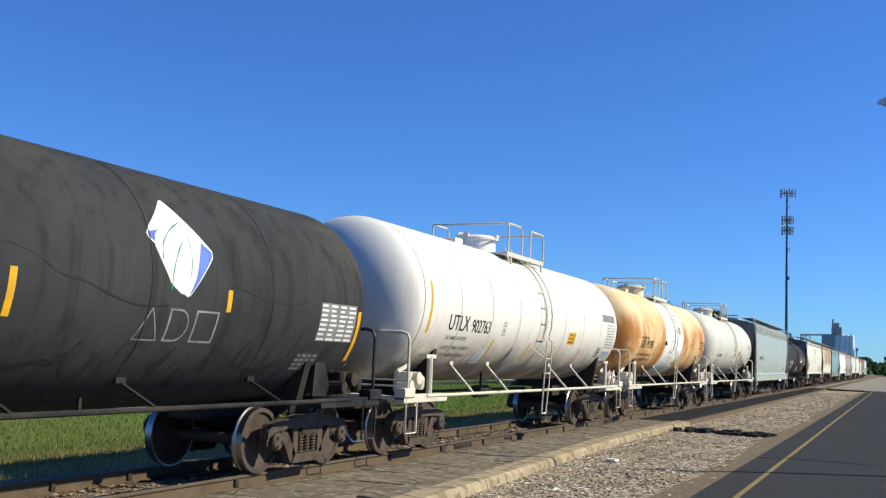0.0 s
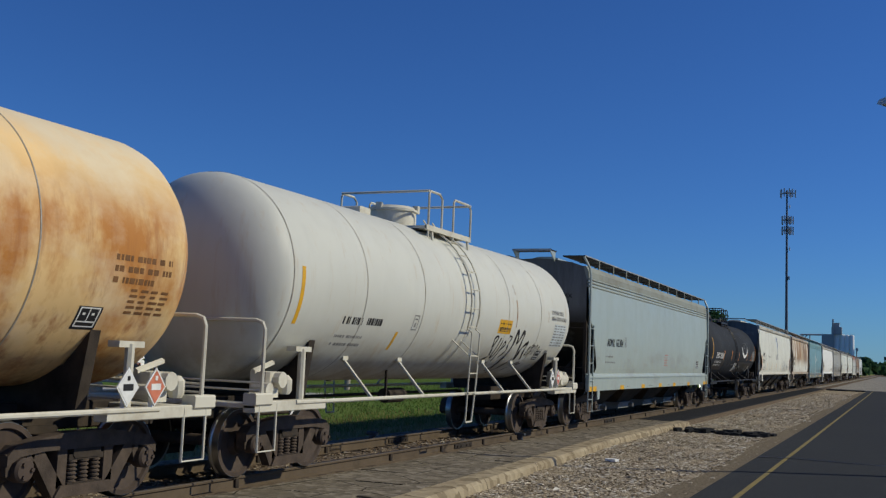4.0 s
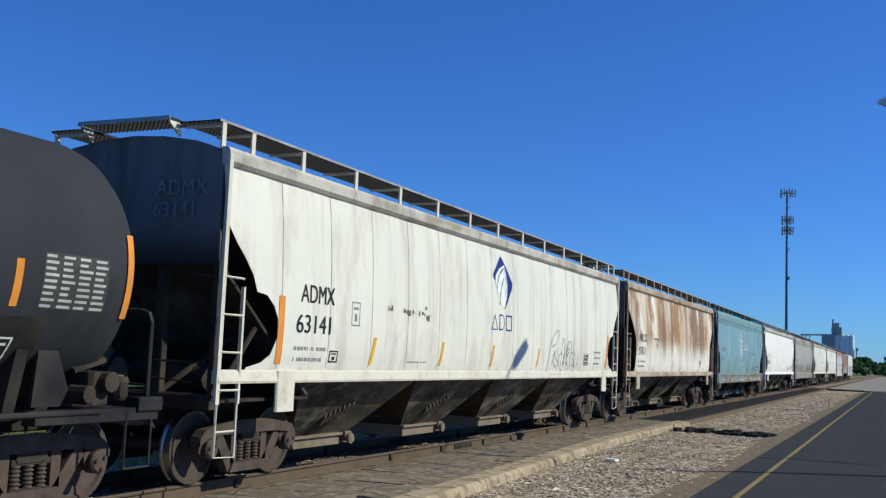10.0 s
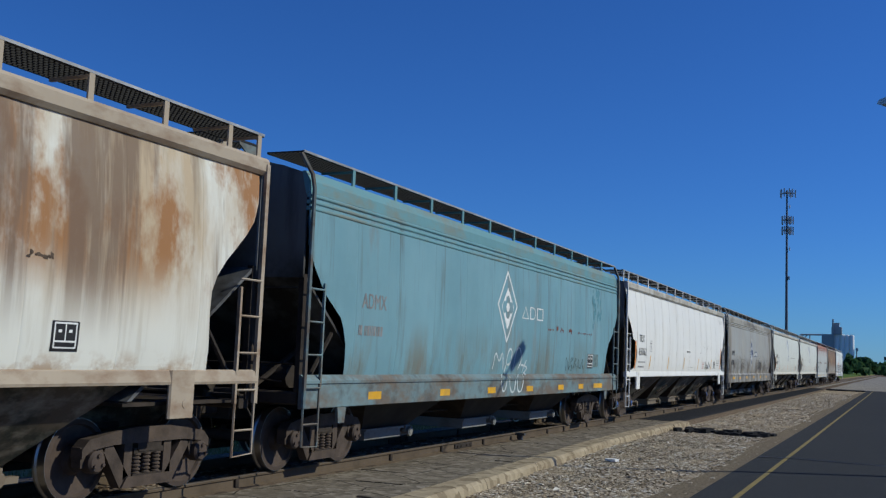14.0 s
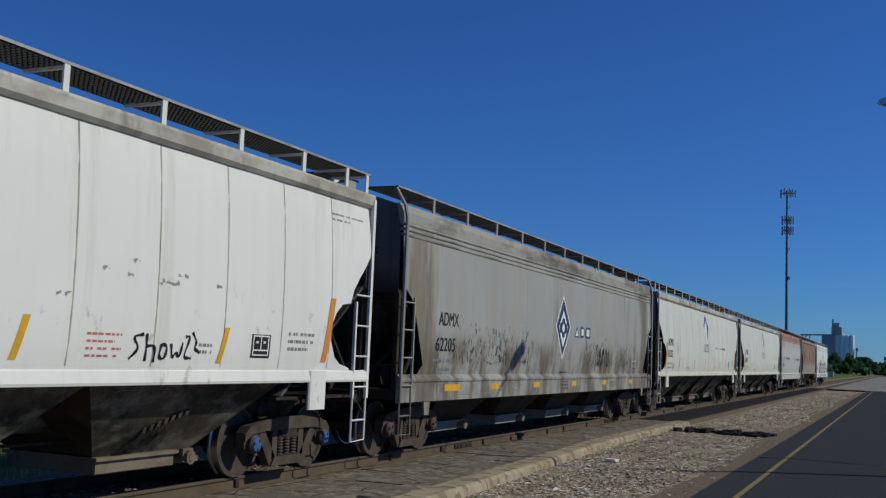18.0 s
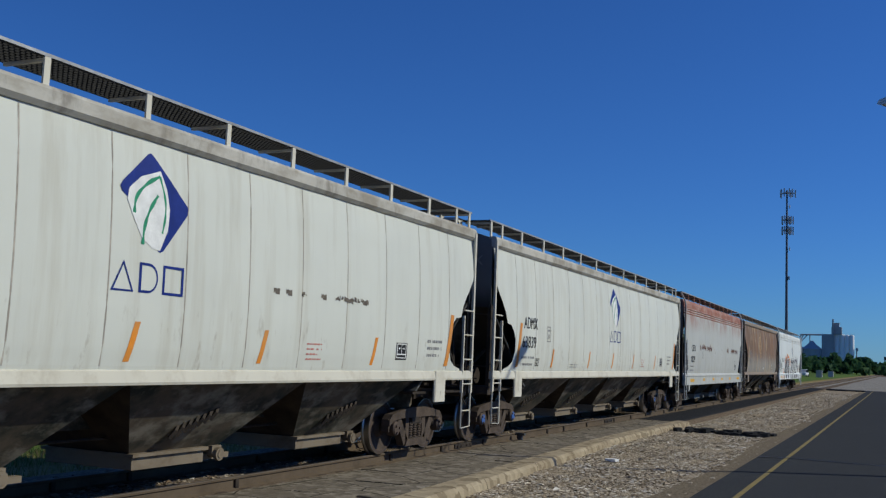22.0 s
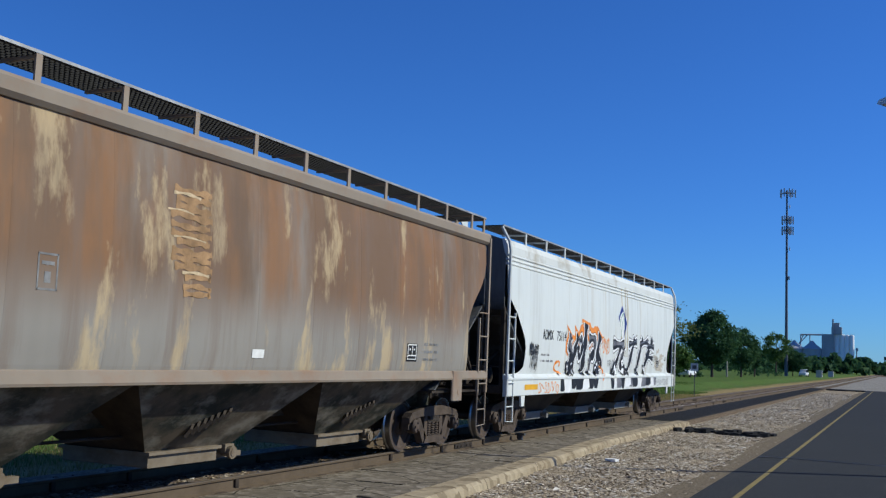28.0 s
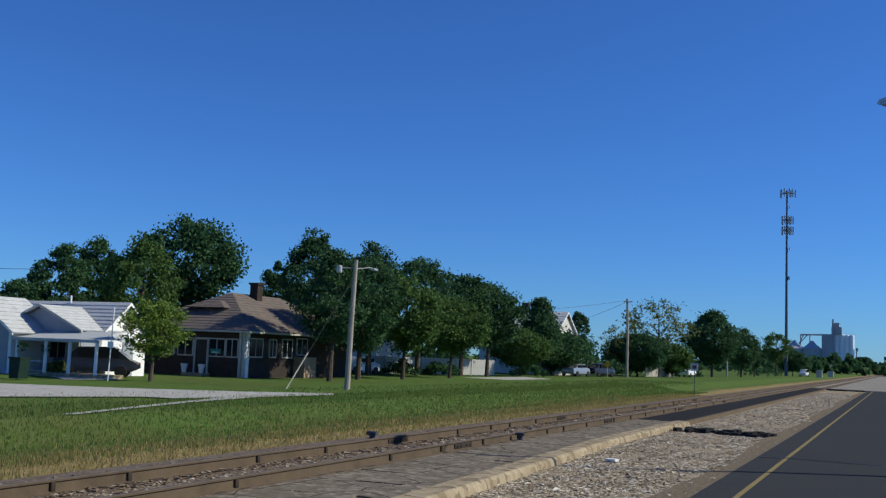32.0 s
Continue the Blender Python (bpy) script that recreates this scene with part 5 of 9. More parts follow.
# smooth grey hopper
car, sd, le = hopper("smooth light grey covered hopper with a faint wavy side", HALF[4], "flat", P_GREY, P_GREY, 4, P_UNDER_DARK, 1, P_GREY_TOP)
CARS.append(car)
sd.text("ADMX", -7.22, 2.17, 0.23, INK_BLACK, 0.80)
sd.text("62304", -6.22, 2.18, 0.23, INK_BLACK, 0.78)
small_box_mark(sd, -5.23, 2.19, INK_GREY, 0.2, 0.28)
sd.bars([0.75], -7.31, 1.86, 0.15, INK_GREY, 0.06)
sd.bars([1.05], -7.34, 1.70, 0.15, INK_GREY, 0.06, seed=3)
sd.bars([0.65, 0.5, 0.7, 0.45, 0.6], 0.5, 2.02, 0.09, INK_RED, 0.05, seed=5)
stencil_plate(sd, 6.62, 1.60, 0.5, 0.30)
strips(sd, [(-9.1, 0.93, 1.06)], YELLOW, 0.85)
strips(sd, [(-5.68, 0.94, 1.06), (-2.96, 0.94, 1.06), (-0.39, 0.94, 1.06), (2.0, 0.94, 1.06), (4.75, 0.94, 1.06)], YELLOW, 0.45)
strips(sd, [(8.24, 0.94, 1.06)], YELLOW, 0.85)
for y, w in ((-4.9, 0.45), (1.0, 0.5), (-1.9, 0.6), (3.2, 0.6)):
    sd.bars([w], y, 1.0, 0.1, INK_GREY, 0.03, seed=int(y * 10) + 90)
end_text(car, "ADMX", 0.55, -le, 3.40, 0.12, INK_BLACK)
end_text(car, "62304", 0.55, -le, 3.22, 0.12, INK_BLACK)

# charcoal tank car
car, sd = tank("charcoal tank car with white lettering and a white crescent emblem", HALF[5], 1.50, 2.50, P_BLACK_B, BLACK, HALF[5] - 1.15, (-1.5, -0.84, -0.27, 0.39), -0.62, dome="black", cover=BLACK, struts=(-4.55, -2.77, 1.67, 3.94))
CARS.append(car)
sd.text("CHSX", -6.05, 2.08, 0.28, INK_WHITE, 0.88)
sd.text("255061", -4.98, 2.08, 0.27, INK_WHITE, 1.05)
sd.put("number_panel", sd.rect(B(), -6.2, -3.4, 1.55, 2.02, 0.002), BLACK)
sd.text("LD LMT  188200 LB   85366 KG", -6.02, 1.87, 0.085, INK_WHITE, 1.7)
sd.text("LT WT    74800 LB   33 929 KG", -6.02, 1.73, 0.085, INK_WHITE, 1.7)
pts = [(3.08 + 1.0 * math.cos(radians(a)), 2.72 + 0.54 * math.sin(radians(a))) for a in range(172, 372, 8)]
inner = [(3.08 + 0.95 * math.cos(radians(a)), 2.82 + 0.47 * math.sin(radians(a))) for a in range(172, 372, 8)]
b = B()
b.grid([[(sd.x(p[1]) + 0.005, p[0], p[1]) for p in pr] for pr in zip(pts, inner)])
sd.put("crescent_emblem", b, INK_WHITE, "white crescent emblem")
word_block(sd, 2.42, 3.9, 2.70, 2.98, plain("ghost_word", (0.16, 0.16, 0.165), 0.6, 0, 0.5, 8), None, 0.16)
strips(sd, [(-7.1, 2.04, 2.98)], YELLOW, 0.1)
strips(sd, [(-3.84, 2.03, 2.49), (-1.46, 2.03, 2.48), (1.02, 2.03, 2.48), (4.1, 2.03, 2.49), (5.76, 2.05, 2.5), (7.25, 2.0, 2.9)], ORANGE)
sd.put("number_panel", sd.rect(B(), 0.0, 6.3, 1.46, 1.96, 0.002), BLACK)
for k, wide in enumerate((1.0, 0.9, 0.75, 1.0, 0.95, 0.85)):
    sd.bars([wide], 0.16, 1.86 - 0.075 * k, 0.075, INK_WHITE, 0.06, seed=70 + k)
sd.bars([0.85, 0.75], 1.75, 1.72, 0.085, INK_WHITE, 0.055, seed=8)
table_label(sd, 4.25, 4.98, 1.55, 1.77, None, INK_GREY, 3)
small_box_mark(sd, 5.55, 1.50, INK_WHITE, 0.42, 0.26)
table_label(sd, 6.1, 6.98, 2.05, 2.6, plain("dark_table", (0.05, 0.05, 0.05), 0.6), plain("table_ink", (0.4, 0.4, 0.38), 0.6), 9)

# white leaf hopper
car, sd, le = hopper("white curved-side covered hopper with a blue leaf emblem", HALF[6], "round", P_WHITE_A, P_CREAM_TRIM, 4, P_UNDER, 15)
CARS.append(car)
hopper_marks(sd, le, "ADMX", "63141", INK_BLACK, -7.78, 2.40, 1.98, 0.26, 0.9, 0.9, INK_GREY)
small_box_mark(sd, -6.36, 2.13)
small_box_mark(sd, -6.93, 1.58, INK_BLACK, 0.24, 0.17)
leaf_logo(sd, -0.08, 2.75, 1.08)
strips(sd, [(-8.3, 1.55, 2.45)], ORANGE, 0.14)
leaning_strips(sd, (-5.72, -3.12, -0.63, 2.2), YELLOW)
sd.put("strip", sd.rect(B(), le - 1.45, le - 1.3, 1.55, 2.45, 0.004, 0.16), ORANGE)
b = B()
for y, z, w in ((-5.2, 2.42, 0.14), (-4.75, 2.42, 0.2), (-4.5, 2.4, 0.1), (-4.3, 2.41, 0.12), (-4.05, 2.4, 0.5), (-3.8, 2.5, 0.12), (-3.75, 2.34, 0.1)):
    ragged(sd, b, y, y + w, z, 0.06, int(w * 100))
sd.put("scrape", b, plain("scraped_rust", (0.13, 0.11, 0.09), 0.7, 0, 0.4, 9))
sd.bars([0.8], -4.36, 1.60, 0.1, INK_GREY, 0.03, seed=33)
SPRAY_PALE = plain("pale_spray", (0.42, 0.43, 0.43), 0.5)
b = B()
for pts in ([(3.0, 1.45), (3.15, 2.1), (3.5, 2.4), (3.9, 2.45), (3.6, 2.1), (3.3, 2.05)], [(3.5, 1.9), (3.45, 1.6), (3.75, 1.55), (3.85, 1.85), (3.6, 2.0)], [(4.0, 1.5), (4.05, 2.3), (4.3, 2.2), (4.25, 1.55)], [(4.45, 1.6), (4.5, 2.2), (4.85, 2.2), (4.9, 1.65), (4.6, 1.5)], [(5.0, 2.3), (5.05, 1.6), (5.35, 1.5), (5.4, 2.0)], [(3.0, 1.4), (3.8, 1.36), (4.6, 1.42), (5.3, 1.38)]):
    sd.stroke(b, pts, 0.06)
sd.put("graffiti", b, SPRAY_PALE, "faded grey sprayed outlines")
scribble(sd, 3.3, 1.5, 1.9, 0.6, SPRAY_GREY, 12, 4, 0.03)
stencil_plate(sd, 5.95, 1.62, 0.4, 0.3)
sd.bars([0.65, 0.65, 0.5], 6.9, 1.95, 0.15, INK_GREY, 0.06, seed=9)

# rust-streaked white hopper
car, sd, le = hopper("white curved-side covered hopper streaked brown and orange with rust", HALF[7], "round", P_WHITE_RUST, P_WHITE_RUST_TRIM, 3, P_UNDER, 12, P_WHITE_RUST_TRIM, SMOOTH_CUT)
CARS.append(car)
hopper_marks(sd, le, "NRLX", "5901", INK_BLACK, -6.28, 2.42, 2.0, 0.26, 1.0, 0.85, INK_GREY)
small_box_mark(sd, -3.8, 2.22)
stencil_plate(sd, 4.28, 1.64, 0.36, 0.3)
sd.put("small_label", sd.rect(B(), -0.19, 0.04, 1.58, 1.72), INK_WHITE)
sd.bars([0.5, 0.5, 0.5, 0.5], -1.31, 1.84, 0.085, INK_GREY, 0.035, seed=10)
sd.bars([0.3, 0.3, 0.3], 0.47, 1.7, 0.06, INK_GREY, 0.035, seed=11)
b = B()
for y, w in ((-4.84, 0.16), (-4.4, 0.2), (-4.15, 0.3), (-3.75, 0.25), (-3.2, 0.15), (3.9, 0.3)):
    ragged(sd, b, y, y + w, 2.53, 0.035, int(w * 100))
sd.put("scrape", b, plain("dark_scrape", (0.1, 0.07, 0.05), 0.7, 0, 0.4, 9))

# teal hopper
car, sd, le = hopper("faded teal covered hopper with rust runs and a white diamond emblem", HALF[8], "flat", P_TEAL, P_TEAL_SILL, 3, P_UNDER_DARK, 12, P_TEAL_TOP, DEEP_CUT)
CARS.append(car)
part("air_reservoir", B().lathe([(0.04, -0.5), (0.17, -0.46), (0.2, -0.38), (0.2, 1.0), (0.215, 1.0), (0.215, 1.05), (0.2, 1.05), (0.2, 1.28), (0.17, 1.34), (0.04, 1.38)], (0, le - 1.2, 1.62), 0, 18), P_TEAL, car, "pale teal air reservoir under the slope sheet", 30)
diamond_logo(sd, -0.62, 2.04, 1.54, INK_WHITE, P_TEAL, INK_WHITE, INK_WHITE)
sd.text("ADMX", -6.93, 2.42, 0.24, INK_GREY, 0.8)
sd.bars([0.8], -7.0, 2.0, 0.2, INK_GREY, 0.22, seed=4)
stencil_plate(sd, 5.52, 1.54, 0.52, 0.38)
sd.put("bare_patch", sd.rect(B(), 6.1, 6.55, 1.58, 1.92), plain("worn_patch", (0.14, 0.2, 0.2), 0.6, 0, 0.4, 8))
strips(sd, [(-6.6, 1.02, 1.14), (-3.9, 1.02, 1.14), (-1.6, 1.02, 1.14), (0.72, 1.02, 1.14), (3.0, 1.02, 1.14), (4.7, 1.02, 1.14)], YELLOW, 0.43)
strips(sd, [(6.11, 1.02, 1.14)], YELLOW, 0.85)
CHALK = plain("chalk_spray", (0.55, 0.6, 0.6), 0.6)
b = B()
for pts in ([(-1.3, 1.5), (-1.2, 1.9), (-0.95, 1.6), (-0.8, 1.92), (-0.7, 1.5)], [(-0.6, 1.4), (-0.45, 1.95), (-0.2, 1.9), (-0.3, 1.6), (-0.5, 1.6)], [(-0.1, 1.5), (0.0, 1.9), (0.25, 2.0), (0.4, 1.7), (0.2, 1.5)], [(-0.9, 1.4), (-0.8, 1.05), (-0.6, 1.05), (-0.5, 1.35)], [(-0.4, 1.35), (-0.3, 1.02), (-0.05, 1.02), (0.0, 1.35)], [(0.1, 1.4), (0.12, 1.0), (0.45, 1.05), (0.5, 1.5), (0.7, 1.7)], [(0.4, 1.6), (0.85, 1.55), (0.6, 1.4)]):
    sd.stroke(b, pts, 0.05)
sd.put("graffiti", b, CHALK, "chalky white sprayed tag of looping strokes")
scribble(sd, 3.6, 1.45, 1.6, 0.4, plain("dark_teal_spray", (0.08, 0.12, 0.12), 0.6), 22, 5, 0.03)
b = B()
for y, w, h in ((2.0, 0.5, 0.05), (2.75, 0.12, 0.12), (3.05, 0.2, 0.1), (3.7, 0.25, 0.12), (4.5, 0.3, 0.05), (4.85, 0.4, 0.05), (5.4, 0.4, 0.05)):
    ragged(sd, b, y, y + w, 2.42, h * 0.7, int(y * 10))
sd.put("scrape", b, plain("red_scrape", (0.16, 0.06, 0.045), 0.7, 0, 0.4, 9))
rng = random.Random(5)
SPOT = plain("dark_spot", (0.10, 0.235, 0.275), 0.6, 0, 0.2, 9)
for k in range(22):
    b = B()
    cy, cz, r = rng.uniform(5.9, 6.75), rng.uniform(2.55, 3.65), rng.uniform(0.03, 0.09)
    sd.poly(b, [(cy + r * rng.uniform(0.6, 1.3) * math.cos(a * math.pi / 4), cz + r * rng.uniform(1.0, 2.2) * math.sin(a * math.pi / 4)) for a in range(8)], 0.0035 + 0.0001 * k)
    sd.put("dark_spot", b, SPOT)

# clean white hopper
car, sd, le = hopper("clean white curved-side covered hopper with orange reflector strips", HALF[9], "round", P_WHITE_B, P_WHITE_B, 4, P_UNDER, 15)
CARS.append(car)
hopper_marks(sd, le, "TILX", "650162", INK_BLACK, -7.84, 2.40, 1.98, 0.24, 0.68, 1.05, INK_GREY)
small_box_mark(sd, -6.33, 2.12)
strips(sd, [(-8.4, 1.55, 2.42)], ORANGE, 0.13)
leaning_strips(sd, (-6.4, -3.5, -0.6, 2.4, 5.52), YELLOW)
sd.put("strip", sd.rect(B(), 7.92, 8.06, 1.58, 2.5, 0.004, 0.18), ORANGE)
b = B()
for pts in ([(4.2, 1.85), (4.02, 1.82), (4.15, 1.7), (4.0, 1.58)], [(4.25, 1.86), (4.26, 1.56)], [(4.25, 1.72), (4.4, 1.74), (4.4, 1.55)], [(4.5, 1.75), (4.47, 1.6), (4.58, 1.58), (4.6, 1.74), (4.5, 1.75)], [(4.66, 1.76), (4.7, 1.58), (4.76, 1.68), (4.82, 1.58), (4.86, 1.78)], [(4.9, 1.84), (5.0, 1.86), (4.88, 1.6), (5.04, 1.6)], [(5.02, 1.9), (5.12, 1.78), (5.06, 1.72), (5.18, 1.66)]):
    sd.stroke(b, pts, 0.045)
sd.put("graffiti", b, SPRAY_BLACK, "small black sprayed tag")
stencil_plate(sd, 6.2, 1.62, 0.42, 0.3)
sd.bars([0.5, 0.4, 0.5, 0.45], 3.36, 1.82, 0.075, INK_RED, 0.035, seed=34)
sd.bars([0.25, 0.25], 5.15, 1.74, 0.08, INK_GREY, 0.05, seed=35)
sd.bars([0.7], 0.0, 2.2, 0.1, INK_BLACK, 0.08, seed=14)
SCUFF = plain("light_scuff", (0.30, 0.28, 0.25), 0.6)
b = B()
for y, z, w in ((3.5, 2.5, 0.12), (3.75, 2.46, 0.2), (3.95, 2.62, 0.12), (4.4, 2.42, 0.3), (4.7, 2.52, 0.16), (5.3, 2.45, 0.2), (2.9, 2.2, 0.15)):
    ragged(sd, b, y, y + w, z, 0.03, int(w * 100))
sd.put("scrape", b, SCUFF)
sd.bars([0.45], 0.93, 1.62, 0.1, INK_GREY, 0.03, seed=36)
sd.bars([0.65, 0.65, 0.5], 7.04, 1.93, 0.1, INK_GREY, 0.06, seed=16)
sd.bars([0.9, 0.5], 8.14, 3.73, 0.08, INK_GREY, 0.035, seed=17)

# soot-streaked grey hopper
car, sd, le = hopper("grey covered hopper with soot streaks and a dark blue diamond emblem", HALF[10], "flat", P_DIRTY, P_DIRTY, 4, P_UNDER_DARK, 12, P_DIRTY_TOP)
CARS.append(car)
sd.dy = 0.1
sd.text("ADMX", -7.85, 2.28, 0.25, INK_BLACK, 0.88)
sd.text("62205", -7.93, 1.82, 0.25, INK_BLACK, 0.85)
sd.bars([0.8, 0.8], -8.0, 1.62, 0.16, INK_GREY, 0.08, seed=5)
end_text(car, "ADMX", 0.55, -le, 3.40, 0.12, INK_BLACK)
end_text(car, "62205", 0.55, -le, 3.22, 0.12, INK_BLACK)
diamond_logo(sd, -0.5, 1.74, 1.58, INK_WHITE, plain("navy_emblem", (0.035, 0.055, 0.12), 0.5, 0, 0.2, 5), INK_WHITE, plain("navy_word", (0.05, 0.07, 0.14), 0.5, 0, 0.2, 5))
small_box_mark(sd, -5.2, 2.0, INK_GREY, 0.22, 0.3)
strips(sd, [(-7.5, 1.1, 1.22)], YELLOW, 0.7)
strips(sd, [(-5.2, 1.1, 1.22), (-2.6, 1.1, 1.22), (0.3, 1.1, 1.22), (3.2, 1.1, 1.22), (6.2, 1.1, 1.22)], YELLOW, 0.42)
b = B()
rng = random.Random(77)
for k in range(760):
    c = rng.choice((-6.3, -5.0, -4.3, -3.2, 1.7, 2.6, 3.6, 5.2, 6.0)) + rng.gauss(0, 0.5)
    z = 1.56 + abs(rng.gauss(0.25, 0.25))
    l = rng.uniform(0.03, 0.2)
    if z + l < 2.5 and abs(c) < 7.4 and not -1.3 < c < 1.5:
        sd.rect(b, c, c + rng.uniform(0.008, 0.022), z, z + l * 0.7, 0.0025 + 0.000002 * k)
sd.put("run_stain", b, plain("soot_drips", (0.09, 0.072, 0.055), 0.7, 0, 0.4, 9), "dark drips of soot over the lower side")
scribble(sd, 2.5, 1.42, 1.5, 0.8, SPRAY_BLACK, 41, 5, 0.06)
scribble(sd, 4.0, 1.0, 0.6, 0.22, SPRAY_BLACK, 42, 3, 0.03)
sd.bars([0.5, 0.5, 0.5], -4.1, 1.2, 0.08, INK_GREY, 0.05, seed=18)
sd.bars([2.2], -7.0, 1.02, 0.08, INK_GREY, 0.03, seed=19)
sd.bars([0.7], -0.55, 1.42, 0.08, INK_BLACK, 0.05, seed=20)
sd.bars([0.5, 0.5, 0.5], -0.5, 1.2, 0.08, INK_BLACK, 0.04, seed=21)
stencil_plate(sd, 6.8, 1.55, 0.4, 0.24)

# two white leaf hoppers
for i, number in ((11, "63302"), (12, "63839")):
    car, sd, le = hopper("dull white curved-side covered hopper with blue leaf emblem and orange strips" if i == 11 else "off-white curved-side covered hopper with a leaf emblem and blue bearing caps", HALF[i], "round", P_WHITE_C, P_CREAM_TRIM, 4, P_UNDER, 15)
    CARS.append(car)
    hopper_marks(sd, le, "ADMX", number, INK_BLACK, -7.82, 2.40, 1.98, 0.26, 0.9, 0.9, INK_GREY)
    small_box_mark(sd, -6.22, 2.14)
    small_box_mark(sd, -6.95, 1.58, INK_BLACK, 0.22, 0.17)
    leaf_logo(sd, -0.02, 2.75, 1.09)
    sd.put("reflector", sd.rect(B(), -8.25, -8.11, 1.55, 2.5, 0.004, 0.2), ORANGE)
    leaning_strips(sd, (-5.84, -2.74, -0.3, 2.14, 5.17), ORANGE)
    sd.put("strip", sd.rect(B(), le - 1.36, le - 1.22, 1.55, 2.48, 0.004, 0.2), ORANGE)
    stencil_plate(sd, 6.02, 1.64, 0.4, 0.28)
    sd.bars([0.65, 0.6, 0.5], 7.2, 1.95, 0.12, INK_GREY, 0.07, seed=22)
    sd.bars([0.7, 0.7], -4.3, 1.62, 0.06, INK_GREY, 0.03, seed=23)
    sd.bars([0.4, 0.4, 0.3, 0.4], 3.3, 1.82, 0.07, INK_RED, 0.03, seed=24)
    if i == 11:
        b = B()
        for y, w in ((2.4, 0.1), (2.7, 0.1), (3.1, 0.12), (3.6, 0.1), (4.0, 0.7), (4.75, 0.25)):
            ragged(sd, b, y, y + w, 2.48, 0.05, int(w * 100))
        sd.put("scrape", b, plain("speck_scrape", (0.13, 0.11, 0.09), 0.7, 0, 0.4, 9))

# red-streaked hopper
car, sd, le = hopper("white covered hopper streaked red under a rust-red roof edge", HALF[13], "flat", P_RED_STREAK, P_RED_STREAK, 3, P_UNDER_DARK, 10, P_ROOF_RED)
CARS.append(car)
sd.text("CEFX", -6.2, 2.28, 0.26, INK_BLACK, 0.82)
sd.text("10529", -6.27, 1.84, 0.26, INK_BLACK, 0.8)
sd.bars([0.8, 0.8], -6.35, 1.66, 0.16, INK_GREY, 0.06, seed=24)
end_text(car, "CEFX", 0.55, -le, 3.40, 0.12, INK_BLACK)
end_text(car, "10529", 0.55, -le, 3.22, 0.12, INK_BLACK)
small_box_mark(sd, -3.82, 2.02, INK_GREY, 0.22, 0.28)
b = B()
rng = random.Random(9)
for y0, y1 in ((-4.36, -3.06), (-2.62, -1.5), (2.84, 3.3), (4.2, 6.2)):
    p = y0
    while p < y1:
        w = rng.uniform(0.05, 0.16)
        ragged(sd, b, p, p + w, 2.40 + rng.uniform(-0.03, 0.06), 0.13, int(p * 100) + 900)
        p += w * rng.uniform(0.7, 1.5)
sd.put("rust_patch", b, plain("bare_rust", (0.14, 0.07, 0.05), 0.7, 0, 0.4, 9))
strips(sd, [(-6.45, 1.06, 1.18)], YELLOW, 0.88)
strips(sd, [(-3.57, 1.08, 1.19), (-1.17, 1.08, 1.19), (1.23, 1.08, 1.19), (3.61, 1.08, 1.19)], YELLOW, 0.44)
strips(sd, [(6.05, 1.08, 1.19)], YELLOW, 0.88)
stencil_plate(sd, 5.5, 1.55, 0.4, 0.3)
sd.bars([0.5, 0.6, 0.5, 0.6], 5.3, 1.95, 0.12, INK_GREY, 0.06, seed=25)

# rust-brown hopper
car, sd, le = hopper("rust-brown curved-side covered hopper with worn paint patches", HALF[14], "round", P_BROWN, P_BROWN_TRIM, 3, P_UNDER, 12, P_BROWN_TRIM, SMOOTH_CUT)
CARS.append(car)
hopper_marks(sd, le, "NRLX", "5926", INK_GREY, -6.22, 2.38, 1.96, 0.27, 0.88, 0.82, INK_GREY)
small_box_mark(sd, -3.66, 2.22)
b = B()
rng = random.Random(13)
pale = B()
for k in range(13):
    z = 2.32 + k * 0.1
    a = -1.72 + rng.uniform(-0.06, 0.06) + 0.25 * (z < 2.6)
    sd.stroke(b, [(a, z + rng.uniform(-0.03, 0.03)), (a + 0.25, z + rng.uniform(-0.04, 0.04)), (a + 0.5, z + rng.uniform(-0.04, 0.04)), (-1.02 + rng.uniform(-0.05, 0.03), z)], rng.uniform(0.07, 0.12), 0.002 + 0.0001 * k)
    if k in (2, 6, 9, 11):
        sd.stroke(pale, [(a - 0.05, z + 0.05), (a + 0.2, z + 0.07), (a + rng.uniform(0.4, 0.7), z + 0.04)], rng.uniform(0.02, 0.045), 0.004 + 0.0001 * k)
sd.put("worn_patch", b, plain("tan_patch", (0.33, 0.20, 0.10), 0.65, 0, 0.35, 5), "tan patch of worn paint")
sd.put("worn_patch", pale, plain("pale_patch", (0.52, 0.40, 0.25), 0.65, 0, 0.35, 6), "pale scraped streaks")
stencil_plate(sd, 4.34, 1.62, 0.4, 0.3)
sd.put("small_label", sd.rect(B(), -0.06, 0.2, 1.62, 1.73), INK_WHITE)
sd.bars([0.6, 0.6, 0.6], 5.0, 1.9, 0.13, INK_GREY, 0.06, seed=26)

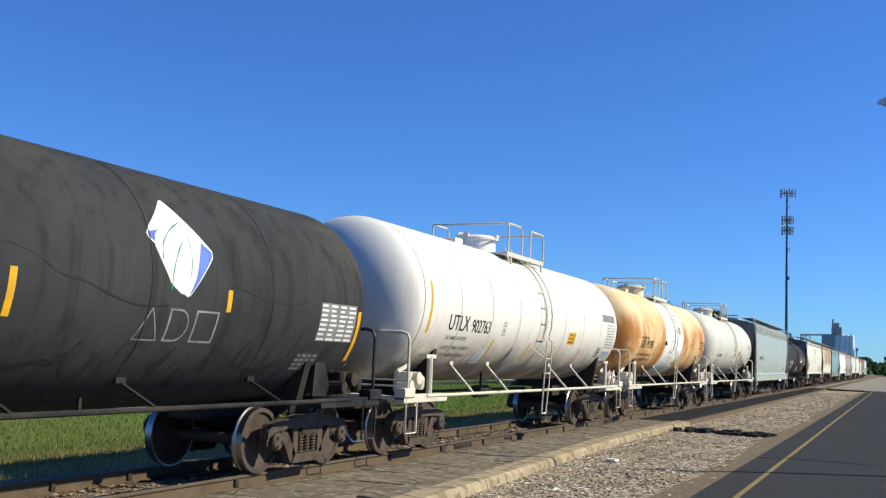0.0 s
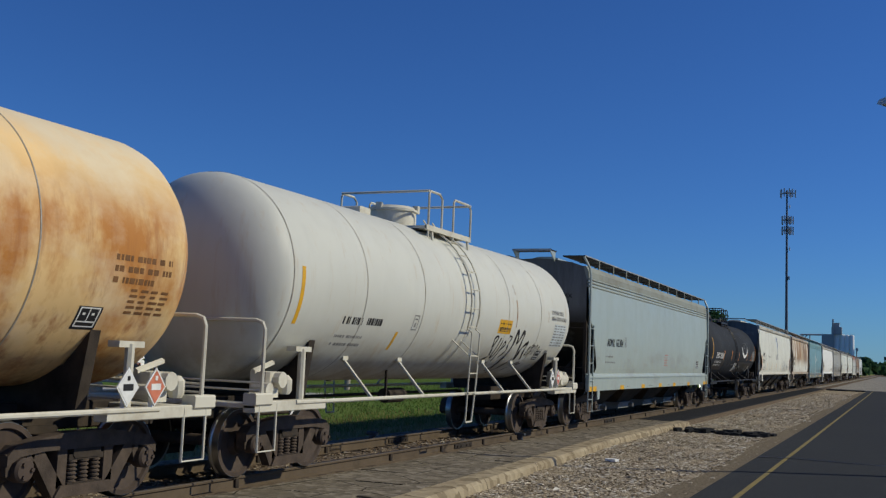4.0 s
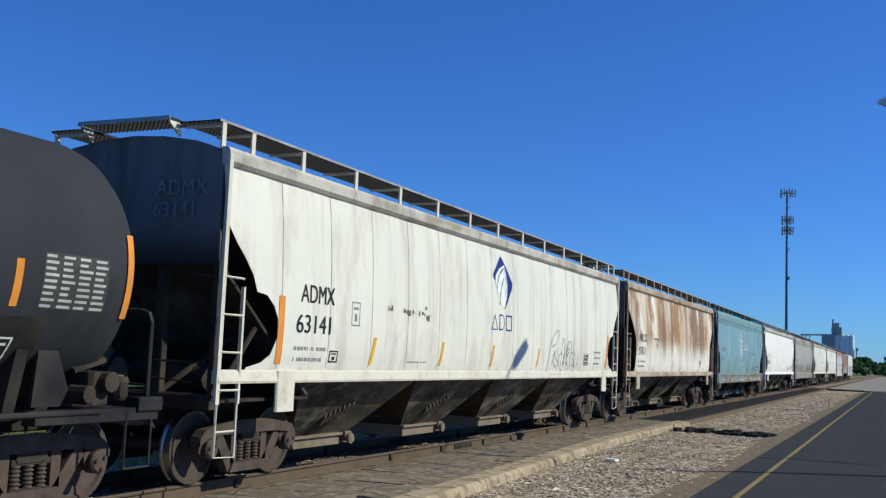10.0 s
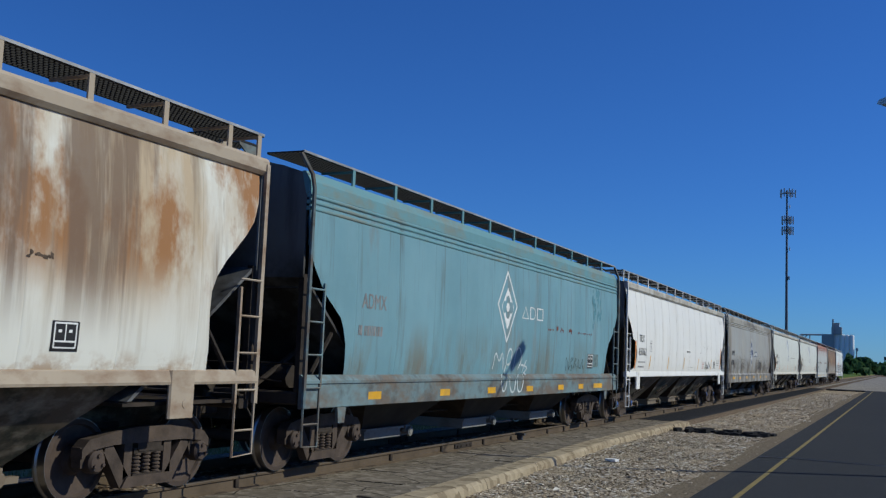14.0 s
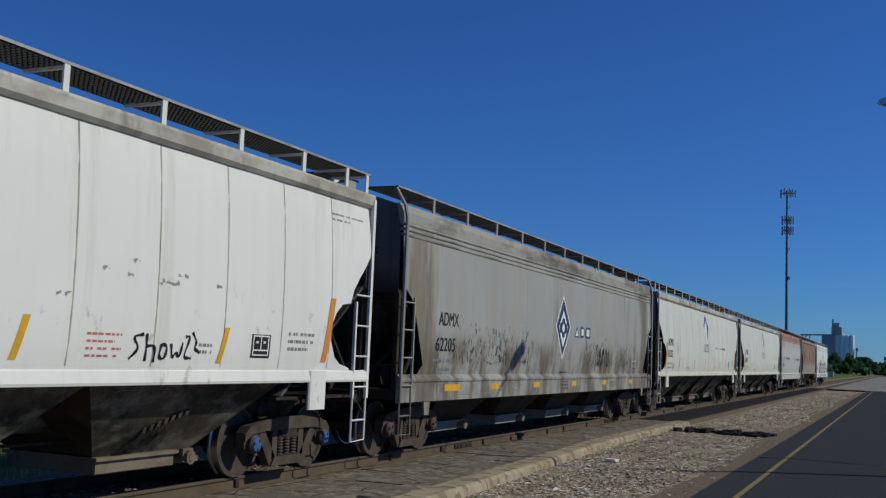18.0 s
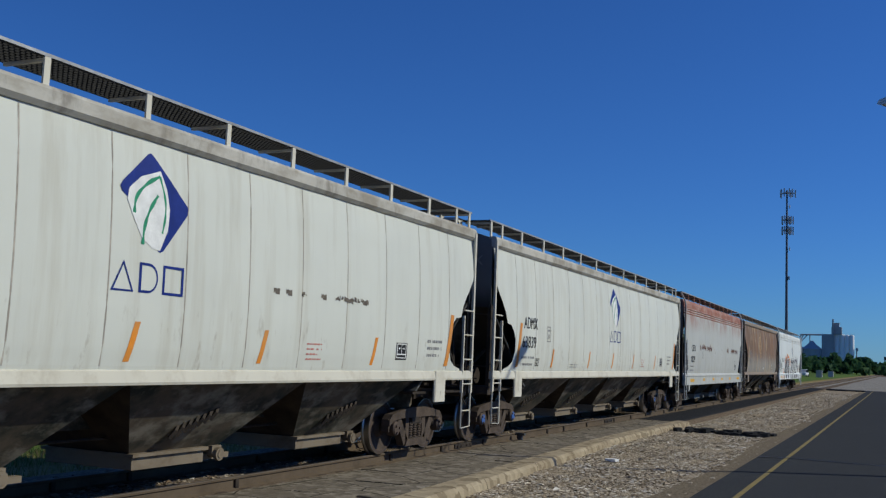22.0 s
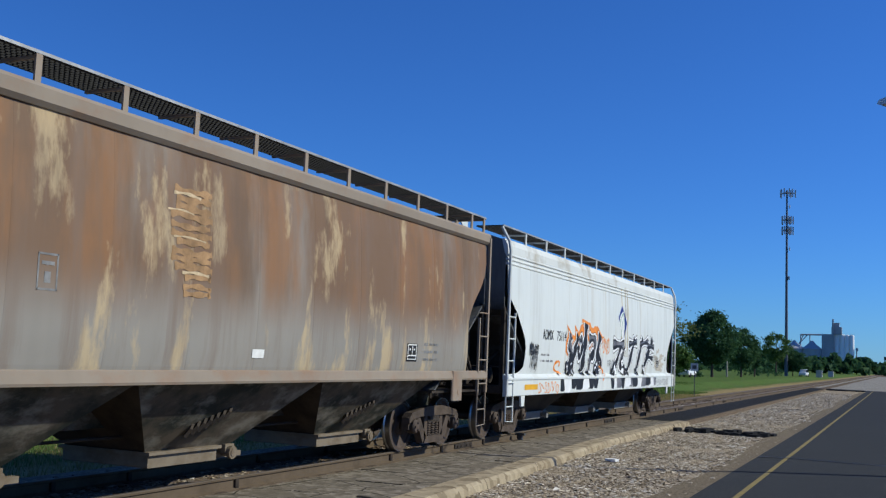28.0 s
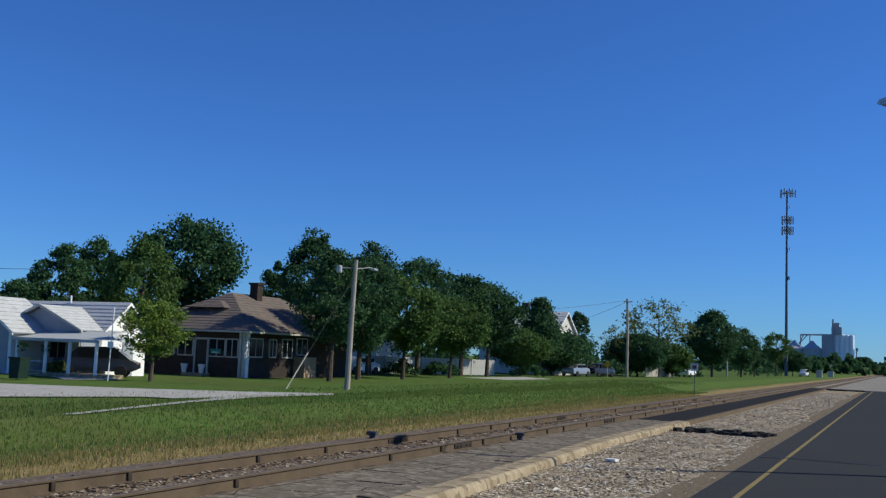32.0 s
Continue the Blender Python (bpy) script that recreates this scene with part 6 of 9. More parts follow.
# last hopper, with the large painted pieces
car, sd, le = hopper("pale grey covered hopper with large black and white sprayed pieces", HALF[15], "flat", P_PALE, P_PALE, 3, P_UNDER_DARK, 12, P_PALE_TOP, SOFT_CUT)
CARS.append(car)
sd.text("ADMX", -6.34, 2.2, 0.24, INK_BLACK, 0.78)
sd.text("75114", -5.28, 2.2, 0.24, INK_BLACK, 0.75)
sd.bars([0.6, 0.9], -6.4, 1.82, 0.14, INK_GREY, 0.06, seed=27)
end_text(car, "ADMX", 0.55, -le, 3.40, 0.12, INK_BLACK)
end_text(car, "75114", 0.55, -le, 3.22, 0.12, INK_BLACK)
leaf_logo(sd, 1.0, 2.43, 0.97, False)
strips(sd, [(-7.5, 1.05, 1.17)], YELLOW, 0.9)
scribble(sd, -7.2, 1.75, 0.62, 0.36, SPRAY_BLACK, 51, 9, 0.035)
scribble(sd, -7.1, 1.45, 0.5, 0.5, SPRAY_BLACK, 57, 5, 0.03)
scribble(sd, -6.6, 0.95, 1.6, 0.3, SPRAY_ORANGE, 52, 7, 0.03)
scribble(sd, -1.15, 1.95, 0.75, 0.55, SPRAY_ORANGE, 53, 4, 0.05)
scribble(sd, -0.55, 1.6, 0.6, 0.22, SPRAY_GREY, 54, 4, 0.025)

# brush strokes of the two pieces: width and course
PIECE_A = [
    (0.30, [(-4.13, 2.37), (-4.27, 2.11), (-3.97, 1.93), (-4.20, 1.64), (-4.37, 1.42)]),
    (0.28, [(-3.50, 2.38), (-3.71, 2.05), (-3.90, 1.68), (-4.06, 1.41)]),
    (0.20, [(-3.40, 2.20), (-3.25, 2.34), (-3.10, 2.16), (-3.22, 1.82), (-3.47, 1.87), (-3.45, 2.12)]),
    (0.36, [(-2.79, 2.71), (-2.85, 2.23), (-2.94, 1.83), (-3.10, 1.41)]),
    (0.28, [(-2.50, 2.32), (-1.91, 2.36), (-1.93, 1.94), (-2.41, 1.83)]),
    (0.36, [(-1.41, 2.47), (-1.68, 1.94), (-1.41, 1.62), (-1.88, 1.47)]),
    (0.26, [(-2.36, 1.81), (-2.39, 1.40)]),
    (0.20, [(-1.55, 1.91), (-1.13, 1.69), (-1.57, 1.50)]),
]
PIECE_B = [
    (0.30, [(-0.01, 2.24), (1.28, 2.25)]),
    (0.26, [(0.91, 2.27), (0.41, 1.64), (-0.04, 1.37)]),
    (0.22, [(1.28, 2.20), (1.18, 1.95), (0.79, 1.75), (1.12, 1.50), (1.53, 1.43)]),
    (0.28, [(2.59, 2.48), (2.18, 1.98), (1.76, 1.39)]),
    (0.20, [(1.85, 2.28), (2.88, 2.39)]),
    (0.26, [(3.68, 2.51), (3.26, 2.01), (2.91, 1.41)]),
    (0.20, [(3.28, 2.31), (4.44, 2.44)]),
    (0.28, [(5.07, 2.54), (4.48, 2.05), (3.83, 1.48)]),
    (0.20, [(4.32, 2.30), (5.32, 2.27)]),
    (0.18, [(4.18, 1.98), (5.19, 1.88)]),
]


def painted_piece(strokes, outline):
    """Fat leaning strokes that nobody can read, each with a dark edge, a pale rim, a black fill and a sheen, over a sprayed outline."""
    layers = (("graffiti_outline", 0.50, 0.002, outline, 0.07), ("graffiti_edge", 0.24, 0.004, SPRAY_BLACK, 0.0), ("graffiti_rim", 0.18, 0.006, SPRAY_WHITE, 0.0), ("graffiti_fill", 0.03, 0.0085, SPRAY_BLACK, 0.0), ("graffiti_sheen", -0.16, 0.0115, SPRAY_GREY, 0.03))
    for i, (wide, pts) in enumerate(strokes):
        for name, grow, off, mat, lift in layers:
            if not mat or (name == "graffiti_sheen" and i % 2) or (name == "graffiti_outline" and max(z for _, z in pts) < 2.2):
                continue
            course = [(y, z + lift) for y, z in pts]
            if name == "graffiti_sheen":
                course = course[:3]
            if name == "graffiti_outline":
                course = [p for p in course if p[1] > 1.95] or course[:2]
            if len(course) < 2:
                continue
            ob = sd.put(name, sd.stroke(B(), course, max(0.04, wide + grow), off + 0.0002 * i, 2), mat, "fat black sprayed figure with a pale rim" if name == "graffiti_fill" else "")


painted_piece(PIECE_A, SPRAY_ORANGE)
painted_piece(PIECE_B, None)
for y0, y1, n, seed in ((-4.9, -1.35, 6, 3), (-0.1, 5.7, 9, 4)):
    rng = random.Random(seed)
    y, k = y0, 0
    while y < y1 - 0.2:
        w = rng.uniform(0.28, 0.75)
        lean = rng.uniform(-0.12, 0.12)
        mat = (SPRAY_BLACK, SPRAY_WHITE, SPRAY_GREY if seed == 4 else SPRAY_BLACK)[k % 3]
        low = 0.95 + rng.uniform(0, 0.08)
        sd.put("graffiti_foot", sd.poly(B(), [(y, low), (y + w * 0.6, low - 0.01), (y + w + lean, low + 0.05), (y + w, 1.27), (y + lean, 1.27)], 0.004 + 0.0004 * (k % 5)), mat, "lower edge of the sprayed piece on the sill" if k == 0 else "")
        y += w * rng.uniform(0.8, 1.05)
        k += 1
# rear corner: grain stain, test stencil and thin tags
b = B()
rng = random.Random(88)
for k in range(26):
    y, z = rng.uniform(5.3, 6.4), 1.5 + abs(rng.gauss(0, 0.24))
    sd.stroke(b, [(y, z), (y + rng.uniform(0.1, 0.4), z + rng.uniform(-0.06, 0.1)), (y + rng.uniform(0.3, 0.7), z + rng.uniform(-0.1, 0.12))], rng.uniform(0.05, 0.16), 0.0015 + 0.0001 * k)
sd.put("run_stain", b, plain("grain_stain", (0.46, 0.42, 0.35), 0.7, 0, 0.25, 6), "dried brown stain on the pale paint")
stencil_plate(sd, 5.75, 1.60, 0.42, 0.26)
scribble(sd, 5.3, 1.78, 0.75, 0.22, SPRAY_BLACK, 71, 6, 0.022)
scribble(sd, 5.75, 0.98, 1.9, 0.26, SPRAY_GREY, 72, 12, 0.022)
sd.put("graffiti", sd.stroke(B(), [(7.0, 1.86), (7.2, 1.98), (7.32, 1.86), (7.0, 1.85)], 0.035), SPRAY_BLACK)
b = B()
sd.stroke(b, [(-1.65, 1.52), (-1.3, 1.6), (-0.95, 1.5), (-0.85, 1.36), (-1.05, 1.2)], 0.09)
sd.stroke(b, [(-4.9, 1.42), (-5.4, 1.5), (-5.35, 1.66), (-4.95, 1.72), (-5.0, 1.58)], 0.08)
sd.put("graffiti_swirl", b, SPRAY_ORANGE)
b = B()
for y, w in ((0.95, 0.14), (1.4, 0.1), (1.65, 0.12)):
    sd.stroke(b, [(y, 3.92), (y + 0.05, 3.2), (y - 0.02, 2.5), (y + 0.03, 1.9)], w, 0.003)
sd.put("rust_run", b, plain("grain_run", (0.45, 0.38, 0.26), 0.7, 0, 0.3, 5))
# blue caps on the bearings of two cars
CAP_BLUE = plain("blue_bearing_cap", (0.05, 0.12, 0.34), 0.5, 0, 0.25, 8)
for k in (9, 12):
    for truck in [c for c in CARS[k].children if c.name.startswith("truck")]:
        for ky in (-AXLE, AXLE):
            for sx in (1, -1):
                me = shared(("bearing_cap", sx), lambda: B().lathe([(0.095, sx * 1.147), (0.09, sx * 1.157), (0.03, sx * 1.16)], (0, 0, 0), 0, 14), 30)
                place("bearing_cap", me, CAP_BLUE, truck, "blue bearing cap", pose(0, ky, WHEEL_R))
# ---- ground, track and road ----
def lay(x):
    """Height of the ground beyond the track: a shallow swale that rises to the lawn."""
    return np.interp(x, [-300, -40, -10.6, -8.5, -4.0, -2.9, -1.5], [0.0, 0.02, -0.03, -0.48, -0.5, -0.42, 0.0])


def ground_material():
    """Grass that goes from dry straw beside the ballast to green lawn."""
    mat, nt, bsdf = shader("grass_ground", 0.95)
    bsdf.inputs["Specular IOR Level"].default_value = 0.03
    x = axis(nt, 0)
    wob = math_node(nt, "MULTIPLY", noise_fac(nt, 0.35, 0.2, 0.8), 2.6)
    edge = math_node(nt, "ADD", x, wob)
    green = mix(nt, noise_fac(nt, 1.2, 0.3, 0.7), (0.062, 0.112, 0.026), (0.10, 0.152, 0.042))
    green = mix(nt, math_node(nt, "MULTIPLY", noise_fac(nt, 0.13, 0.5, 0.7, shift=4), 0.6), green, (0.10, 0.105, 0.036))
    dry = mix(nt, noise_fac(nt, 3.0, 0.3, 0.7, shift=2), (0.22, 0.165, 0.075), (0.34, 0.26, 0.125))
    col = mix(nt, ramp(nt, edge, -6.6, -4.6), green, dry)
    dirt = mix(nt, noise_fac(nt, 9.0, 0.35, 0.65), (0.085, 0.06, 0.042), (0.16, 0.125, 0.09))
    col = mix(nt, ramp(nt, edge, -1.3, -0.7), col, dirt)
    nt.links.new(col, bsdf.inputs["Base Color"])
    bump(nt, bsdf, noise_fac(nt, 7.0, 0.2, 0.8), 0.6, 0.06)
    return mat


g = B()
prof = [(-2500, 0.0), (-300, 0.0), (-40, 0.02), (-10.6, -0.03), (-9.55, -0.26), (-8.5, -0.48), (-4.0, -0.5), (-2.9, -0.42), (-1.5, 0.0), (2.1, 0.0), (2.42, 0.0), (2.5, -0.17), (6, -0.17), (60, -0.17), (300, -0.1), (2500, 0.0)]
g.grid([[(x, y, z) for x, z in prof] for y in (-600, -60, 0, 20, 40, 80, 160, 320, 700, 1500, 4000)])
tagged(part("ground", g, ground_material(), None), "green lawn and dry grass beside the track", "ground", kind="structure")


def speckled(name, base, tones, scale, rough=0.9, b=0.5, cracks=None, gloss=0.2):
    """Stony ground: cells of several tones, over a base."""
    mat, nt, bsdf = shader(name, rough)
    bsdf.inputs["Specular IOR Level"].default_value = gloss
    v = nt.nodes.new("ShaderNodeTexVoronoi")
    v.inputs["Scale"].default_value = scale
    t = nt.nodes.new("ShaderNodeTexCoord")
    nt.links.new(t.outputs["Object"], v.inputs["Vector"])
    sep = nt.nodes.new("ShaderNodeSeparateColor")
    nt.links.new(v.outputs["Color"], sep.inputs[0])
    col = mix(nt, sep.outputs[0], base, tones[0])
    col = mix(nt, math_node(nt, "MULTIPLY", math_node(nt, "GREATER_THAN", sep.outputs[1], 0.72), 0.8), col, tones[1])
    col = mix(nt, math_node(nt, "MULTIPLY", noise_fac(nt, 0.5, 0.4, 0.7), 0.55), col, tones[2])
    if cracks:
        w = nt.nodes.new("ShaderNodeTexVoronoi")
        w.feature = "DISTANCE_TO_EDGE"
        w.inputs["Scale"].default_value = cracks
        nt.links.new(t.outputs["Object"], w.inputs["Vector"])
        col = mix(nt, math_node(nt, "LESS_THAN", w.outputs[0], 0.012), col, tuple(c * 0.35 for c in base))
    nt.links.new(col, bsdf.inputs["Base Color"])
    bump(nt, bsdf, math_node(nt, "ADD", v.outputs["Distance"], noise_fac(nt, scale * 1.5, 0.2, 0.8)), b, 0.02)
    return mat


BALLAST = speckled("ballast", (0.11, 0.08, 0.056), [(0.165, 0.124, 0.086), (0.25, 0.21, 0.16), (0.12, 0.082, 0.054)], 16)
GRAVEL = speckled("pale_gravel", (0.19, 0.145, 0.09), [(0.35, 0.28, 0.19), (0.55, 0.47, 0.35), (0.22, 0.165, 0.105)], 30, 0.95, 0.9, None, 0.05)
ASPHALT = speckled("road_asphalt", (0.036, 0.039, 0.043), [(0.045, 0.048, 0.053), (0.062, 0.064, 0.067), (0.039, 0.042, 0.047)], 60, 1.0, 0.25, None, 0.03)
ASPHALT_OLD = speckled("worn_platform_surface", (0.12, 0.101, 0.076), [(0.19, 0.162, 0.125), (0.27, 0.235, 0.185), (0.14, 0.115, 0.082)], 9, 0.95, 0.5, 0.9, 0.1)
ASPHALT_NEW = speckled("dark_asphalt", (0.02, 0.021, 0.024), [(0.027, 0.028, 0.03), (0.04, 0.04, 0.04), (0.025, 0.025, 0.028)], 50, 1.0, 0.25, None, 0.03)
CONCRETE = speckled("weathered_concrete", (0.28, 0.225, 0.15), [(0.38, 0.315, 0.215), (0.18, 0.14, 0.09), (0.24, 0.185, 0.115)], 6, 0.95, 0.6, None, 0.1)
PALE_CONC = speckled("pale_street_concrete", (0.36, 0.355, 0.33), [(0.43, 0.42, 0.40), (0.30, 0.29, 0.27), (0.36, 0.345, 0.31)], 5, 0.95, 0.2, None, 0.05)
WOOD_TIE = plain("creosoted_tie", (0.06, 0.045, 0.035), 0.85, 0, 0.35, 5, 0.5, (0.14, 0.105, 0.08))
RAIL_SIDE = plain("rusty_rail", (0.10, 0.074, 0.05), 0.85, 0.0, 0.25, 3, 0.2, (0.125, 0.092, 0.062))
RAIL_TOP = plain("worn_rail_head", (0.13, 0.105, 0.085), 0.6, 0.3, 0.15, 3)
LINE_PAINT = plain("worn_yellow_line", (0.23, 0.175, 0.06), 0.9, 0, 0.25, 7, 0.1, (0.2, 0.17, 0.1))

trackbed = thing("railway_track", "straight railway track with rusty rails on a brown ballast bed", "track", kind="structure")
b = B()
b.grid([[(-2.3, y, -0.03), (-1.6, y, 0.03), (-1.0, y, 0.05), (-0.84, y, 0.03), (-0.66, y, 0.004), (0, y, 0.03), (0.66, y, 0.004), (0.84, y, 0.012), (0.95, y, 0.02), (1.03, y, 0.0)] for y in (-40, 0, 20, 60, 200, 1500)])
part("ballast_bed", b, BALLAST, trackbed)
for s in (1, -1):
    x = s * 0.752
    b = B()
    b.extr([(x - 0.075, 0.0), (x + 0.075, 0.0), (x + 0.075, 0.014), (x + 0.012, 0.034), (x + 0.010, 0.135), (x + 0.034, 0.148), (x + 0.036, RT - 0.006), (x - 0.036, RT - 0.006), (x - 0.034, 0.148), (x - 0.010, 0.135), (x - 0.012, 0.034), (x - 0.075, 0.014)], 1, -40, 1500)
    part("rail", b, RAIL_SIDE, trackbed)
    b = B()
    b.extr([(x - 0.034, RT - 0.006), (x + 0.034, RT - 0.006), (x + 0.028, RT), (x - 0.028, RT)], 1, -40, 1500)
    part("rail_head", b, RAIL_TOP, trackbed, "polished running surface of the rail")
    # joint bars bolted to the rail
    for y in (8.0, 19.5, 31.0, 42.5, 54.0):
        b = B()
        b.box(x - 0.032, x + 0.032, y - 0.45, y + 0.45, 0.03, 0.13, 0.01)
        for k in (-0.33, -0.15, 0.15, 0.33):
            b.lathe([(0.022, -0.05), (0.022, 0.05)], (x, y + k, 0.08), 0, 6)
        part("joint_bar", b, GRIME, trackbed)
rng = random.Random(2)
anchor = B().box(-0.045, 0.045, -0.04, 0.04, 0.0, 0.15, 0.008).mesh("anchor")
for x in (-0.752, 0.752):
    y = 7.0
    while y < 62:
        place("rail_anchor", anchor, GRIME, trackbed, "", pose(x, y, 0.0))
        y += rng.choice((1.4, 2.2, 3.1, 4.6))
rng = random.Random(3)
tie = B().box(-1.29, 1.0, -0.115, 0.115, -0.14, 0.018, 0.015)
tie_mesh = tie.mesh("tie")
far_ties = B()
for i in range(640):
    y = -6 + i * 0.52
    if i < 170:
        place("tie", tie_mesh, WOOD_TIE, trackbed, "", pose(rng.uniform(-0.03, 0.03), y, rng.uniform(-0.014, 0.006), 0, 0, rng.uniform(-1, 1)))
    else:
        far_ties.box(-1.27, 1.0, y - 0.115, y + 0.115, -0.1, 0.014)
tagged(part("tie_rows", far_ties, WOOD_TIE, trackbed), kind="stuff")


def stones(name, n, xs, ys, z, size, mat, seed, power=1.6):
    """Loose stones strewn over a strip, thinning with distance."""
    r = np.random.default_rng(seed)
    base = np.array([(1, 0, 0), (-0.5, 0.87, 0), (-0.5, -0.87, 0), (0.3, 0.2, 0.75), (-0.2, -0.3, -0.7), (0.1, 0.9, 0.35)], float)
    tris = [(0, 1, 3), (1, 2, 3), (2, 0, 3), (0, 4, 1), (1, 4, 2), (2, 4, 0), (0, 5, 3), (1, 5, 0)]
    x = r.uniform(xs[0], xs[1], n)
    y = ys[0] + (ys[1] - ys[0]) * r.uniform(0, 1, n) ** power
    s = size * r.lognormal(0, 0.45, n)
    a = r.uniform(0, 6.28, n)
    v = np.repeat(base[None], n, 0) * s[:, None, None] * r.uniform(0.65, 1.35, (n, 6, 3))
    vx = v[..., 0] * np.cos(a)[:, None] - v[..., 1] * np.sin(a)[:, None]
    vy = v[..., 0] * np.sin(a)[:, None] + v[..., 1] * np.cos(a)[:, None]
    zz = z(x, y) if callable(z) else np.full(n, z)
    co = np.stack([vx + x[:, None], vy + y[:, None], v[..., 2] * 0.42 + zz[:, None] + s[:, None] * 0.15], -1).reshape(-1, 3)
    f = (np.array(tris)[None] + 6 * np.arange(n)[:, None, None]).reshape(-1, 3)
    me = bpy.data.meshes.new(name)
    me.from_pydata(co.tolist(), [], f.tolist())
    me.update()
    return tagged(place(name, me, mat), "loose stones strewn over the ground", "stones", kind="stuff")


def island(name, tones, rough=0.9):
    """A tone for each loose piece."""
    mat, nt, bsdf = shader(name, rough)
    bsdf.inputs["Specular IOR Level"].default_value = 0.06
    geo = nt.nodes.new("ShaderNodeNewGeometry")
    cr = nt.nodes.new("ShaderNodeValToRGB")
    cr.color_ramp.interpolation = "LINEAR"
    while len(cr.color_ramp.elements) < len(tones):
        cr.color_ramp.elements.new(0.5)
    for i, c in enumerate(tones):
        cr.color_ramp.elements[i].position = i / (len(tones) - 1)
        cr.color_ramp.elements[i].color = (*c, 1)
    nt.links.new(geo.outputs["Random Per Island"], cr.inputs[0])
    col = mix(nt, math_node(nt, "MULTIPLY", noise_fac(nt, 12, 0.4, 0.7), 0.3), cr.outputs[0], tuple(c * 0.6 for c in tones[0]))
    nt.links.new(col, bsdf.inputs["Base Color"])
    return mat


STONE = island("gravel_stones", [(0.14, 0.105, 0.07), (0.33, 0.27, 0.19), (0.52, 0.44, 0.33), (0.22, 0.165, 0.11), (0.66, 0.58, 0.46), (0.36, 0.29, 0.20), (0.78, 0.73, 0.64)])
STONE_BROWN = island("ballast_stones", [(0.12, 0.085, 0.06), (0.20, 0.15, 0.105), (0.15, 0.105, 0.07), (0.24, 0.19, 0.14), (0.36, 0.31, 0.25)])

# the strip beside the track: worn platform, kerb, gravel
platform = thing("platform_strip", "low worn platform strip with cracked grey-brown surface beside the rail", "platform", kind="structure")
rng = random.Random(8)


def kerb_line(y):
    """Where the platform's edge runs: it comes nearer to the track along the way."""
    return 2.18 + 0.055 * max(0.0, min(24.8, 40.0 if y < 0 else 24.8) - max(y, 4.0))


y = -40.0
while y < 34.0:
    d = rng.uniform(0.9, 1.8)
    x, end = 0.98, kerb_line(y + d / 2)
    while x < end - 0.05:
        w = rng.uniform(0.45, 0.8)
        if end - x - w < 0.25:
            w = end - x
        h = 0.03 + rng.uniform(-0.005, 0.005)
        k = rng.uniform(-0.12, 0.12)
        bb = B()
        bb.extr([(x + 0.003, y + 0.004 + k), (x + w - 0.003, y + 0.004 + k * 0.6), (x + w - 0.003, y + d - 0.004 + k * 0.4), (x + 0.003, y + d - 0.004 + k)], 2, -0.05, h)
        part("slab", bb, ASPHALT_OLD, platform)
        x += w
    y += d
kerb = thing("kerb", "weathered concrete kerb along the platform edge", "kerb", kind="structure")
y = -40.0
while y < 34.5:
    d = 2.9 + rng.uniform(-0.5, 0.3)
    t = rng.uniform(-0.012, 0.012)
    bb = B()
    rows = []
    for q in (y + 0.008, y + d - 0.008):
        o = kerb_line(q)
        rows.append([(o, q, -0.2), (o + 0.44 + t, q, -0.2), (o + 0.40 + t, q, -0.02), (o + 0.35 + t, q, 0.03), (o, q, 0.035), (o, q, -0.2)])
    bb.grid(rows)
    bb.add(rows[0][:5] + rows[1][:5], [(4, 3, 2, 1, 0), (5, 6, 7, 8, 9)])
    part("kerb_stone", bb, CONCRETE, kerb)
    y += d
tagged(part("tarred_path", B().extr([(1.0, -0.05), (2.35, -0.05), (2.3, 0.03), (1.0, 0.04)], 1, 34.0, 108.0), ASPHALT_NEW, None), "dark tarred path beside the track", "path", kind="structure")
b = B()
nx, ny = 14, 90
b.grid([[(2.5 + 3.6 * i / nx, -60 + 62 * min(1, j / 4) + 108 * (max(0, j - 4) / (ny - 4)) ** 1.5, -0.125 + 0.03 * noise.noise((i * 0.9, j * 0.7, 0))) for i in range(nx + 1)] for j in range(ny + 1)])
tagged(part("gravel_strip", b, GRAVEL, None, "", 60), "pale gravel strip between kerb and road", "gravel", kind="structure")
stones("gravel_stones", 130000, (2.62, 6.0), (6, 95), -0.125, 0.021, STONE, 5, 2.0)
stones("gravel_stones", 500, (2.62, 5.8), (8, 45), -0.128, 0.03, STONE, 15, 1.6)
stones("ballast_stones", 6500, (-0.6, 0.5), (5, 60), 0.02, 0.03, STONE_BROWN, 6, 1.8)
stones("ballast_stones", 1200, (-0.3, 0.5), (5, 60), 0.03, 0.024, STONE, 7, 1.8)
stones("ballast_stones", 2200, (-1.6, -0.9), (5, 60), 0.03, 0.028, STONE_BROWN, 18, 1.8)
stones("ballast_stones", 700, (-2.1, -1.3), (14, 24), lambda x, y: lay(x) + 0.01, 0.034, STONE, 17, 1.0)

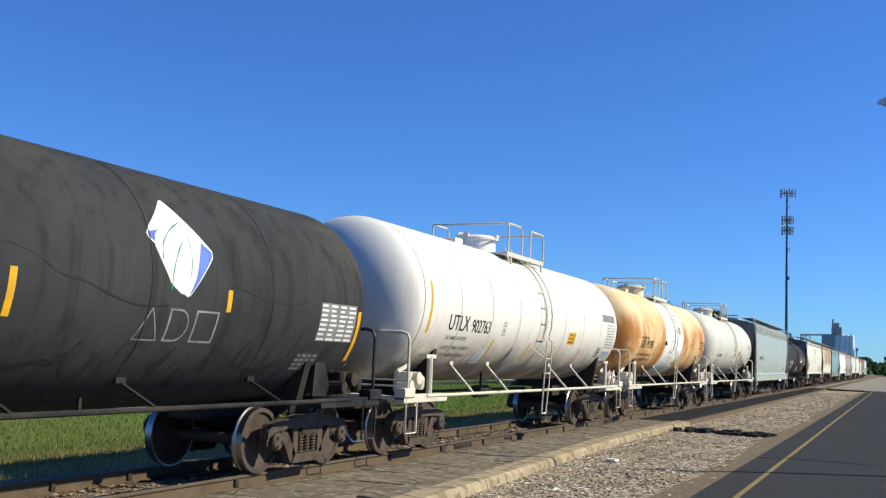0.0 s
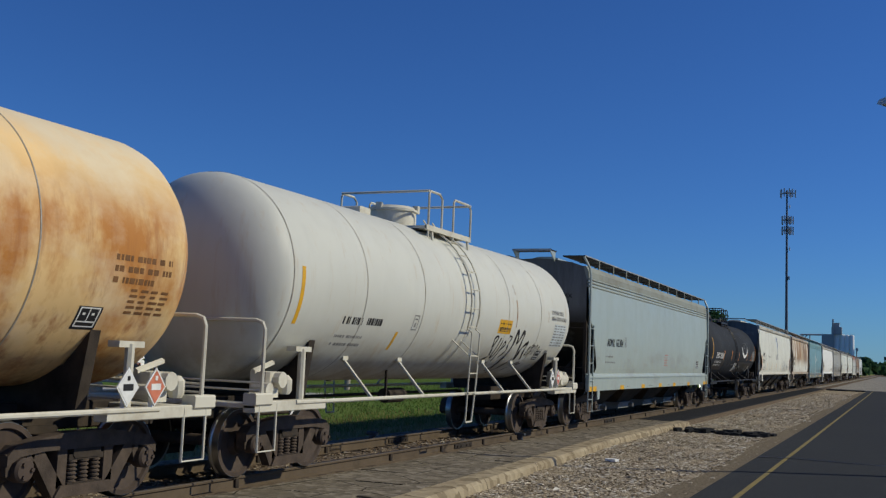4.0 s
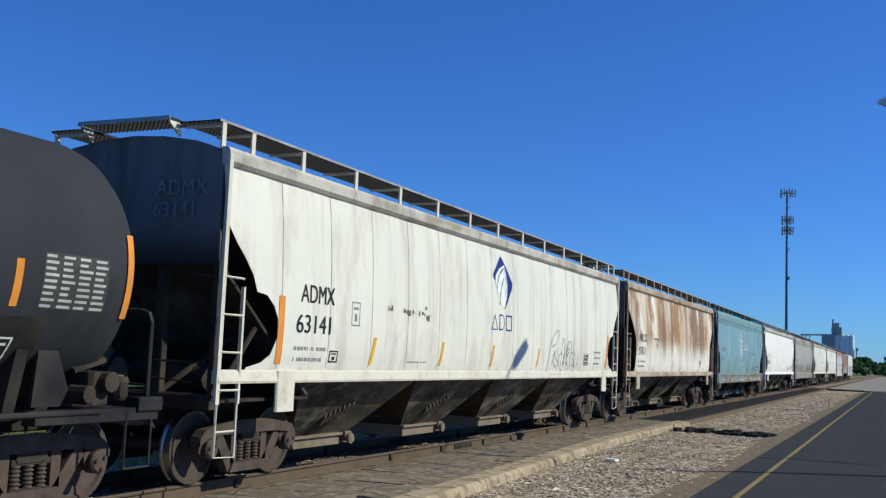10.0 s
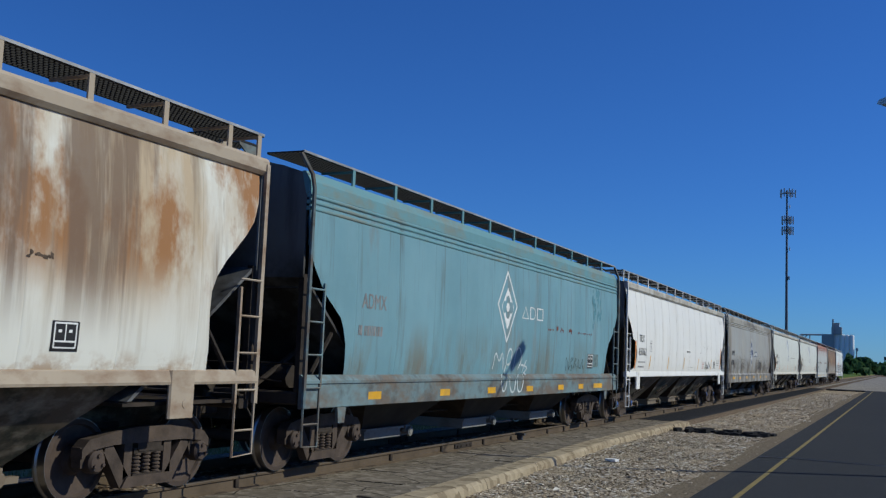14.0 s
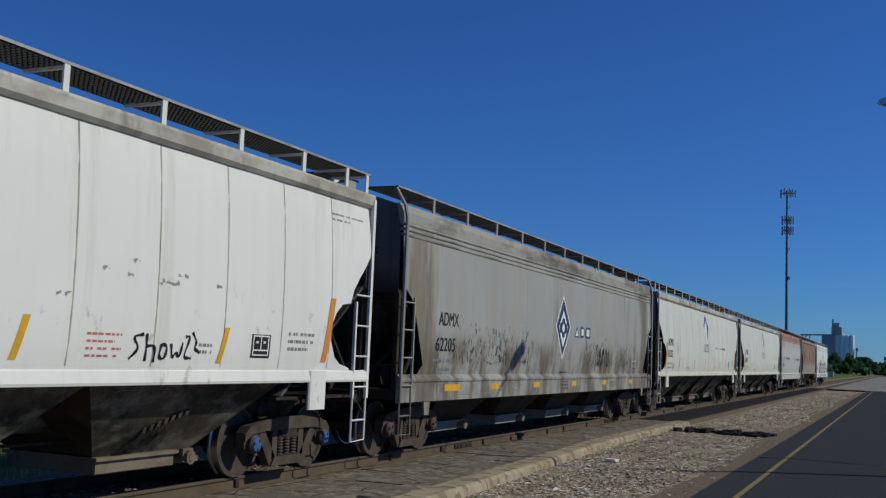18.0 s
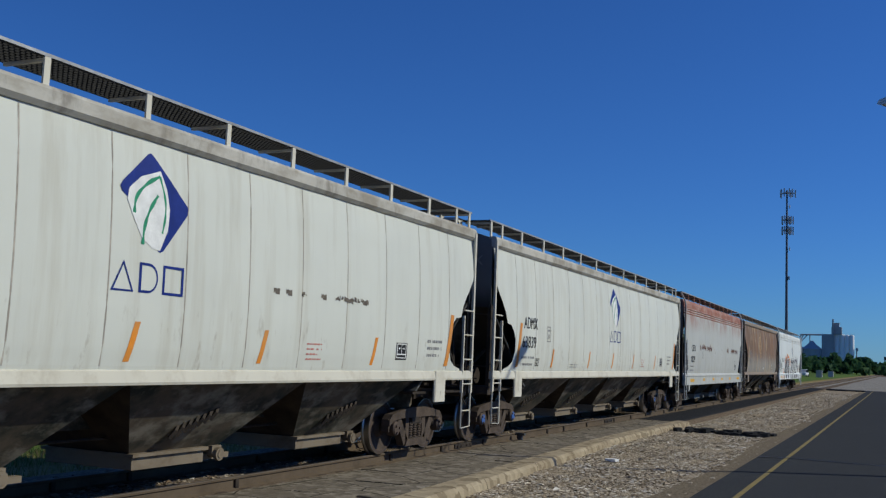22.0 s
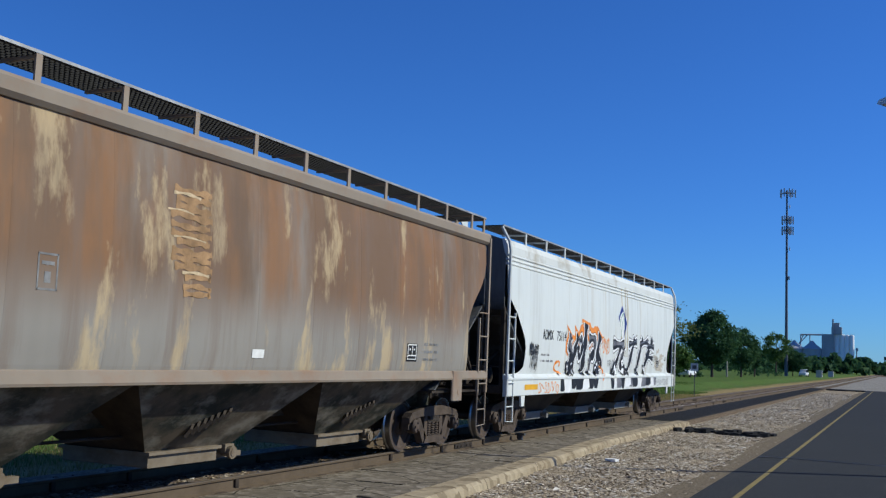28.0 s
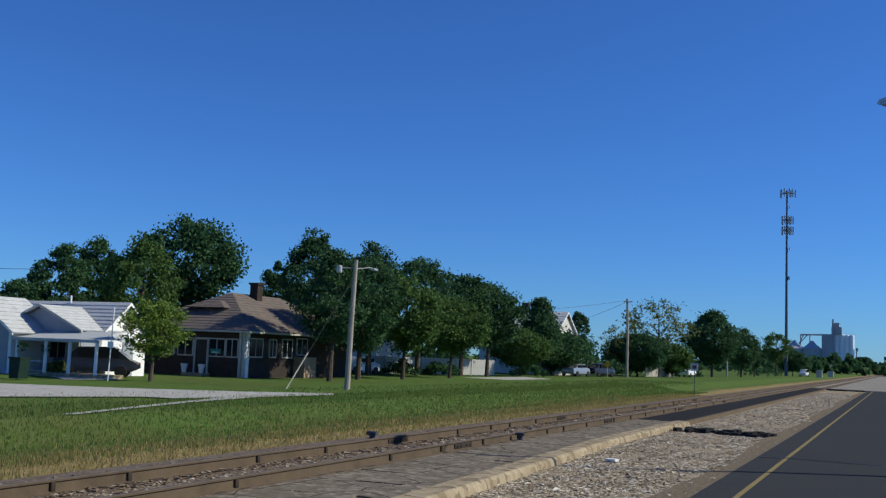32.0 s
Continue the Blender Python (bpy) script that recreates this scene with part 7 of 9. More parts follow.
# road
b = B()
b.grid([[(x, y, z) for x, z in ((6.02, -0.16), (6.05, -0.095), (6.6, -0.085), (12, -0.05), (26, -0.08), (26.1, -0.17))] for y in (-60, 0, 30, 60, 120, 400, 1500)])
tagged(part("road", b, ASPHALT, None), "dark asphalt road with a worn yellow edge line", "road", kind="structure")
b = B()
b.grid([[(x, y, -0.080) for x in (6.64, 6.73)] for y in (-40, 10, 30, 60, 110)])
tagged(part("road_line", b, LINE_PAINT, None), "worn yellow line along the road's edge", "road line", kind="structure")
b = B()
for k in range(14):
    x = 6.1 + k * 0.8
    b.add([(x, 24.1 + 0.12 * math.sin(k * 1.7), -0.07), (x + 0.8, 24.1 + 0.12 * math.sin(k * 1.7 + 1.7), -0.066), (x + 0.8, 24.22 + 0.12 * math.sin(k * 1.7 + 1.7), -0.066), (x, 24.19 + 0.12 * math.sin(k * 1.7), -0.07)], [(0, 1, 2, 3)])
tagged(part("road_seam", b, BLACK, None), "thin dark line across the asphalt road", "road seam", kind="structure")
sh = B()
sh.grid([[(5.55 + 0.12 * math.sin(j * 1.3), j * 4.0 - 60, -0.105), (6.1, j * 4.0 - 60, -0.098)] for j in range(42)])
tagged(part("road_shoulder", sh, speckled("sandy_shoulder", (0.15, 0.12, 0.08), [(0.24, 0.195, 0.14), (0.1, 0.08, 0.055), (0.16, 0.125, 0.085)], 30, 0.95, 0.6, None, 0.05), None), "sandy shoulder at the road's edge", "shoulder", kind="structure")
# broken tar lumps across the gravel
rng = random.Random(12)
for k in range(34):
    t = rng.random()
    x, y = 2.75 + 2.9 * t, 31.9 + rng.uniform(-0.55, 0.55) - 0.3 * t
    w, d, h = rng.uniform(0.1, 0.3), rng.uniform(0.12, 0.4), rng.uniform(0.04, 0.14)
    bb = B()
    q = [(x + w * math.cos(a) * rng.uniform(0.7, 1.1), y + d * math.sin(a) * rng.uniform(0.7, 1.1)) for a in (0.2, 1.1, 2.0, 3.0, 4.1, 5.2)]
    bb.extr(q, 2, -0.16, -0.12 + h)
    tagged(part("tar_lump", bb, ASPHALT_NEW, None), "broken lump of dark tar lying on the gravel", "rubble", "broken tar lumps")
tagged(part("crossing_apron", B().extr([(1.05, -0.16), (9.0, -0.16), (9.0, -0.06), (2.2, -0.04), (1.05, 0.03)], 1, 112.0, 420.0), speckled("worn_apron_concrete", (0.20, 0.185, 0.16), [(0.27, 0.25, 0.22), (0.34, 0.32, 0.28), (0.17, 0.15, 0.125)], 5, 0.95, 0.3, None, 0.05), None), "pale concrete apron at the level crossing", "pavement", kind="structure")
tagged(part("crossing_edge", B().extr([(1.9, -0.16), (5.9, -0.16), (5.9, -0.03), (1.9, 0.0)], 1, 108.0, 112.0), ASPHALT_NEW, None), "dark tarred edge of the crossing", "pavement", kind="structure")
# side street and walk beyond the grass
b = B()
b.add([(-60, 15.5, 0.03), (-17.3, 24.0, 0.02), (-15.4, 28.6, 0.02), (-14.3, 28.7, 0.02), (-13.5, 32.3, 0.02), (-13.0, 37.8, 0.02), (-13.9, 39.2, 0.02), (-16.4, 36.0, 0.02), (-19.6, 33.3, 0.025), (-24.5, 30.5, 0.03), (-60, 24, 0.03)], [tuple(range(11))])
tagged(part("side_street", b, PALE_CONC, None), "pale concrete side street", "street", kind="structure")
b = B()
b.add([(-10.8, 20.0, 0.0), (-10.6, 20.4, 0.0), (-12.5, 27.6, 0.015), (-13.3, 32.5, 0.03), (-13.9, 31.5, 0.03), (-12.8, 27.0, 0.015)], [(0, 1, 2, 3, 4, 5)][::1])
tagged(part("walkway", b, PALE_CONC, None), "narrow concrete walk through the lawn", "walk", kind="structure")
b = B()
b.add([(-27.0, 36.5, 0.035), (-26.0, 39.2, 0.035), (-31.5, 43.5, 0.04), (-33.5, 41.0, 0.04)], [(0, 1, 2, 3)])
tagged(part("driveway", b, PALE_CONC, None), "concrete driveway in front of the white house", "driveway", kind="structure")
b = B()
b.add([(-20.8, 80.0, 0.0), (-20.8, 92, 0.0), (-25.0, 95, 0.01), (-25.0, 80, 0.01)], [(0, 1, 2, 3)])
tagged(part("driveway", b, PALE_CONC, None), "pale gravel driveway beyond the lawn", "driveway", kind="structure")


# ---- grass blades ----
def blades(name, n, xs, ys, h, mat, seed, power=1.5, lean=0.35, wide=0.012):
    r = np.random.default_rng(seed)
    x = r.uniform(xs[0], xs[1], n)
    y = ys[0] + (ys[1] - ys[0]) * r.uniform(0, 1, n) ** power
    hh = h * r.uniform(0.45, 1.25, n)
    a = r.uniform(0, 6.28, n)
    w = wide * (1 + (y - ys[0]) / 25)
    dx, dy = np.cos(a) * w, np.sin(a) * w
    lx, ly = r.normal(0, lean, n) * hh, r.normal(0, lean, n) * hh
    z0 = lay(x) - 0.03
    co = np.stack([np.stack([x - dx, y - dy, z0], -1), np.stack([x + dx, y + dy, z0], -1), np.stack([x + lx, y + ly, z0 + hh + 0.03], -1)], 1).reshape(-1, 3)
    f = np.arange(3 * n).reshape(-1, 3)
    me = bpy.data.meshes.new(name)
    me.from_pydata(co.tolist(), [], f.tolist())
    me.update()
    return tagged(place(name, me, mat), "dry straw-coloured grass along the track" if "dry" in name else "green grass of the verge", "grass", kind="stuff")


def leaf_material(name, tones, clear=0.35):
    """Leaves and blades that let some of the light through."""
    mat = island(name, tones, 0.65)
    nt = mat.node_tree
    bsdf, out = nt.nodes["Principled BSDF"], nt.nodes["Material Output"]
    glow = nt.nodes.new("ShaderNodeBsdfTranslucent")
    both = nt.nodes.new("ShaderNodeMixShader")
    both.inputs[0].default_value = clear
    nt.links.new(bsdf.inputs["Base Color"].links[0].from_socket, glow.inputs[0])
    nt.links.new(bsdf.outputs[0], both.inputs[1])
    nt.links.new(glow.outputs[0], both.inputs[2])
    nt.links.new(both.outputs[0], out.inputs[0])
    return mat


STRAW = leaf_material("straw_blades", [(0.25, 0.19, 0.08), (0.38, 0.30, 0.14), (0.30, 0.25, 0.10), (0.19, 0.21, 0.06), (0.46, 0.38, 0.2)], 0.5)
GREEN = leaf_material("grass_blades", [(0.07, 0.14, 0.03), (0.115, 0.20, 0.046), (0.092, 0.172, 0.04), (0.15, 0.205, 0.056), (0.23, 0.22, 0.09)], 0.5)
blades("dry_grass", 34000, (-7.3, -1.8), (7, 80), 0.13, STRAW, 1)
blades("dry_grass", 6000, (-9.0, -6.3), (8, 70), 0.12, STRAW, 2)
blades("green_grass", 52000, (-14.0, -6.0), (10, 90), 0.10, GREEN, 3)
blades("green_grass", 9000, (-18, -10), (22, 110), 0.08, GREEN, 4, 1.3, 0.35, 0.02)
# ---- trees ----
LEAVES = [leaf_material("leaves_dark", [(0.027, 0.072, 0.036), (0.043, 0.105, 0.047), (0.064, 0.138, 0.059), (0.092, 0.177, 0.075)]),
          leaf_material("leaves_mid", [(0.046, 0.100, 0.032), (0.072, 0.142, 0.042), (0.103, 0.182, 0.053), (0.143, 0.223, 0.068)]),
          leaf_material("leaves_bright", [(0.088, 0.162, 0.030), (0.135, 0.216, 0.041), (0.176, 0.263, 0.054), (0.230, 0.297, 0.074)]),
          leaf_material("leaves_olive", [(0.081, 0.115, 0.038), (0.121, 0.155, 0.051), (0.162, 0.189, 0.065), (0.203, 0.216, 0.081)])]
BARK = plain("bark", (0.09, 0.07, 0.055), 0.9, 0, 0.35, 6, 0.6)


def tree(label, x, y, h, r, leaf, seed, full=1.0, shape="round", leaf_size=0.16, low=0.16):
    """Tapered trunk and limbs under a crown of leaf clumps with an uneven outline."""
    rng = np.random.default_rng(seed)
    ob = thing("tree", label, "tree", pose(x, y, 0))
    z0 = h * low
    b = B()
    t = max(0.10, h * 0.018)
    bend = rng.uniform(-0.3, 0.3, 2)
    b.tube([(0, 0, -0.1), (bend[0] * 0.2, bend[1] * 0.2, h * 0.2), (bend[0] * 0.6, bend[1] * 0.6, h * 0.5), (bend[0], bend[1], h * 0.85)], [t * 1.3, t, t * 0.6, t * 0.15], 8)
    for k in range(9):
        a, e = rng.uniform(0, 6.28), rng.uniform(0.35, 0.9)
        s, l = h * rng.uniform(0.22, 0.6), r * rng.uniform(0.5, 0.95)
        p = Vector((bend[0] * 0.4, bend[1] * 0.4, s))
        q = p + Vector((math.cos(a) * math.cos(e), math.sin(a) * math.cos(e), math.sin(e))) * l * 0.5
        w = p + Vector((math.cos(a + 0.2) * math.cos(e), math.sin(a + 0.2) * math.cos(e), math.sin(e) * 1.1)) * l
        b.tube([p, q, w], [t * 0.45, t * 0.3, t * 0.08], 5)
    part("trunk", b, BARK, ob, "", 40)
    n_blob = int(135 * full * max(1, (r / 3)) ** 0.8)
    pts = []
    for k in range(n_blob):
        while True:
            p = rng.uniform(-1, 1, 3)
            if np.dot(p, p) < 1:
                break
        p *= (0.45 + 0.55 * np.linalg.norm(p)) / max(0.2, np.linalg.norm(p))
        u = (p[2] + 1) / 2
        if shape == "cone":
            wide = 1.05 - 0.85 * u
        elif shape == "oval":
            wide = 0.55 + 0.45 * math.sin(math.pi * min(1, u * 1.1))
        else:
            wide = 0.72 + 0.28 * math.sin(math.pi * u)
        wob = 1 + 0.22 * math.sin(3 * math.atan2(p[1], p[0]) + seed) * rng.uniform(0.4, 1)
        c = np.array([p[0] * r * wide * wob, p[1] * r * wide * wob, z0 + (h - z0) * (0.10 + 0.86 * u)])
        br = r * rng.uniform(0.14, 0.32)
        m = int(110 * min(full, 1.0))
        d = rng.normal(0, 1, (m, 3))
        d /= np.linalg.norm(d, axis=1)[:, None]
        pts.append(c + d * br * np.clip(np.abs(rng.normal(0.6, 0.4, (m, 1))), 0, 1.15) * np.array([1.15, 1.15, 0.75]))
    c = np.concatenate(pts)
    n = len(c)
    a = rng.normal(0, 1, (n, 3))
    a /= np.linalg.norm(a, axis=1)[:, None]
    v = np.cross(a, rng.normal(0, 1, (n, 3)))
    v /= np.linalg.norm(v, axis=1)[:, None]
    s = leaf_size * 0.72 * (r / 3) ** 0.35 * rng.uniform(0.7, 1.5, (n, 1))
    a, v = a * s, v * s * 0.62
    co = np.stack([c - a, c - v + a * 0.1, c + a, c + v + a * 0.1], 1).reshape(-1, 3)
    f = np.arange(4 * n).reshape(-1, 4)
    me = bpy.data.meshes.new("crown")
    me.from_pydata(co.tolist(), [], f.tolist())
    me.update()
    place("crown", me, LEAVES[leaf], ob, "crown of small green leaves with gaps")
    return ob


TREES = [
    ("young bright green tree on the lawn", -25.0, 40.2, 4.0, 1.27, 2, 1, "oval", 0.75, 0.11, 0.22),
    ("low green tree behind the white house", -44.6, 50.0, 5.7, 1.49, 0, 6, "round", 0.90, 0.15, 0.20),
    ("green tree behind the white house", -44.4, 53.0, 8.3, 1.67, 0, 5, "round", 1.00, 0.15, 0.15),
    ("dark green tree behind the white house", -44.8, 57.0, 9.5, 1.59, 0, 3, "oval", 1.00, 0.15, 0.15),
    ("broad olive-green tree behind the white house", -36.3, 52.0, 8.4, 1.86, 1, 4, "round", 1.00, 0.15, 0.15),
    ("tall broad green tree with a bare trunk behind the houses", -40.5, 62.0, 11.2, 2.91, 0, 2, "round", 1.00, 0.16, 0.34),
    ("slender dark green tree behind the bungalow", -37.9, 70.0, 8.9, 1.22, 0, 8, "oval", 0.90, 0.15, 0.12),
    ("tall dark green tree beside the bungalow", -31.7, 66.0, 10.9, 1.95, 0, 7, "oval", 1.10, 0.15, 0.10),
    ("dark green tree beside the bungalow", -24.4, 60.4, 8.4, 2.0, 0, 9, "round", 1.10, 0.14, 0.12),
    ("tall green tree in a row", -29.9, 72.0, 10.7, 1.97, 0, 11, "oval", 1.00, 0.15, 0.12),
    ("dark green tree that shades the bungalow", -23.2, 54.6, 8.0, 1.75, 0, 40, "oval", 1.0, 0.13, 0.18),
    ("leafy green street tree", -23.8, 66.0, 6.9, 2.21, 1, 10, "round", 1.10, 0.14, 0.24),
    ("green tree in a row", -28.9, 79.0, 9.9, 2.54, 0, 12, "round", 1.00, 0.15, 0.12),
    ("leafy green street tree", -24.5, 76.0, 6.3, 2.20, 1, 13, "round", 1.00, 0.14, 0.25),
    ("dark green tree in a row", -27.8, 86.0, 9.2, 2.48, 0, 14, "round", 1.00, 0.16, 0.15),
    ("broad dark green tree with a thick trunk", -26.4, 89.0, 8.5, 2.31, 0, 15, "round", 1.10, 0.16, 0.24),
    ("green tree at the end of a row", -25.9, 97.0, 4.5, 2.39, 1, 16, "round", 1.00, 0.15, 0.15),
    ("dark green cedar with a pointed top", -27.0, 106.0, 8.3, 2.38, 0, 17, "cone", 1.30, 0.16, 0.10),
    ("dark green spreading tree", -27.6, 112.0, 4.7, 3.53, 0, 18, "round", 1.20, 0.16, 0.12),
    ("round green tree behind a house", -32.8, 140.0, 8.4, 1.06, 0, 19, "round", 0.80, 0.17, 0.35),
    ("sparse tree with bare limbs and thin leaves", -20.7, 138.0, 10.3, 3.81, 3, 20, "round", 0.36, 0.17, 0.30),
    ("thin small tree with sparse leaves", -24.9, 130.0, 6.5, 1.43, 3, 21, "round", 0.30, 0.16, 0.30),
    ("dark low tree under a sparse one", -22.5, 133.0, 5.4, 3.03, 0, 22, "round", 1.20, 0.17, 0.05),
    ("low tree by a fence", -19.7, 142.0, 4.3, 2.38, 1, 23, "round", 1.00, 0.18, 0.05),
    ("broad dark green tree by the track", -18.2, 166.0, 10.1, 3.25, 0, 24, "oval", 1.30, 0.19, 0.10),
    ("dark green tree by the track", -16.4, 186.0, 8.3, 2.36, 0, 25, "oval", 1.10, 0.20, 0.10),
    ("narrow green tree beside taller ones", -16.5, 205.0, 7.1, 1.10, 0, 26, "cone", 0.90, 0.20, 0.10),
    ("small green tree near the mast", -16.6, 244.0, 9.8, 2.37, 1, 27, "round", 0.60, 0.22, 0.20),
    ("small dark tree near the crossing", -14.6, 262.0, 5.9, 2.54, 0, 28, "round", 0.80, 0.22, 0.10),
]
for label, x, y, h, r, leaf, seed, shape, full, size, low in TREES:
    tree(label, x, y, h * 1.06, r * 1.3, leaf, seed, full=full, shape=shape, leaf_size=size, low=low)


def far_wood(name, label, spots, leaf, seed, size):
    """A distant wood: ragged heaps of leaf clumps along a line."""
    rng = np.random.default_rng(seed)
    cs = []
    for x, y, w, h in spots:
        for k in range(26):
            p = rng.normal(0, 0.45, 2)
            z = h * (0.25 + 0.6 * rng.uniform(0, 1)) * max(0.35, 1 - abs(p[0]) * 0.6)
            d = rng.normal(0, 1, (16, 3))
            d /= np.linalg.norm(d, axis=1)[:, None]
            cs.append(np.array([x + p[0] * w, y + p[1] * w, z]) + d * h * 0.16)
    c = np.concatenate(cs)
    n = len(c)
    a = rng.normal(0, 1, (n, 3)) * size
    v = rng.normal(0, 1, (n, 3)) * size
    co = np.stack([c - a, c - v, c + a, c + v], 1).reshape(-1, 3)
    me = bpy.data.meshes.new(name)
    me.from_pydata(co.tolist(), [], np.arange(4 * n).reshape(-1, 4).tolist())
    me.update()
    tagged(place(name, me, LEAVES[leaf]), label, "trees", kind="stuff")


far_wood("far_trees", "dark wood below the grain elevator", [(-62 + 7 * i, 500 + 8 * i, 9, 12 - 0.3 * i) for i in range(9)], 0, 31, 0.9)
far_wood("far_trees", "distant line of trees along the road", [(-40 + 16 * i, 900 + (i % 3) * 40, 22, 8 + 3 * (i % 2)) for i in range(14)], 0, 32, 1.6)
far_wood("far_trees", "line of trees behind the houses", [(-66 + 2.6 * i, 84 + 21 * i, 7, 4.0 + (i % 3) * 0.8) for i in range(2, 14)], 0, 35, 0.32)
far_wood("hedge", "dark shrubs along the back fences", [(-30, 78, 1.6, 1.6), (-28.5, 83, 1.6, 1.5), (-26, 100, 2, 1.6), (-25, 120, 2.5, 2.2), (-24, 127, 2.5, 2.2), (-22, 150, 3, 2.4), (-21, 160, 3, 2.0), (-18, 215, 3, 2.2), (-17, 230, 3, 2.2)], 0, 33, 0.12)
far_wood("shrub", "brown and green shrubs by the porch", [(-31.0, 40.0, 0.5, 0.9), (-32.2, 41.5, 0.5, 1.0)], 3, 34, 0.07)

# ---- houses ----
WHITE_SIDING = plain("white_siding", (0.80, 0.80, 0.80), 0.6, 0, 0.06, 1.2, 0.05)
GREY_SHINGLE = plain("grey_shingles", (0.47, 0.48, 0.49), 0.9, 0, 0.15, 2.5, 0.4)
BROWN_SHINGLE = plain("brown_shingles", (0.155, 0.128, 0.116), 0.9, 0, 0.2, 2.5, 0.4)
DARK_BRICK = plain("dark_brick", (0.045, 0.034, 0.03), 0.85, 0, 0.25, 3, 0.3)
PANE, _, glass = shader("window_glass", 0.06, 0.0, (0.012, 0.015, 0.018))
glass.inputs["Specular IOR Level"].default_value = 0.1
TRIM = plain("pale_trim", (0.42, 0.42, 0.40), 0.6, 0, 0.1, 3)
TAN_BRICK = plain("tan_brick", (0.34, 0.24, 0.16), 0.85, 0, 0.2, 3, 0.3)


def window(parent, at, w, h, face, frame_mat=TRIM, bars=2):
    """A framed window on a wall that faces '+x' or '-y'."""
    turn = pose(*at, 0, 0, 90 if face == "+x" else 0)
    b = B()
    t = 0.07
    for q in ((-w / 2, -w / 2 + t, 0, h), (w / 2 - t, w / 2, 0, h), (-w / 2, w / 2, 0, t), (-w / 2, w / 2, h - t, h)):
        b.box(q[0], q[1], -0.06, 0.02, q[2], q[3])
    for k in range(1, bars):
        x = -w / 2 + w * k / bars
        b.box(x - 0.025, x + 0.025, -0.05, 0.0, t, h - t)
    win = part("window", b, frame_mat, parent, "", 0, turn)
    part("pane", B().box(-w / 2 + t, w / 2 - t, -0.03, -0.01, t, h - t), PANE, win)
    return win


def roof_courses(b, p, q, r, s, n=9, t=0.05):
    """Overlapping rows from the eave p-q up to the ridge s-r."""
    p, q, r, s = map(Vector, (p, q, r, s))
    up = (q - p).cross(s - p).normalized()
    for i in range(n):
        a, c = i / n, (i + 1.08) / n
        c = min(c, 1)
        quad = [p.lerp(s, a) + up * t, q.lerp(r, a) + up * t, q.lerp(r, c) + up * 0.012, p.lerp(s, c) + up * 0.012]
        low = [p.lerp(s, a) - up * 0.02, q.lerp(r, a) - up * 0.02]
        b.add(quad + low, [(0, 1, 2, 3), (4, 5, 1, 0)])
    return b


def roof_parts(b, mat, ob):
    """Each row of the roof as a part of its own."""
    for k in range(len(b.v) // 6):
        part("roof_course", B().add(b.v[6 * k:6 * k + 6], [tuple(i - 6 * k for i in f) for f in b.f[2 * k:2 * k + 2]]), mat, ob)


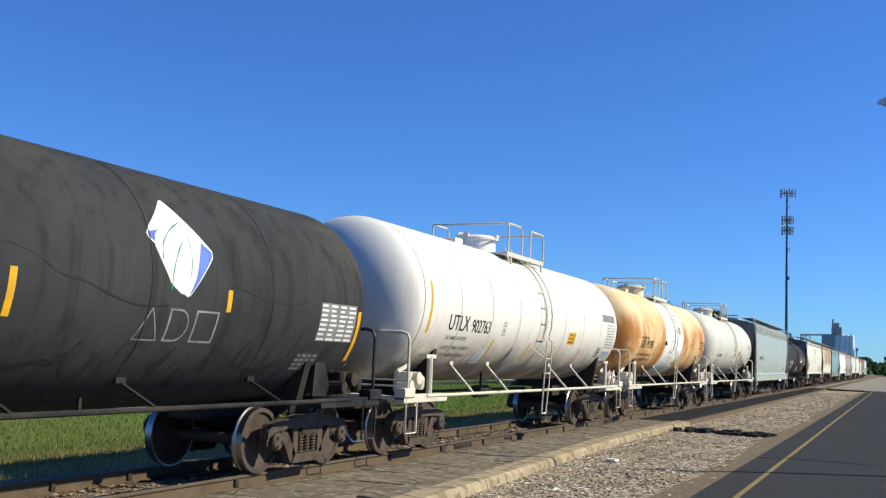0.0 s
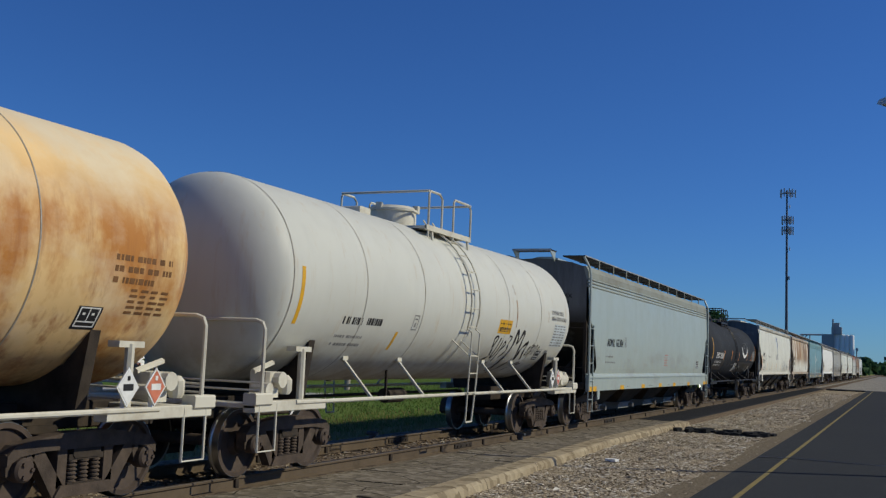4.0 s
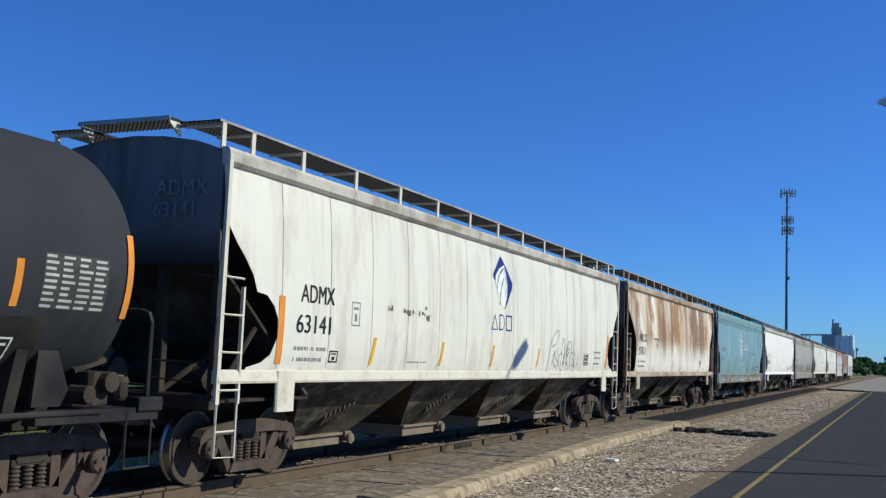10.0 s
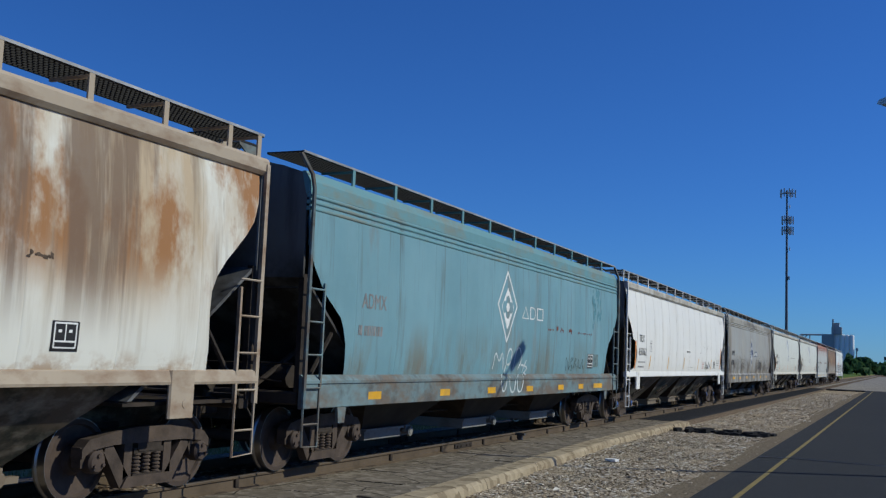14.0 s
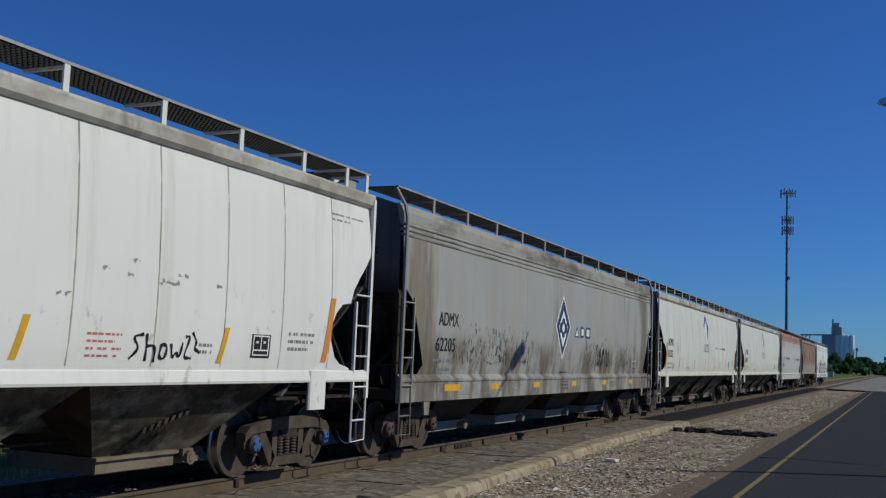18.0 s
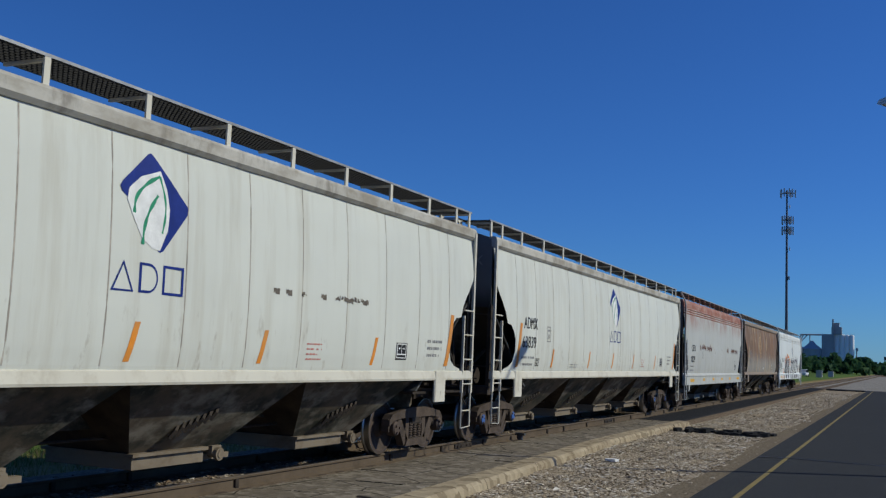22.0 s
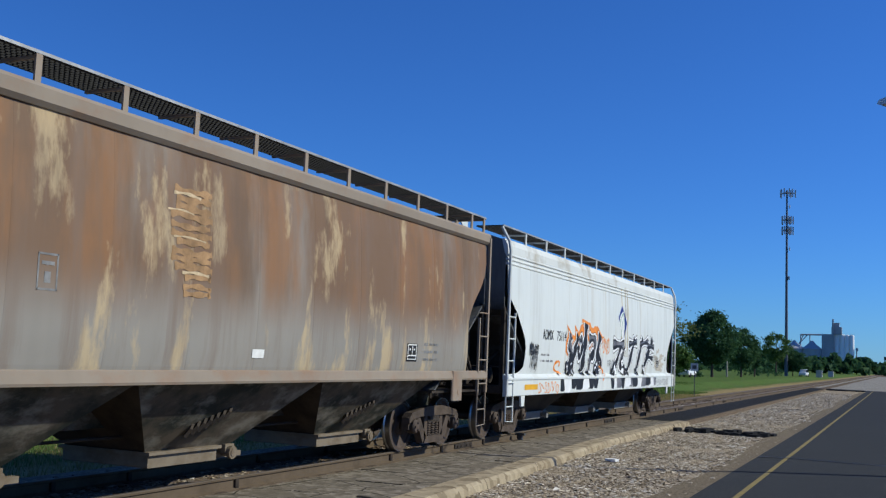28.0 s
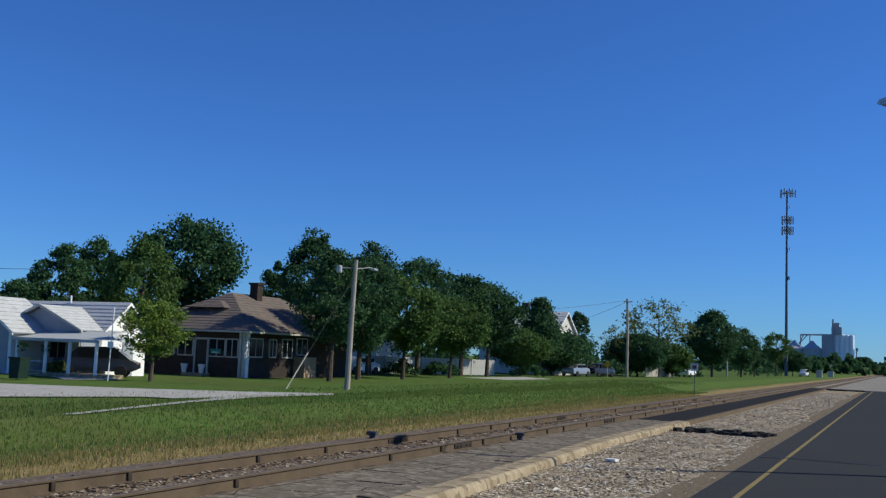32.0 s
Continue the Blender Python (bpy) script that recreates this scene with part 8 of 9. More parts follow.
def hip_house():
    ob = thing("bungalow", "dark brick bungalow with a brown hipped roof and enclosed porch", "house")
    x0, x1, y0, y1, h = -34.2, -25.8, 49.3, 62.0, 2.75
    part("wall", B().box(x0, x1, y0, y0 + 0.25, -0.1, h), DARK_BRICK, ob)
    part("wall", B().box(x1 - 0.25, x1, y0 + 0.25, y1, -0.1, h), DARK_BRICK, ob)
    part("wall", B().box(x0, x0 + 0.25, y0 + 0.25, y1, -0.1, h), DARK_BRICK, ob)
    part("wall", B().box(x0 + 0.25, x1 - 0.25, y1 - 0.25, y1, -0.1, h), DARK_BRICK, ob)
    e = 0.7
    A, Bq, C, D = (x0 - e, y0 - e, h), (x1 + e, y0 - e, h), (x1 + e, y1 + e, h), (x0 - e, y1 + e, h)
    R0, R1 = (-29.9, 53.2, 5.22), (-29.9, 58.6, 5.22)
    for quad in ((A, Bq, R0, R0), (Bq, C, R1, R0), (C, D, R1, R1), (D, A, R0, R1)):
        roof_parts(roof_courses(B(), *quad, 14, 0.035), BROWN_SHINGLE, ob)
    part("soffit", B().box(x0 - e, x1 + e, y0 - e, y1 + e, h - 0.12, h - 0.02), TRIM, ob)
    part("chimney", B().box(-29.65, -29.05, 54.8, 55.4, 4.6, 5.95, 0.02).box(-29.72, -28.98, 54.73, 55.47, 5.87, 6.0), DARK_BRICK, ob)
    # hipped dormer towards the street
    part("dormer_wall", B().box(-31.0, -28.9, 51.0, 52.6, 3.5, 4.2), DARK_BRICK, ob)
    P, Q, S, T = (-31.45, 50.5, 4.15), (-28.45, 50.5, 4.15), (-28.45, 53.0, 4.15), (-31.45, 53.0, 4.15)
    top_a, top_b = (-30.3, 51.6, 4.62), (-29.6, 51.6, 4.62)
    b = roof_courses(B(), P, Q, top_b, top_a, 5, 0.03)
    roof_courses(b, Q, S, (-29.6, 53.0, 4.62), top_b, 5, 0.03)
    roof_courses(b, T, P, top_a, (-30.3, 53.0, 4.62), 5, 0.03)
    part("dormer_roof", b, BROWN_SHINGLE, ob)
    for x, w in ((-33.1, 1.3), (-31.6, 1.25), (-30.15, 1.2), (-27.85, 1.25), (-26.75, 0.9)):
        window(ob, (x, y0 - 0.02, 1.15), w, 1.12, "-y")
    part("front_door", B().box(-29.38, -28.55, y0 - 0.05, y0 + 0.02, 0.0, 2.15, 0.01), plain("dark_door", (0.03, 0.03, 0.03), 0.5), ob)
    part("door_frame", B().box(-29.5, -29.38, y0 - 0.08, y0, 0, 2.25).box(-28.55, -28.43, y0 - 0.08, y0, 0, 2.25).box(-29.5, -28.43, y0 - 0.08, y0, 2.15, 2.28), TRIM, ob)
    for x in (x1 - 0.2, -26.25):
        part("porch_column", B().box(x, x + 0.2, y0 - 0.12, y0 + 0.05, 0, h - 0.1, 0.02), TRIM, ob)
    part("corner_trim", B().box(x1, x1 + 0.03, y0, y0 + 0.3, 0, h - 0.12), WHITE_SIDING, ob)
    window(ob, (x1 + 0.02, 50.2, 1.2), 1.5, 1.15, "+x")
    window(ob, (x1 + 0.02, 52.0, 1.2), 0.8, 1.15, "+x")
    window(ob, (x1 + 0.02, 53.6, 1.2), 1.2, 1.2, "+x")
    part("side_bay", B().box(x1, x1 + 0.8, 54.5, 55.9, 0, 1.3, 0.02), TAN_BRICK, ob)
    window(ob, (x1 + 0.02, 55.3, 1.4), 1.3, 1.1, "+x")
    part("window_sign", B().box(-28.25, -27.5, y0 - 0.12, y0 - 0.09, 1.35, 1.62), plain("teal_sign", (0.02, 0.22, 0.2), 0.5), ob)
    part("sign_bar", B().box(-28.1, -27.65, y0 - 0.13, y0 - 0.121, 1.38, 1.47), plain("sign_pale", (0.45, 0.6, 0.55), 0.5), ob)
    part("doorstep", B().box(-29.7, -28.2, y0 - 0.9, y0 - 0.1, -0.05, 0.18, 0.02), CONCRETE, ob)
    for x in (-29.6, -28.35):
        part("step_urn", B().lathe([(0.12, 0), (0.16, 0.3), (0.22, 0.5), (0.16, 0.52)], (x, y0 - 0.75, 0.18), 2, 10), WHITE_SIDING, ob)
    return ob


def siding(b, x0, x1, y0, y1, z0, z1, face):
    """Overlapping boards on one wall."""
    n = round((z1 - z0) / 0.2)
    for i in range(n):
        a, c = z0 + (z1 - z0) * i / n, z0 + (z1 - z0) * (i + 1) / n
        if face == "-y":
            b.add([(x0, y0 - 0.03, a), (x1, y0 - 0.03, a), (x1, y0 - 0.008, c), (x0, y0 - 0.008, c), (x0, y0, a), (x1, y0, a)], [(0, 1, 2, 3), (4, 5, 1, 0)])
        else:
            b.add([(x1 + 0.03, y0, a), (x1 + 0.03, y1, a), (x1 + 0.008, y1, c), (x1 + 0.008, y0, c), (x1, y0, a), (x1, y1, a)], [(0, 1, 2, 3), (4, 5, 1, 0)])
    return b


def gable_house(name, label, x0, x1, y0, y1, h, top, wall, roof, porch=None):
    """A house whose ridge runs along x, with its gable towards the track."""
    ob = thing(name, label, "house")
    b = B()
    b.box(x0, x1, y0, y1, -0.1, h)
    part("wall", b, wall, ob)
    part("siding", siding(B(), x0, x1, y0, y1, 0, h, "-y"), wall, ob)
    part("siding", siding(B(), x0, x1, y0, y1, 0, h, "+x"), wall, ob)
    m = (y0 + y1) / 2
    part("gable", B().extr([(y0, h), (y1, h), (m, top - 0.08)], 0, x1 - 0.15, x1 + 0.02), wall, ob)
    part("gable", B().extr([(y0, h), (y1, h), (m, top - 0.08)], 0, x0 - 0.02, x0 + 0.15), wall, ob)
    e, k = 0.4, (top - h) / (m - y0)
    roof_parts(roof_courses(B(), (x0 - 0.3, y0 - e, h - e * k), (x1 + 0.35, y0 - e, h - e * k), (x1 + 0.35, m, top), (x0 - 0.3, m, top)), roof, ob)
    roof_parts(roof_courses(B(), (x1 + 0.35, y1 + e, h - e * k), (x0 - 0.3, y1 + e, h - e * k), (x0 - 0.3, m, top), (x1 + 0.35, m, top)), roof, ob)
    part("fascia", B().extr([(y0 - e, h - e * k - 0.12), (y0 - e, h - e * k), (m, top), (y1 + e, h - e * k), (y1 + e, h - e * k - 0.12), (m, top - 0.16)], 0, x1 + 0.30, x1 + 0.36), WHITE_SIDING, ob)
    return ob


def moved(ob, k):
    """Shifts a house along the street's line of sight, keeping its look."""
    ob.matrix_basis = pose(8.99 * (1 - k), 0, 0) @ Matrix.Scale(k, 4)
    return ob


moved(hip_house(), 1.045)
ob = gable_house("white_house", "white clapboard house with a grey gable roof and front porch", -44.0, -32.4, 44.6, 48.3, 2.65, 4.3, WHITE_SIDING, GREY_SHINGLE)
moved(ob, 0.955)
# cross gable and porch towards the street
# white siding in shade, painted blue-grey; the side door shares the colour
SHADE_SLATE = plain("shade_blue_siding", (0.30, 0.33, 0.38), 0.7, 0, 0.1, 2)
roof_parts(roof_courses(roof_courses(B(), (-38.6, 42.7, 2.55), (-38.6, 46.2, 2.55), (-35.35, 46.2, 3.95), (-35.35, 42.7, 3.95), 9, 0.035), (-32.1, 46.2, 2.55), (-32.1, 42.7, 2.55), (-35.35, 42.7, 3.95), (-35.35, 46.2, 3.95), 9, 0.035), GREY_SHINGLE, ob)
part("front_wing", B().box(-38.3, -32.4, 43.0, 44.6, -0.1, 2.55).extr([(-38.3, 2.55), (-32.4, 2.55), (-35.35, 3.82)], 1, 43.0, 44.5), SHADE_SLATE, ob)
part("barge_board", B().extr([(-38.7, 2.42), (-38.6, 2.58), (-35.35, 3.98), (-32.1, 2.58), (-32.0, 2.42), (-35.35, 3.82)], 1, 42.6, 42.7), TRIM, ob)
PORCH_METAL = plain("porch_roof_metal", (0.45, 0.47, 0.47), 0.6, 0, 0.1, 2)
b = B()
b.add([(-35.2, 40.8, 2.0), (-29.1, 40.8, 2.06), (-29.9, 43.2, 2.5), (-34.2, 43.2, 2.5), (-29.3, 44.2, 2.06), (-35.2, 44.2, 2.0)], [(0, 1, 2, 3), (1, 4, 2), (0, 3, 5)])
b.box(-35.2, -29.1, 40.8, 40.9, 1.88, 2.03)
part("porch_roof", b, PORCH_METAL, ob)
for x, y in ((-35.0, 41.0), (-32.9, 41.0), (-31.2, 41.0), (-29.35, 41.0)):
    part("porch_post", B().box(x - 0.07, x + 0.07, y - 0.07, y + 0.07, 0, 1.92, 0.01), WHITE_SIDING, ob)
part("porch_floor", B().box(-35.2, -29.2, 40.8, 43.0, -0.05, 0.2, 0.02), CONCRETE, ob)
part("porch_rail", B().box(-35.0, -33.0, 40.95, 41.02, 0.75, 0.82).box(-35.0, -33.0, 40.95, 41.02, 0.25, 0.3), TRIM, ob)
window(ob, (-34.0, 42.98, 0.9), 1.3, 1.0, "-y")
window(ob, (-36.8, 42.98, 0.9), 1.2, 1.0, "-y")
part("house_door", B().box(-32.9, -32.45, 42.93, 43.0, 0.2, 2.0), TRIM, ob)
part("side_door", B().box(-32.37, -32.33, 46.3, 47.2, 0.0, 2.0), SHADE_SLATE, ob)
part("vent_pipe", B().tube([(-36.6, 46.3, 3.9), (-36.6, 46.3, 4.65)], 0.06, 8), WHITE_SIDING, ob)
for x in (-32.6, -31.0):
    bb = B()
    rngp = random.Random(int(-x * 10))
    for k in range(40):
        p = Vector((x + rngp.uniform(-0.25, 0.25), 39.2 + rngp.uniform(-0.2, 0.2), 1.45 + rngp.uniform(-0.22, 0.2)))
        d = Vector((rngp.uniform(-1, 1), rngp.uniform(-1, 1), rngp.uniform(-1, 1))) * 0.1
        w = Vector((rngp.uniform(-1, 1), rngp.uniform(-1, 1), rngp.uniform(-1, 1))) * 0.06
        bb.add([p - d, p - w, p + d, p + w], [(0, 1, 2, 3)])
    bb.tube([(x, 39.2, 1.6), (x, 39.2, 1.85)], 0.01, 4)
    tagged(part("hanging_basket", bb, LEAVES[2] if x < -32 else LEAVES[0], None), "leafy hanging basket under the porch roof", "plant")
ob2 = gable_house("neighbour_house", "white house with a steep grey roof at the street corner", -2.7, 0.0, -4.9, 0.0, 2.42, 4.1, WHITE_SIDING, GREY_SHINGLE)
ob2.matrix_basis = pose(-33.3, 39.0, 0, 0, 0, -90)
# blue-grey sheet over the white gable carries its shade as colour
part("shaded_gable", B().extr([(-4.7, 0.0), (-0.2, 0.0), (-0.2, 2.4), (-2.45, 3.9), (-4.7, 2.4)], 0, 0.032, 0.05), SHADE_SLATE, ob2)
window(ob2, (0.06, -2.4, 0.9), 1.1, 1.2, "+x", TRIM)
h3 = gable_house("two_storey_house", "pale two-storey house with a grey roof among the trees", -37.0, -27.5, 113.0, 121.0, 5.0, 7.6, plain("cream_siding", (0.55, 0.54, 0.50), 0.7, 0, 0.08, 2), GREY_SHINGLE)
part("chimney", B().box(-33.0, -32.2, 116.5, 117.3, 6.5, 8.6, 0.02), DARK_BRICK, h3)
window(h3, (-27.45, 115.5, 3.2), 1.1, 1.4, "+x")
window(h3, (-27.45, 118.5, 3.2), 1.1, 1.4, "+x")
window(h3, (-27.45, 115.5, 0.9), 1.1, 1.5, "+x")
part("porch_roof", B().extr([(-27.4, 2.7), (-25.4, 2.4), (-25.4, 2.5), (-27.4, 2.9)], 1, 113.5, 120.5), GREY_SHINGLE, h3)
for y in (113.8, 117, 120.2):
    part("porch_post", B().box(-25.65, -25.5, y - 0.08, y + 0.08, 0, 2.45), WHITE_SIDING, h3)


def fence(label, p, q, h, mat, post_mat, n):
    """Board fence from p to q, each board a part."""
    ob = thing("fence", label, "fence")
    p, q = Vector((*p, 0)), Vector((*q, 0))
    d = (q - p) / n
    ang = math.degrees(math.atan2(d.y, d.x))
    me = B().box(0.008, d.length - 0.008, -0.012, 0.012, 0.06, h).mesh("board")
    pm = B().box(-0.05, 0.05, -0.07, 0.0, -0.1, h + 0.05, 0.01).mesh("post")
    for i in range(n):
        a = p + d * i
        place("board", me, mat, ob, "", pose(a.x, a.y, 0.01 * math.sin(i * 2.1), 0, 0, ang))
        if i % 8 == 0:
            place("post", pm, post_mat, ob, "", pose(a.x, a.y, 0, 0, 0, ang))
    return ob


GREY_BOARD = plain("weathered_boards", (0.42, 0.42, 0.41), 0.85, 0, 0.15, 2, 0.2)
fence("weathered pale board fence behind the trees", (-32.6, 76.5), (-27.2, 93.0), 1.55, GREY_BOARD, TRIM, 60)
fence("grey board fence by low shrubs", (-20.9, 131.0), (-20.6, 148.0), 1.35, plain("brown_grey_boards", (0.36, 0.33, 0.28), 0.85, 0, 0.15, 2, 0.2), TRIM, 48)

# shed and low garden wall
sh = gable_house("garage", "low white garage behind the fence", -40.0, -33.5, 80.0, 86.0, 2.4, 3.4, WHITE_SIDING, GREY_SHINGLE)


# ---- poles, signs and wires ----
WOOD_POLE = plain("weathered_pole", (0.33, 0.30, 0.26), 0.85, 0, 0.2, 2, 0.3)
GALV = plain("galvanised_steel", (0.40, 0.41, 0.42), 0.5, 0.6, 0.15, 3)
DARK_STEEL = plain("dark_steel", (0.07, 0.075, 0.085), 0.6, 0.3, 0.2, 2)
ob = thing("utility_pole", "weathered wooden utility pole with a small street light arm", "pole", pose(-15.87, 43.92, 0))
part("pole", B().tube([(0, 0, -0.1), (0.05, 0.02, 3.2), (0.14, 0.05, 6.45)], [0.15, 0.13, 0.10], 10), WOOD_POLE, ob)
part("lamp_arm", B().tube([(0.12, 0.04, 6.0), (0.5, 0.9, 6.15), (0.55, 1.2, 6.12)], 0.025, 6), GALV, ob)
part("lamp_head", B().box(0.47, 0.63, 1.1, 1.5, 6.02, 6.14, 0.03), GALV, ob)
part("transformer", B().lathe([(0.12, 0), (0.14, 0.05), (0.14, 0.32), (0.1, 0.38)], (-0.45, -0.55, 5.75), 2, 12), GALV, ob)
part("bracket", B().tube([(-0.45, -0.55, 6.0), (0.1, 0.03, 6.05)], 0.02, 5), GALV, ob)
part("guy_wire", B().tube([(0.1, 0.03, 5.6), (-1.35, -3.4, 0.0)], 0.012, 5), DARK_STEEL, ob)
part("guy_guard", B().tube([(-0.9, -2.35, 1.75), (-1.35, -3.4, 0.0)], 0.035, 6), plain("pale_guard", (0.55, 0.52, 0.42), 0.6), ob)
for x, y, h, top in ((-21.54, 123.5, 9.7, 0.13), (-17.4, 176.0, 8.0, 0.1), (-44.0, 62.0, 7.8, 0.12)):
    ob = thing("utility_pole", "tall bare wooden utility pole", "pole", pose(x, y, 0))
    part("pole", B().tube([(0, 0, -0.1), (0, 0, h * 0.5), (-0.12 if y < 130 else 0, 0, h)], [top * 1.5, top * 1.25, top], 10), WOOD_POLE, ob)
    part("crossarm", B().box(-0.55, 0.55, -0.05, 0.05, h - 0.45, h - 0.33), WOOD_POLE, ob)


def wire(p, q, sag, label):
    pts = []
    for i in range(13):
        t = i / 12
        pts.append((p[0] + (q[0] - p[0]) * t, p[1] + (q[1] - p[1]) * t, p[2] + (q[2] - p[2]) * t - sag * 4 * t * (1 - t)))
    tagged(part("power_line", B().tube(pts, 0.022, 4), DARK_STEEL, None), label, "cable")


wire((-21.6, 123.5, 9.5), (-33.0, 95.0, 6.0), 0.3, "thin power line from the pole to the houses")
wire((-21.6, 123.5, 9.4), (-27.5, 117.0, 6.0), 0.2, "thin service line from the pole to a house")
wire((-44.0, 62.0, 7.6), (-75.0, 50.0, 7.6), 0.4, "thin power line above the white house")

ob = thing("track_sign", "small square sign on a thin post by the track", "sign", pose(-4.64, 75.5, -0.5))
part("post", B().tube([(0, 0, -0.1), (0, 0, 2.5)], 0.03, 6), DARK_STEEL, ob)
part("plate", B().box(-0.27, 0.27, -0.05, -0.03, 1.95, 2.5, 0.0), plain("sign_white", (0.6, 0.6, 0.58), 0.5), ob)
part("plate_border", B().box(-0.15, 0.15, -0.056, -0.051, 2.08, 2.36), plain("sign_grey", (0.12, 0.12, 0.12), 0.5), ob)
ob = thing("warning_sign", "yellow diamond warning sign on a post", "sign", pose(-22.2, 116.8, 0))
part("post", B().tube([(0, 0, -0.1), (0, 0, 1.9)], 0.04, 6), GALV, ob)
part("plate", B().extr([(-0.42, 1.5), (0, 1.08), (0.42, 1.5), (0, 1.92)], 1, -0.06, -0.04), plain("sign_yellow", (0.75, 0.42, 0.03), 0.5), ob)
for y in (18.9, 22.4):
    ob = thing("track_marker", "short dark iron marker standing by the rail", "marker", pose(-1.05 if y < 20 else 0.98, y, 0))
    part("stake", B().box(-0.05, 0.05, -0.05, 0.05, -0.05, 0.26 if y < 20 else 0.2, 0.015), DARK_STEEL, ob)
    part("cap", B().box(-0.11, 0.11, -0.06, 0.06, 0.2 if y < 20 else 0.14, 0.28 if y < 20 else 0.2, 0.02), DARK_STEEL, ob)
ob = thing("paper_scrap", "crumpled white scrap lying on the gravel", "litter", pose(3.62, 20.6, -0.1))
part("scrap", B().extr([(-0.12, -0.07), (0.1, -0.09), (0.14, 0.05), (0.02, 0.1), (-0.1, 0.06)], 2, 0, 0.05), plain("white_paper", (0.75, 0.75, 0.74), 0.7), ob)

# street lamp at the road's side, whose shade falls on the train
ob = thing("street_lamp", "grey street lamp with a flat head on a long arm", "street lamp", pose(8.659, 24.25, 7.955, 0, 0, -38))
part("lamp_head", B().extr([(0.0, -0.03), (0.08, 0.06), (0.35, 0.10), (0.75, 0.09), (0.82, 0.0), (0.7, -0.06), (0.1, -0.07)], 1, -0.13, 0.13), GALV, ob)
part("lamp_lens", B().box(0.12, 0.6, -0.1, 0.1, -0.09, -0.062, 0.01), TRIM, ob)
part("lamp_arm", B().tube([(0.8, 0, 0.03), (1.6, 0, 0.0), (2.4, 0, -0.25), (2.7, 0, -0.7)], 0.03, 8), GALV, ob)
part("lamp_pole", B().tube([(2.7, 0, -8.0), (2.7, 0, -4), (2.7, 0, -0.6)], [0.11, 0.09, 0.06], 10), GALV, ob)
part("lamp_base", B().box(2.52, 2.88, -0.18, 0.18, -8.04, -7.84, 0.02), GALV, ob)

# cell tower
MAST_STEEL = plain("mast_steel", (0.12, 0.13, 0.15), 0.6, 0.2, 0.1, 0.3)
ob = thing("cell_tower", "tall dark monopole mast with three rings of panel antennas", "tower", pose(-15.8, 258.8, 0))
part("mast", B().tube([(0, 0, -0.2), (0, 0, 20), (0, 0, 45.6)], [0.42, 0.30, 0.2], 14), MAST_STEEL, ob)
for z, r in ((44.9, 2.0), (38.2, 1.5), (35.6, 1.5)):
    b = B()
    for k in range(3):
        a = 2.094 * k + 0.3
        c = 2.094 * (k + 1) + 0.3
        b.tube([(r * math.cos(a), r * math.sin(a), z), (r * math.cos(c), r * math.sin(c), z)], 0.07, 5)
        b.tube([(0, 0, z), (r * math.cos(a), r * math.sin(a), z)], 0.07, 5)
    part("antenna_ring", b, DARK_STEEL, ob)
    for k in range(9):
        a = 2.094 * k / 3 + 0.3
        rr = r * (0.75 + 0.25 * (k % 3 == 0))
        part("antenna", B().box(rr * math.cos(a) - 0.14, rr * math.cos(a) + 0.14, rr * math.sin(a) - 0.1, rr * math.sin(a) + 0.1, z - 1.1, z + 0.9), GALV, ob)
part("climbing_pegs", B().tube([(0.6, 0, 24), (0.75, 0, 24)], 0.1, 5).box(0.3, 0.75, -0.2, 0.2, 23.4, 24.2), GALV, ob)
for z in (41.5, 31.0):
    part("dish", B().lathe([(0.05, 0), (0.5, 0.15), (0.55, 0.25)], (0.5, 0, z), 0, 14), GALV, ob)

# grain elevator in the distance
ob = thing("grain_elevator", "grain elevator with pale concrete silos and a tall grey headhouse", "grain elevator", pose(-60.0, 908.0, 0))
GREY_STEEL = plain("blue_grey_cladding", (0.36, 0.38, 0.42), 0.6, 0, 0.1, 0.1)
BIN_ROOF = plain("bin_roof", (0.42, 0.43, 0.46), 0.5, 0.1, 0.1, 0.1)
SILO = plain("pale_silo", (0.88, 0.88, 0.87), 0.7, 0, 0.06, 0.05)
for k, (x, r, h) in enumerate(((34.1, 1.9, 31.0), (30.4, 1.9, 31.0), (26.4, 2.2, 31.2), (22.0, 2.3, 31.2))):
    part("silo", B().lathe([(r, 0), (r, h - 0.5), (r * 0.9, h), (0.3, h + 0.3)], (x, -3 + 0.3 * k, 0), 2, 24), SILO, ob, "", 40)
part("headhouse", B().box(10.8, 20.2, -7, 4, 0, 31.3), GREY_STEEL, ob)
part("headhouse_top", B().box(18.4, 26.5, -6, 1, 31.3, 37.5).box(19.6, 24.5, -5, 0, 37.5, 40.5).box(19.4, 24.9, -5.2, 0.2, 40.5, 41.0), GREY_STEEL, ob)
part("leg_tower", B().box(18.9, 20.3, -7.5, -6.1, 0, 43.8), GREY_STEEL, ob)
part("conveyor", B().tube([(-6.5, -4, 30.4), (12, -4, 30.8)], 0.7, 6).tube([(-4, -4, 30), (-7.5, -4, 22)], 0.45, 6).tube([(-1, -4, 30), (-6, -4, 24)], 0.4, 6), GREY_STEEL, ob)
part("conveyor_tower", B().box(-6.4, -5.6, -5, -3, 0, 31).box(1.0, 1.7, -5, -3, 0, 30.5), GREY_STEEL, ob)
part("roof_rail", B().box(20, 36, -3.05, -2.95, 31.8, 31.95).box(20, 20.2, -3.05, -2.95, 31, 32).box(35.8, 36, -3.05, -2.95, 31, 32), GREY_STEEL, ob)
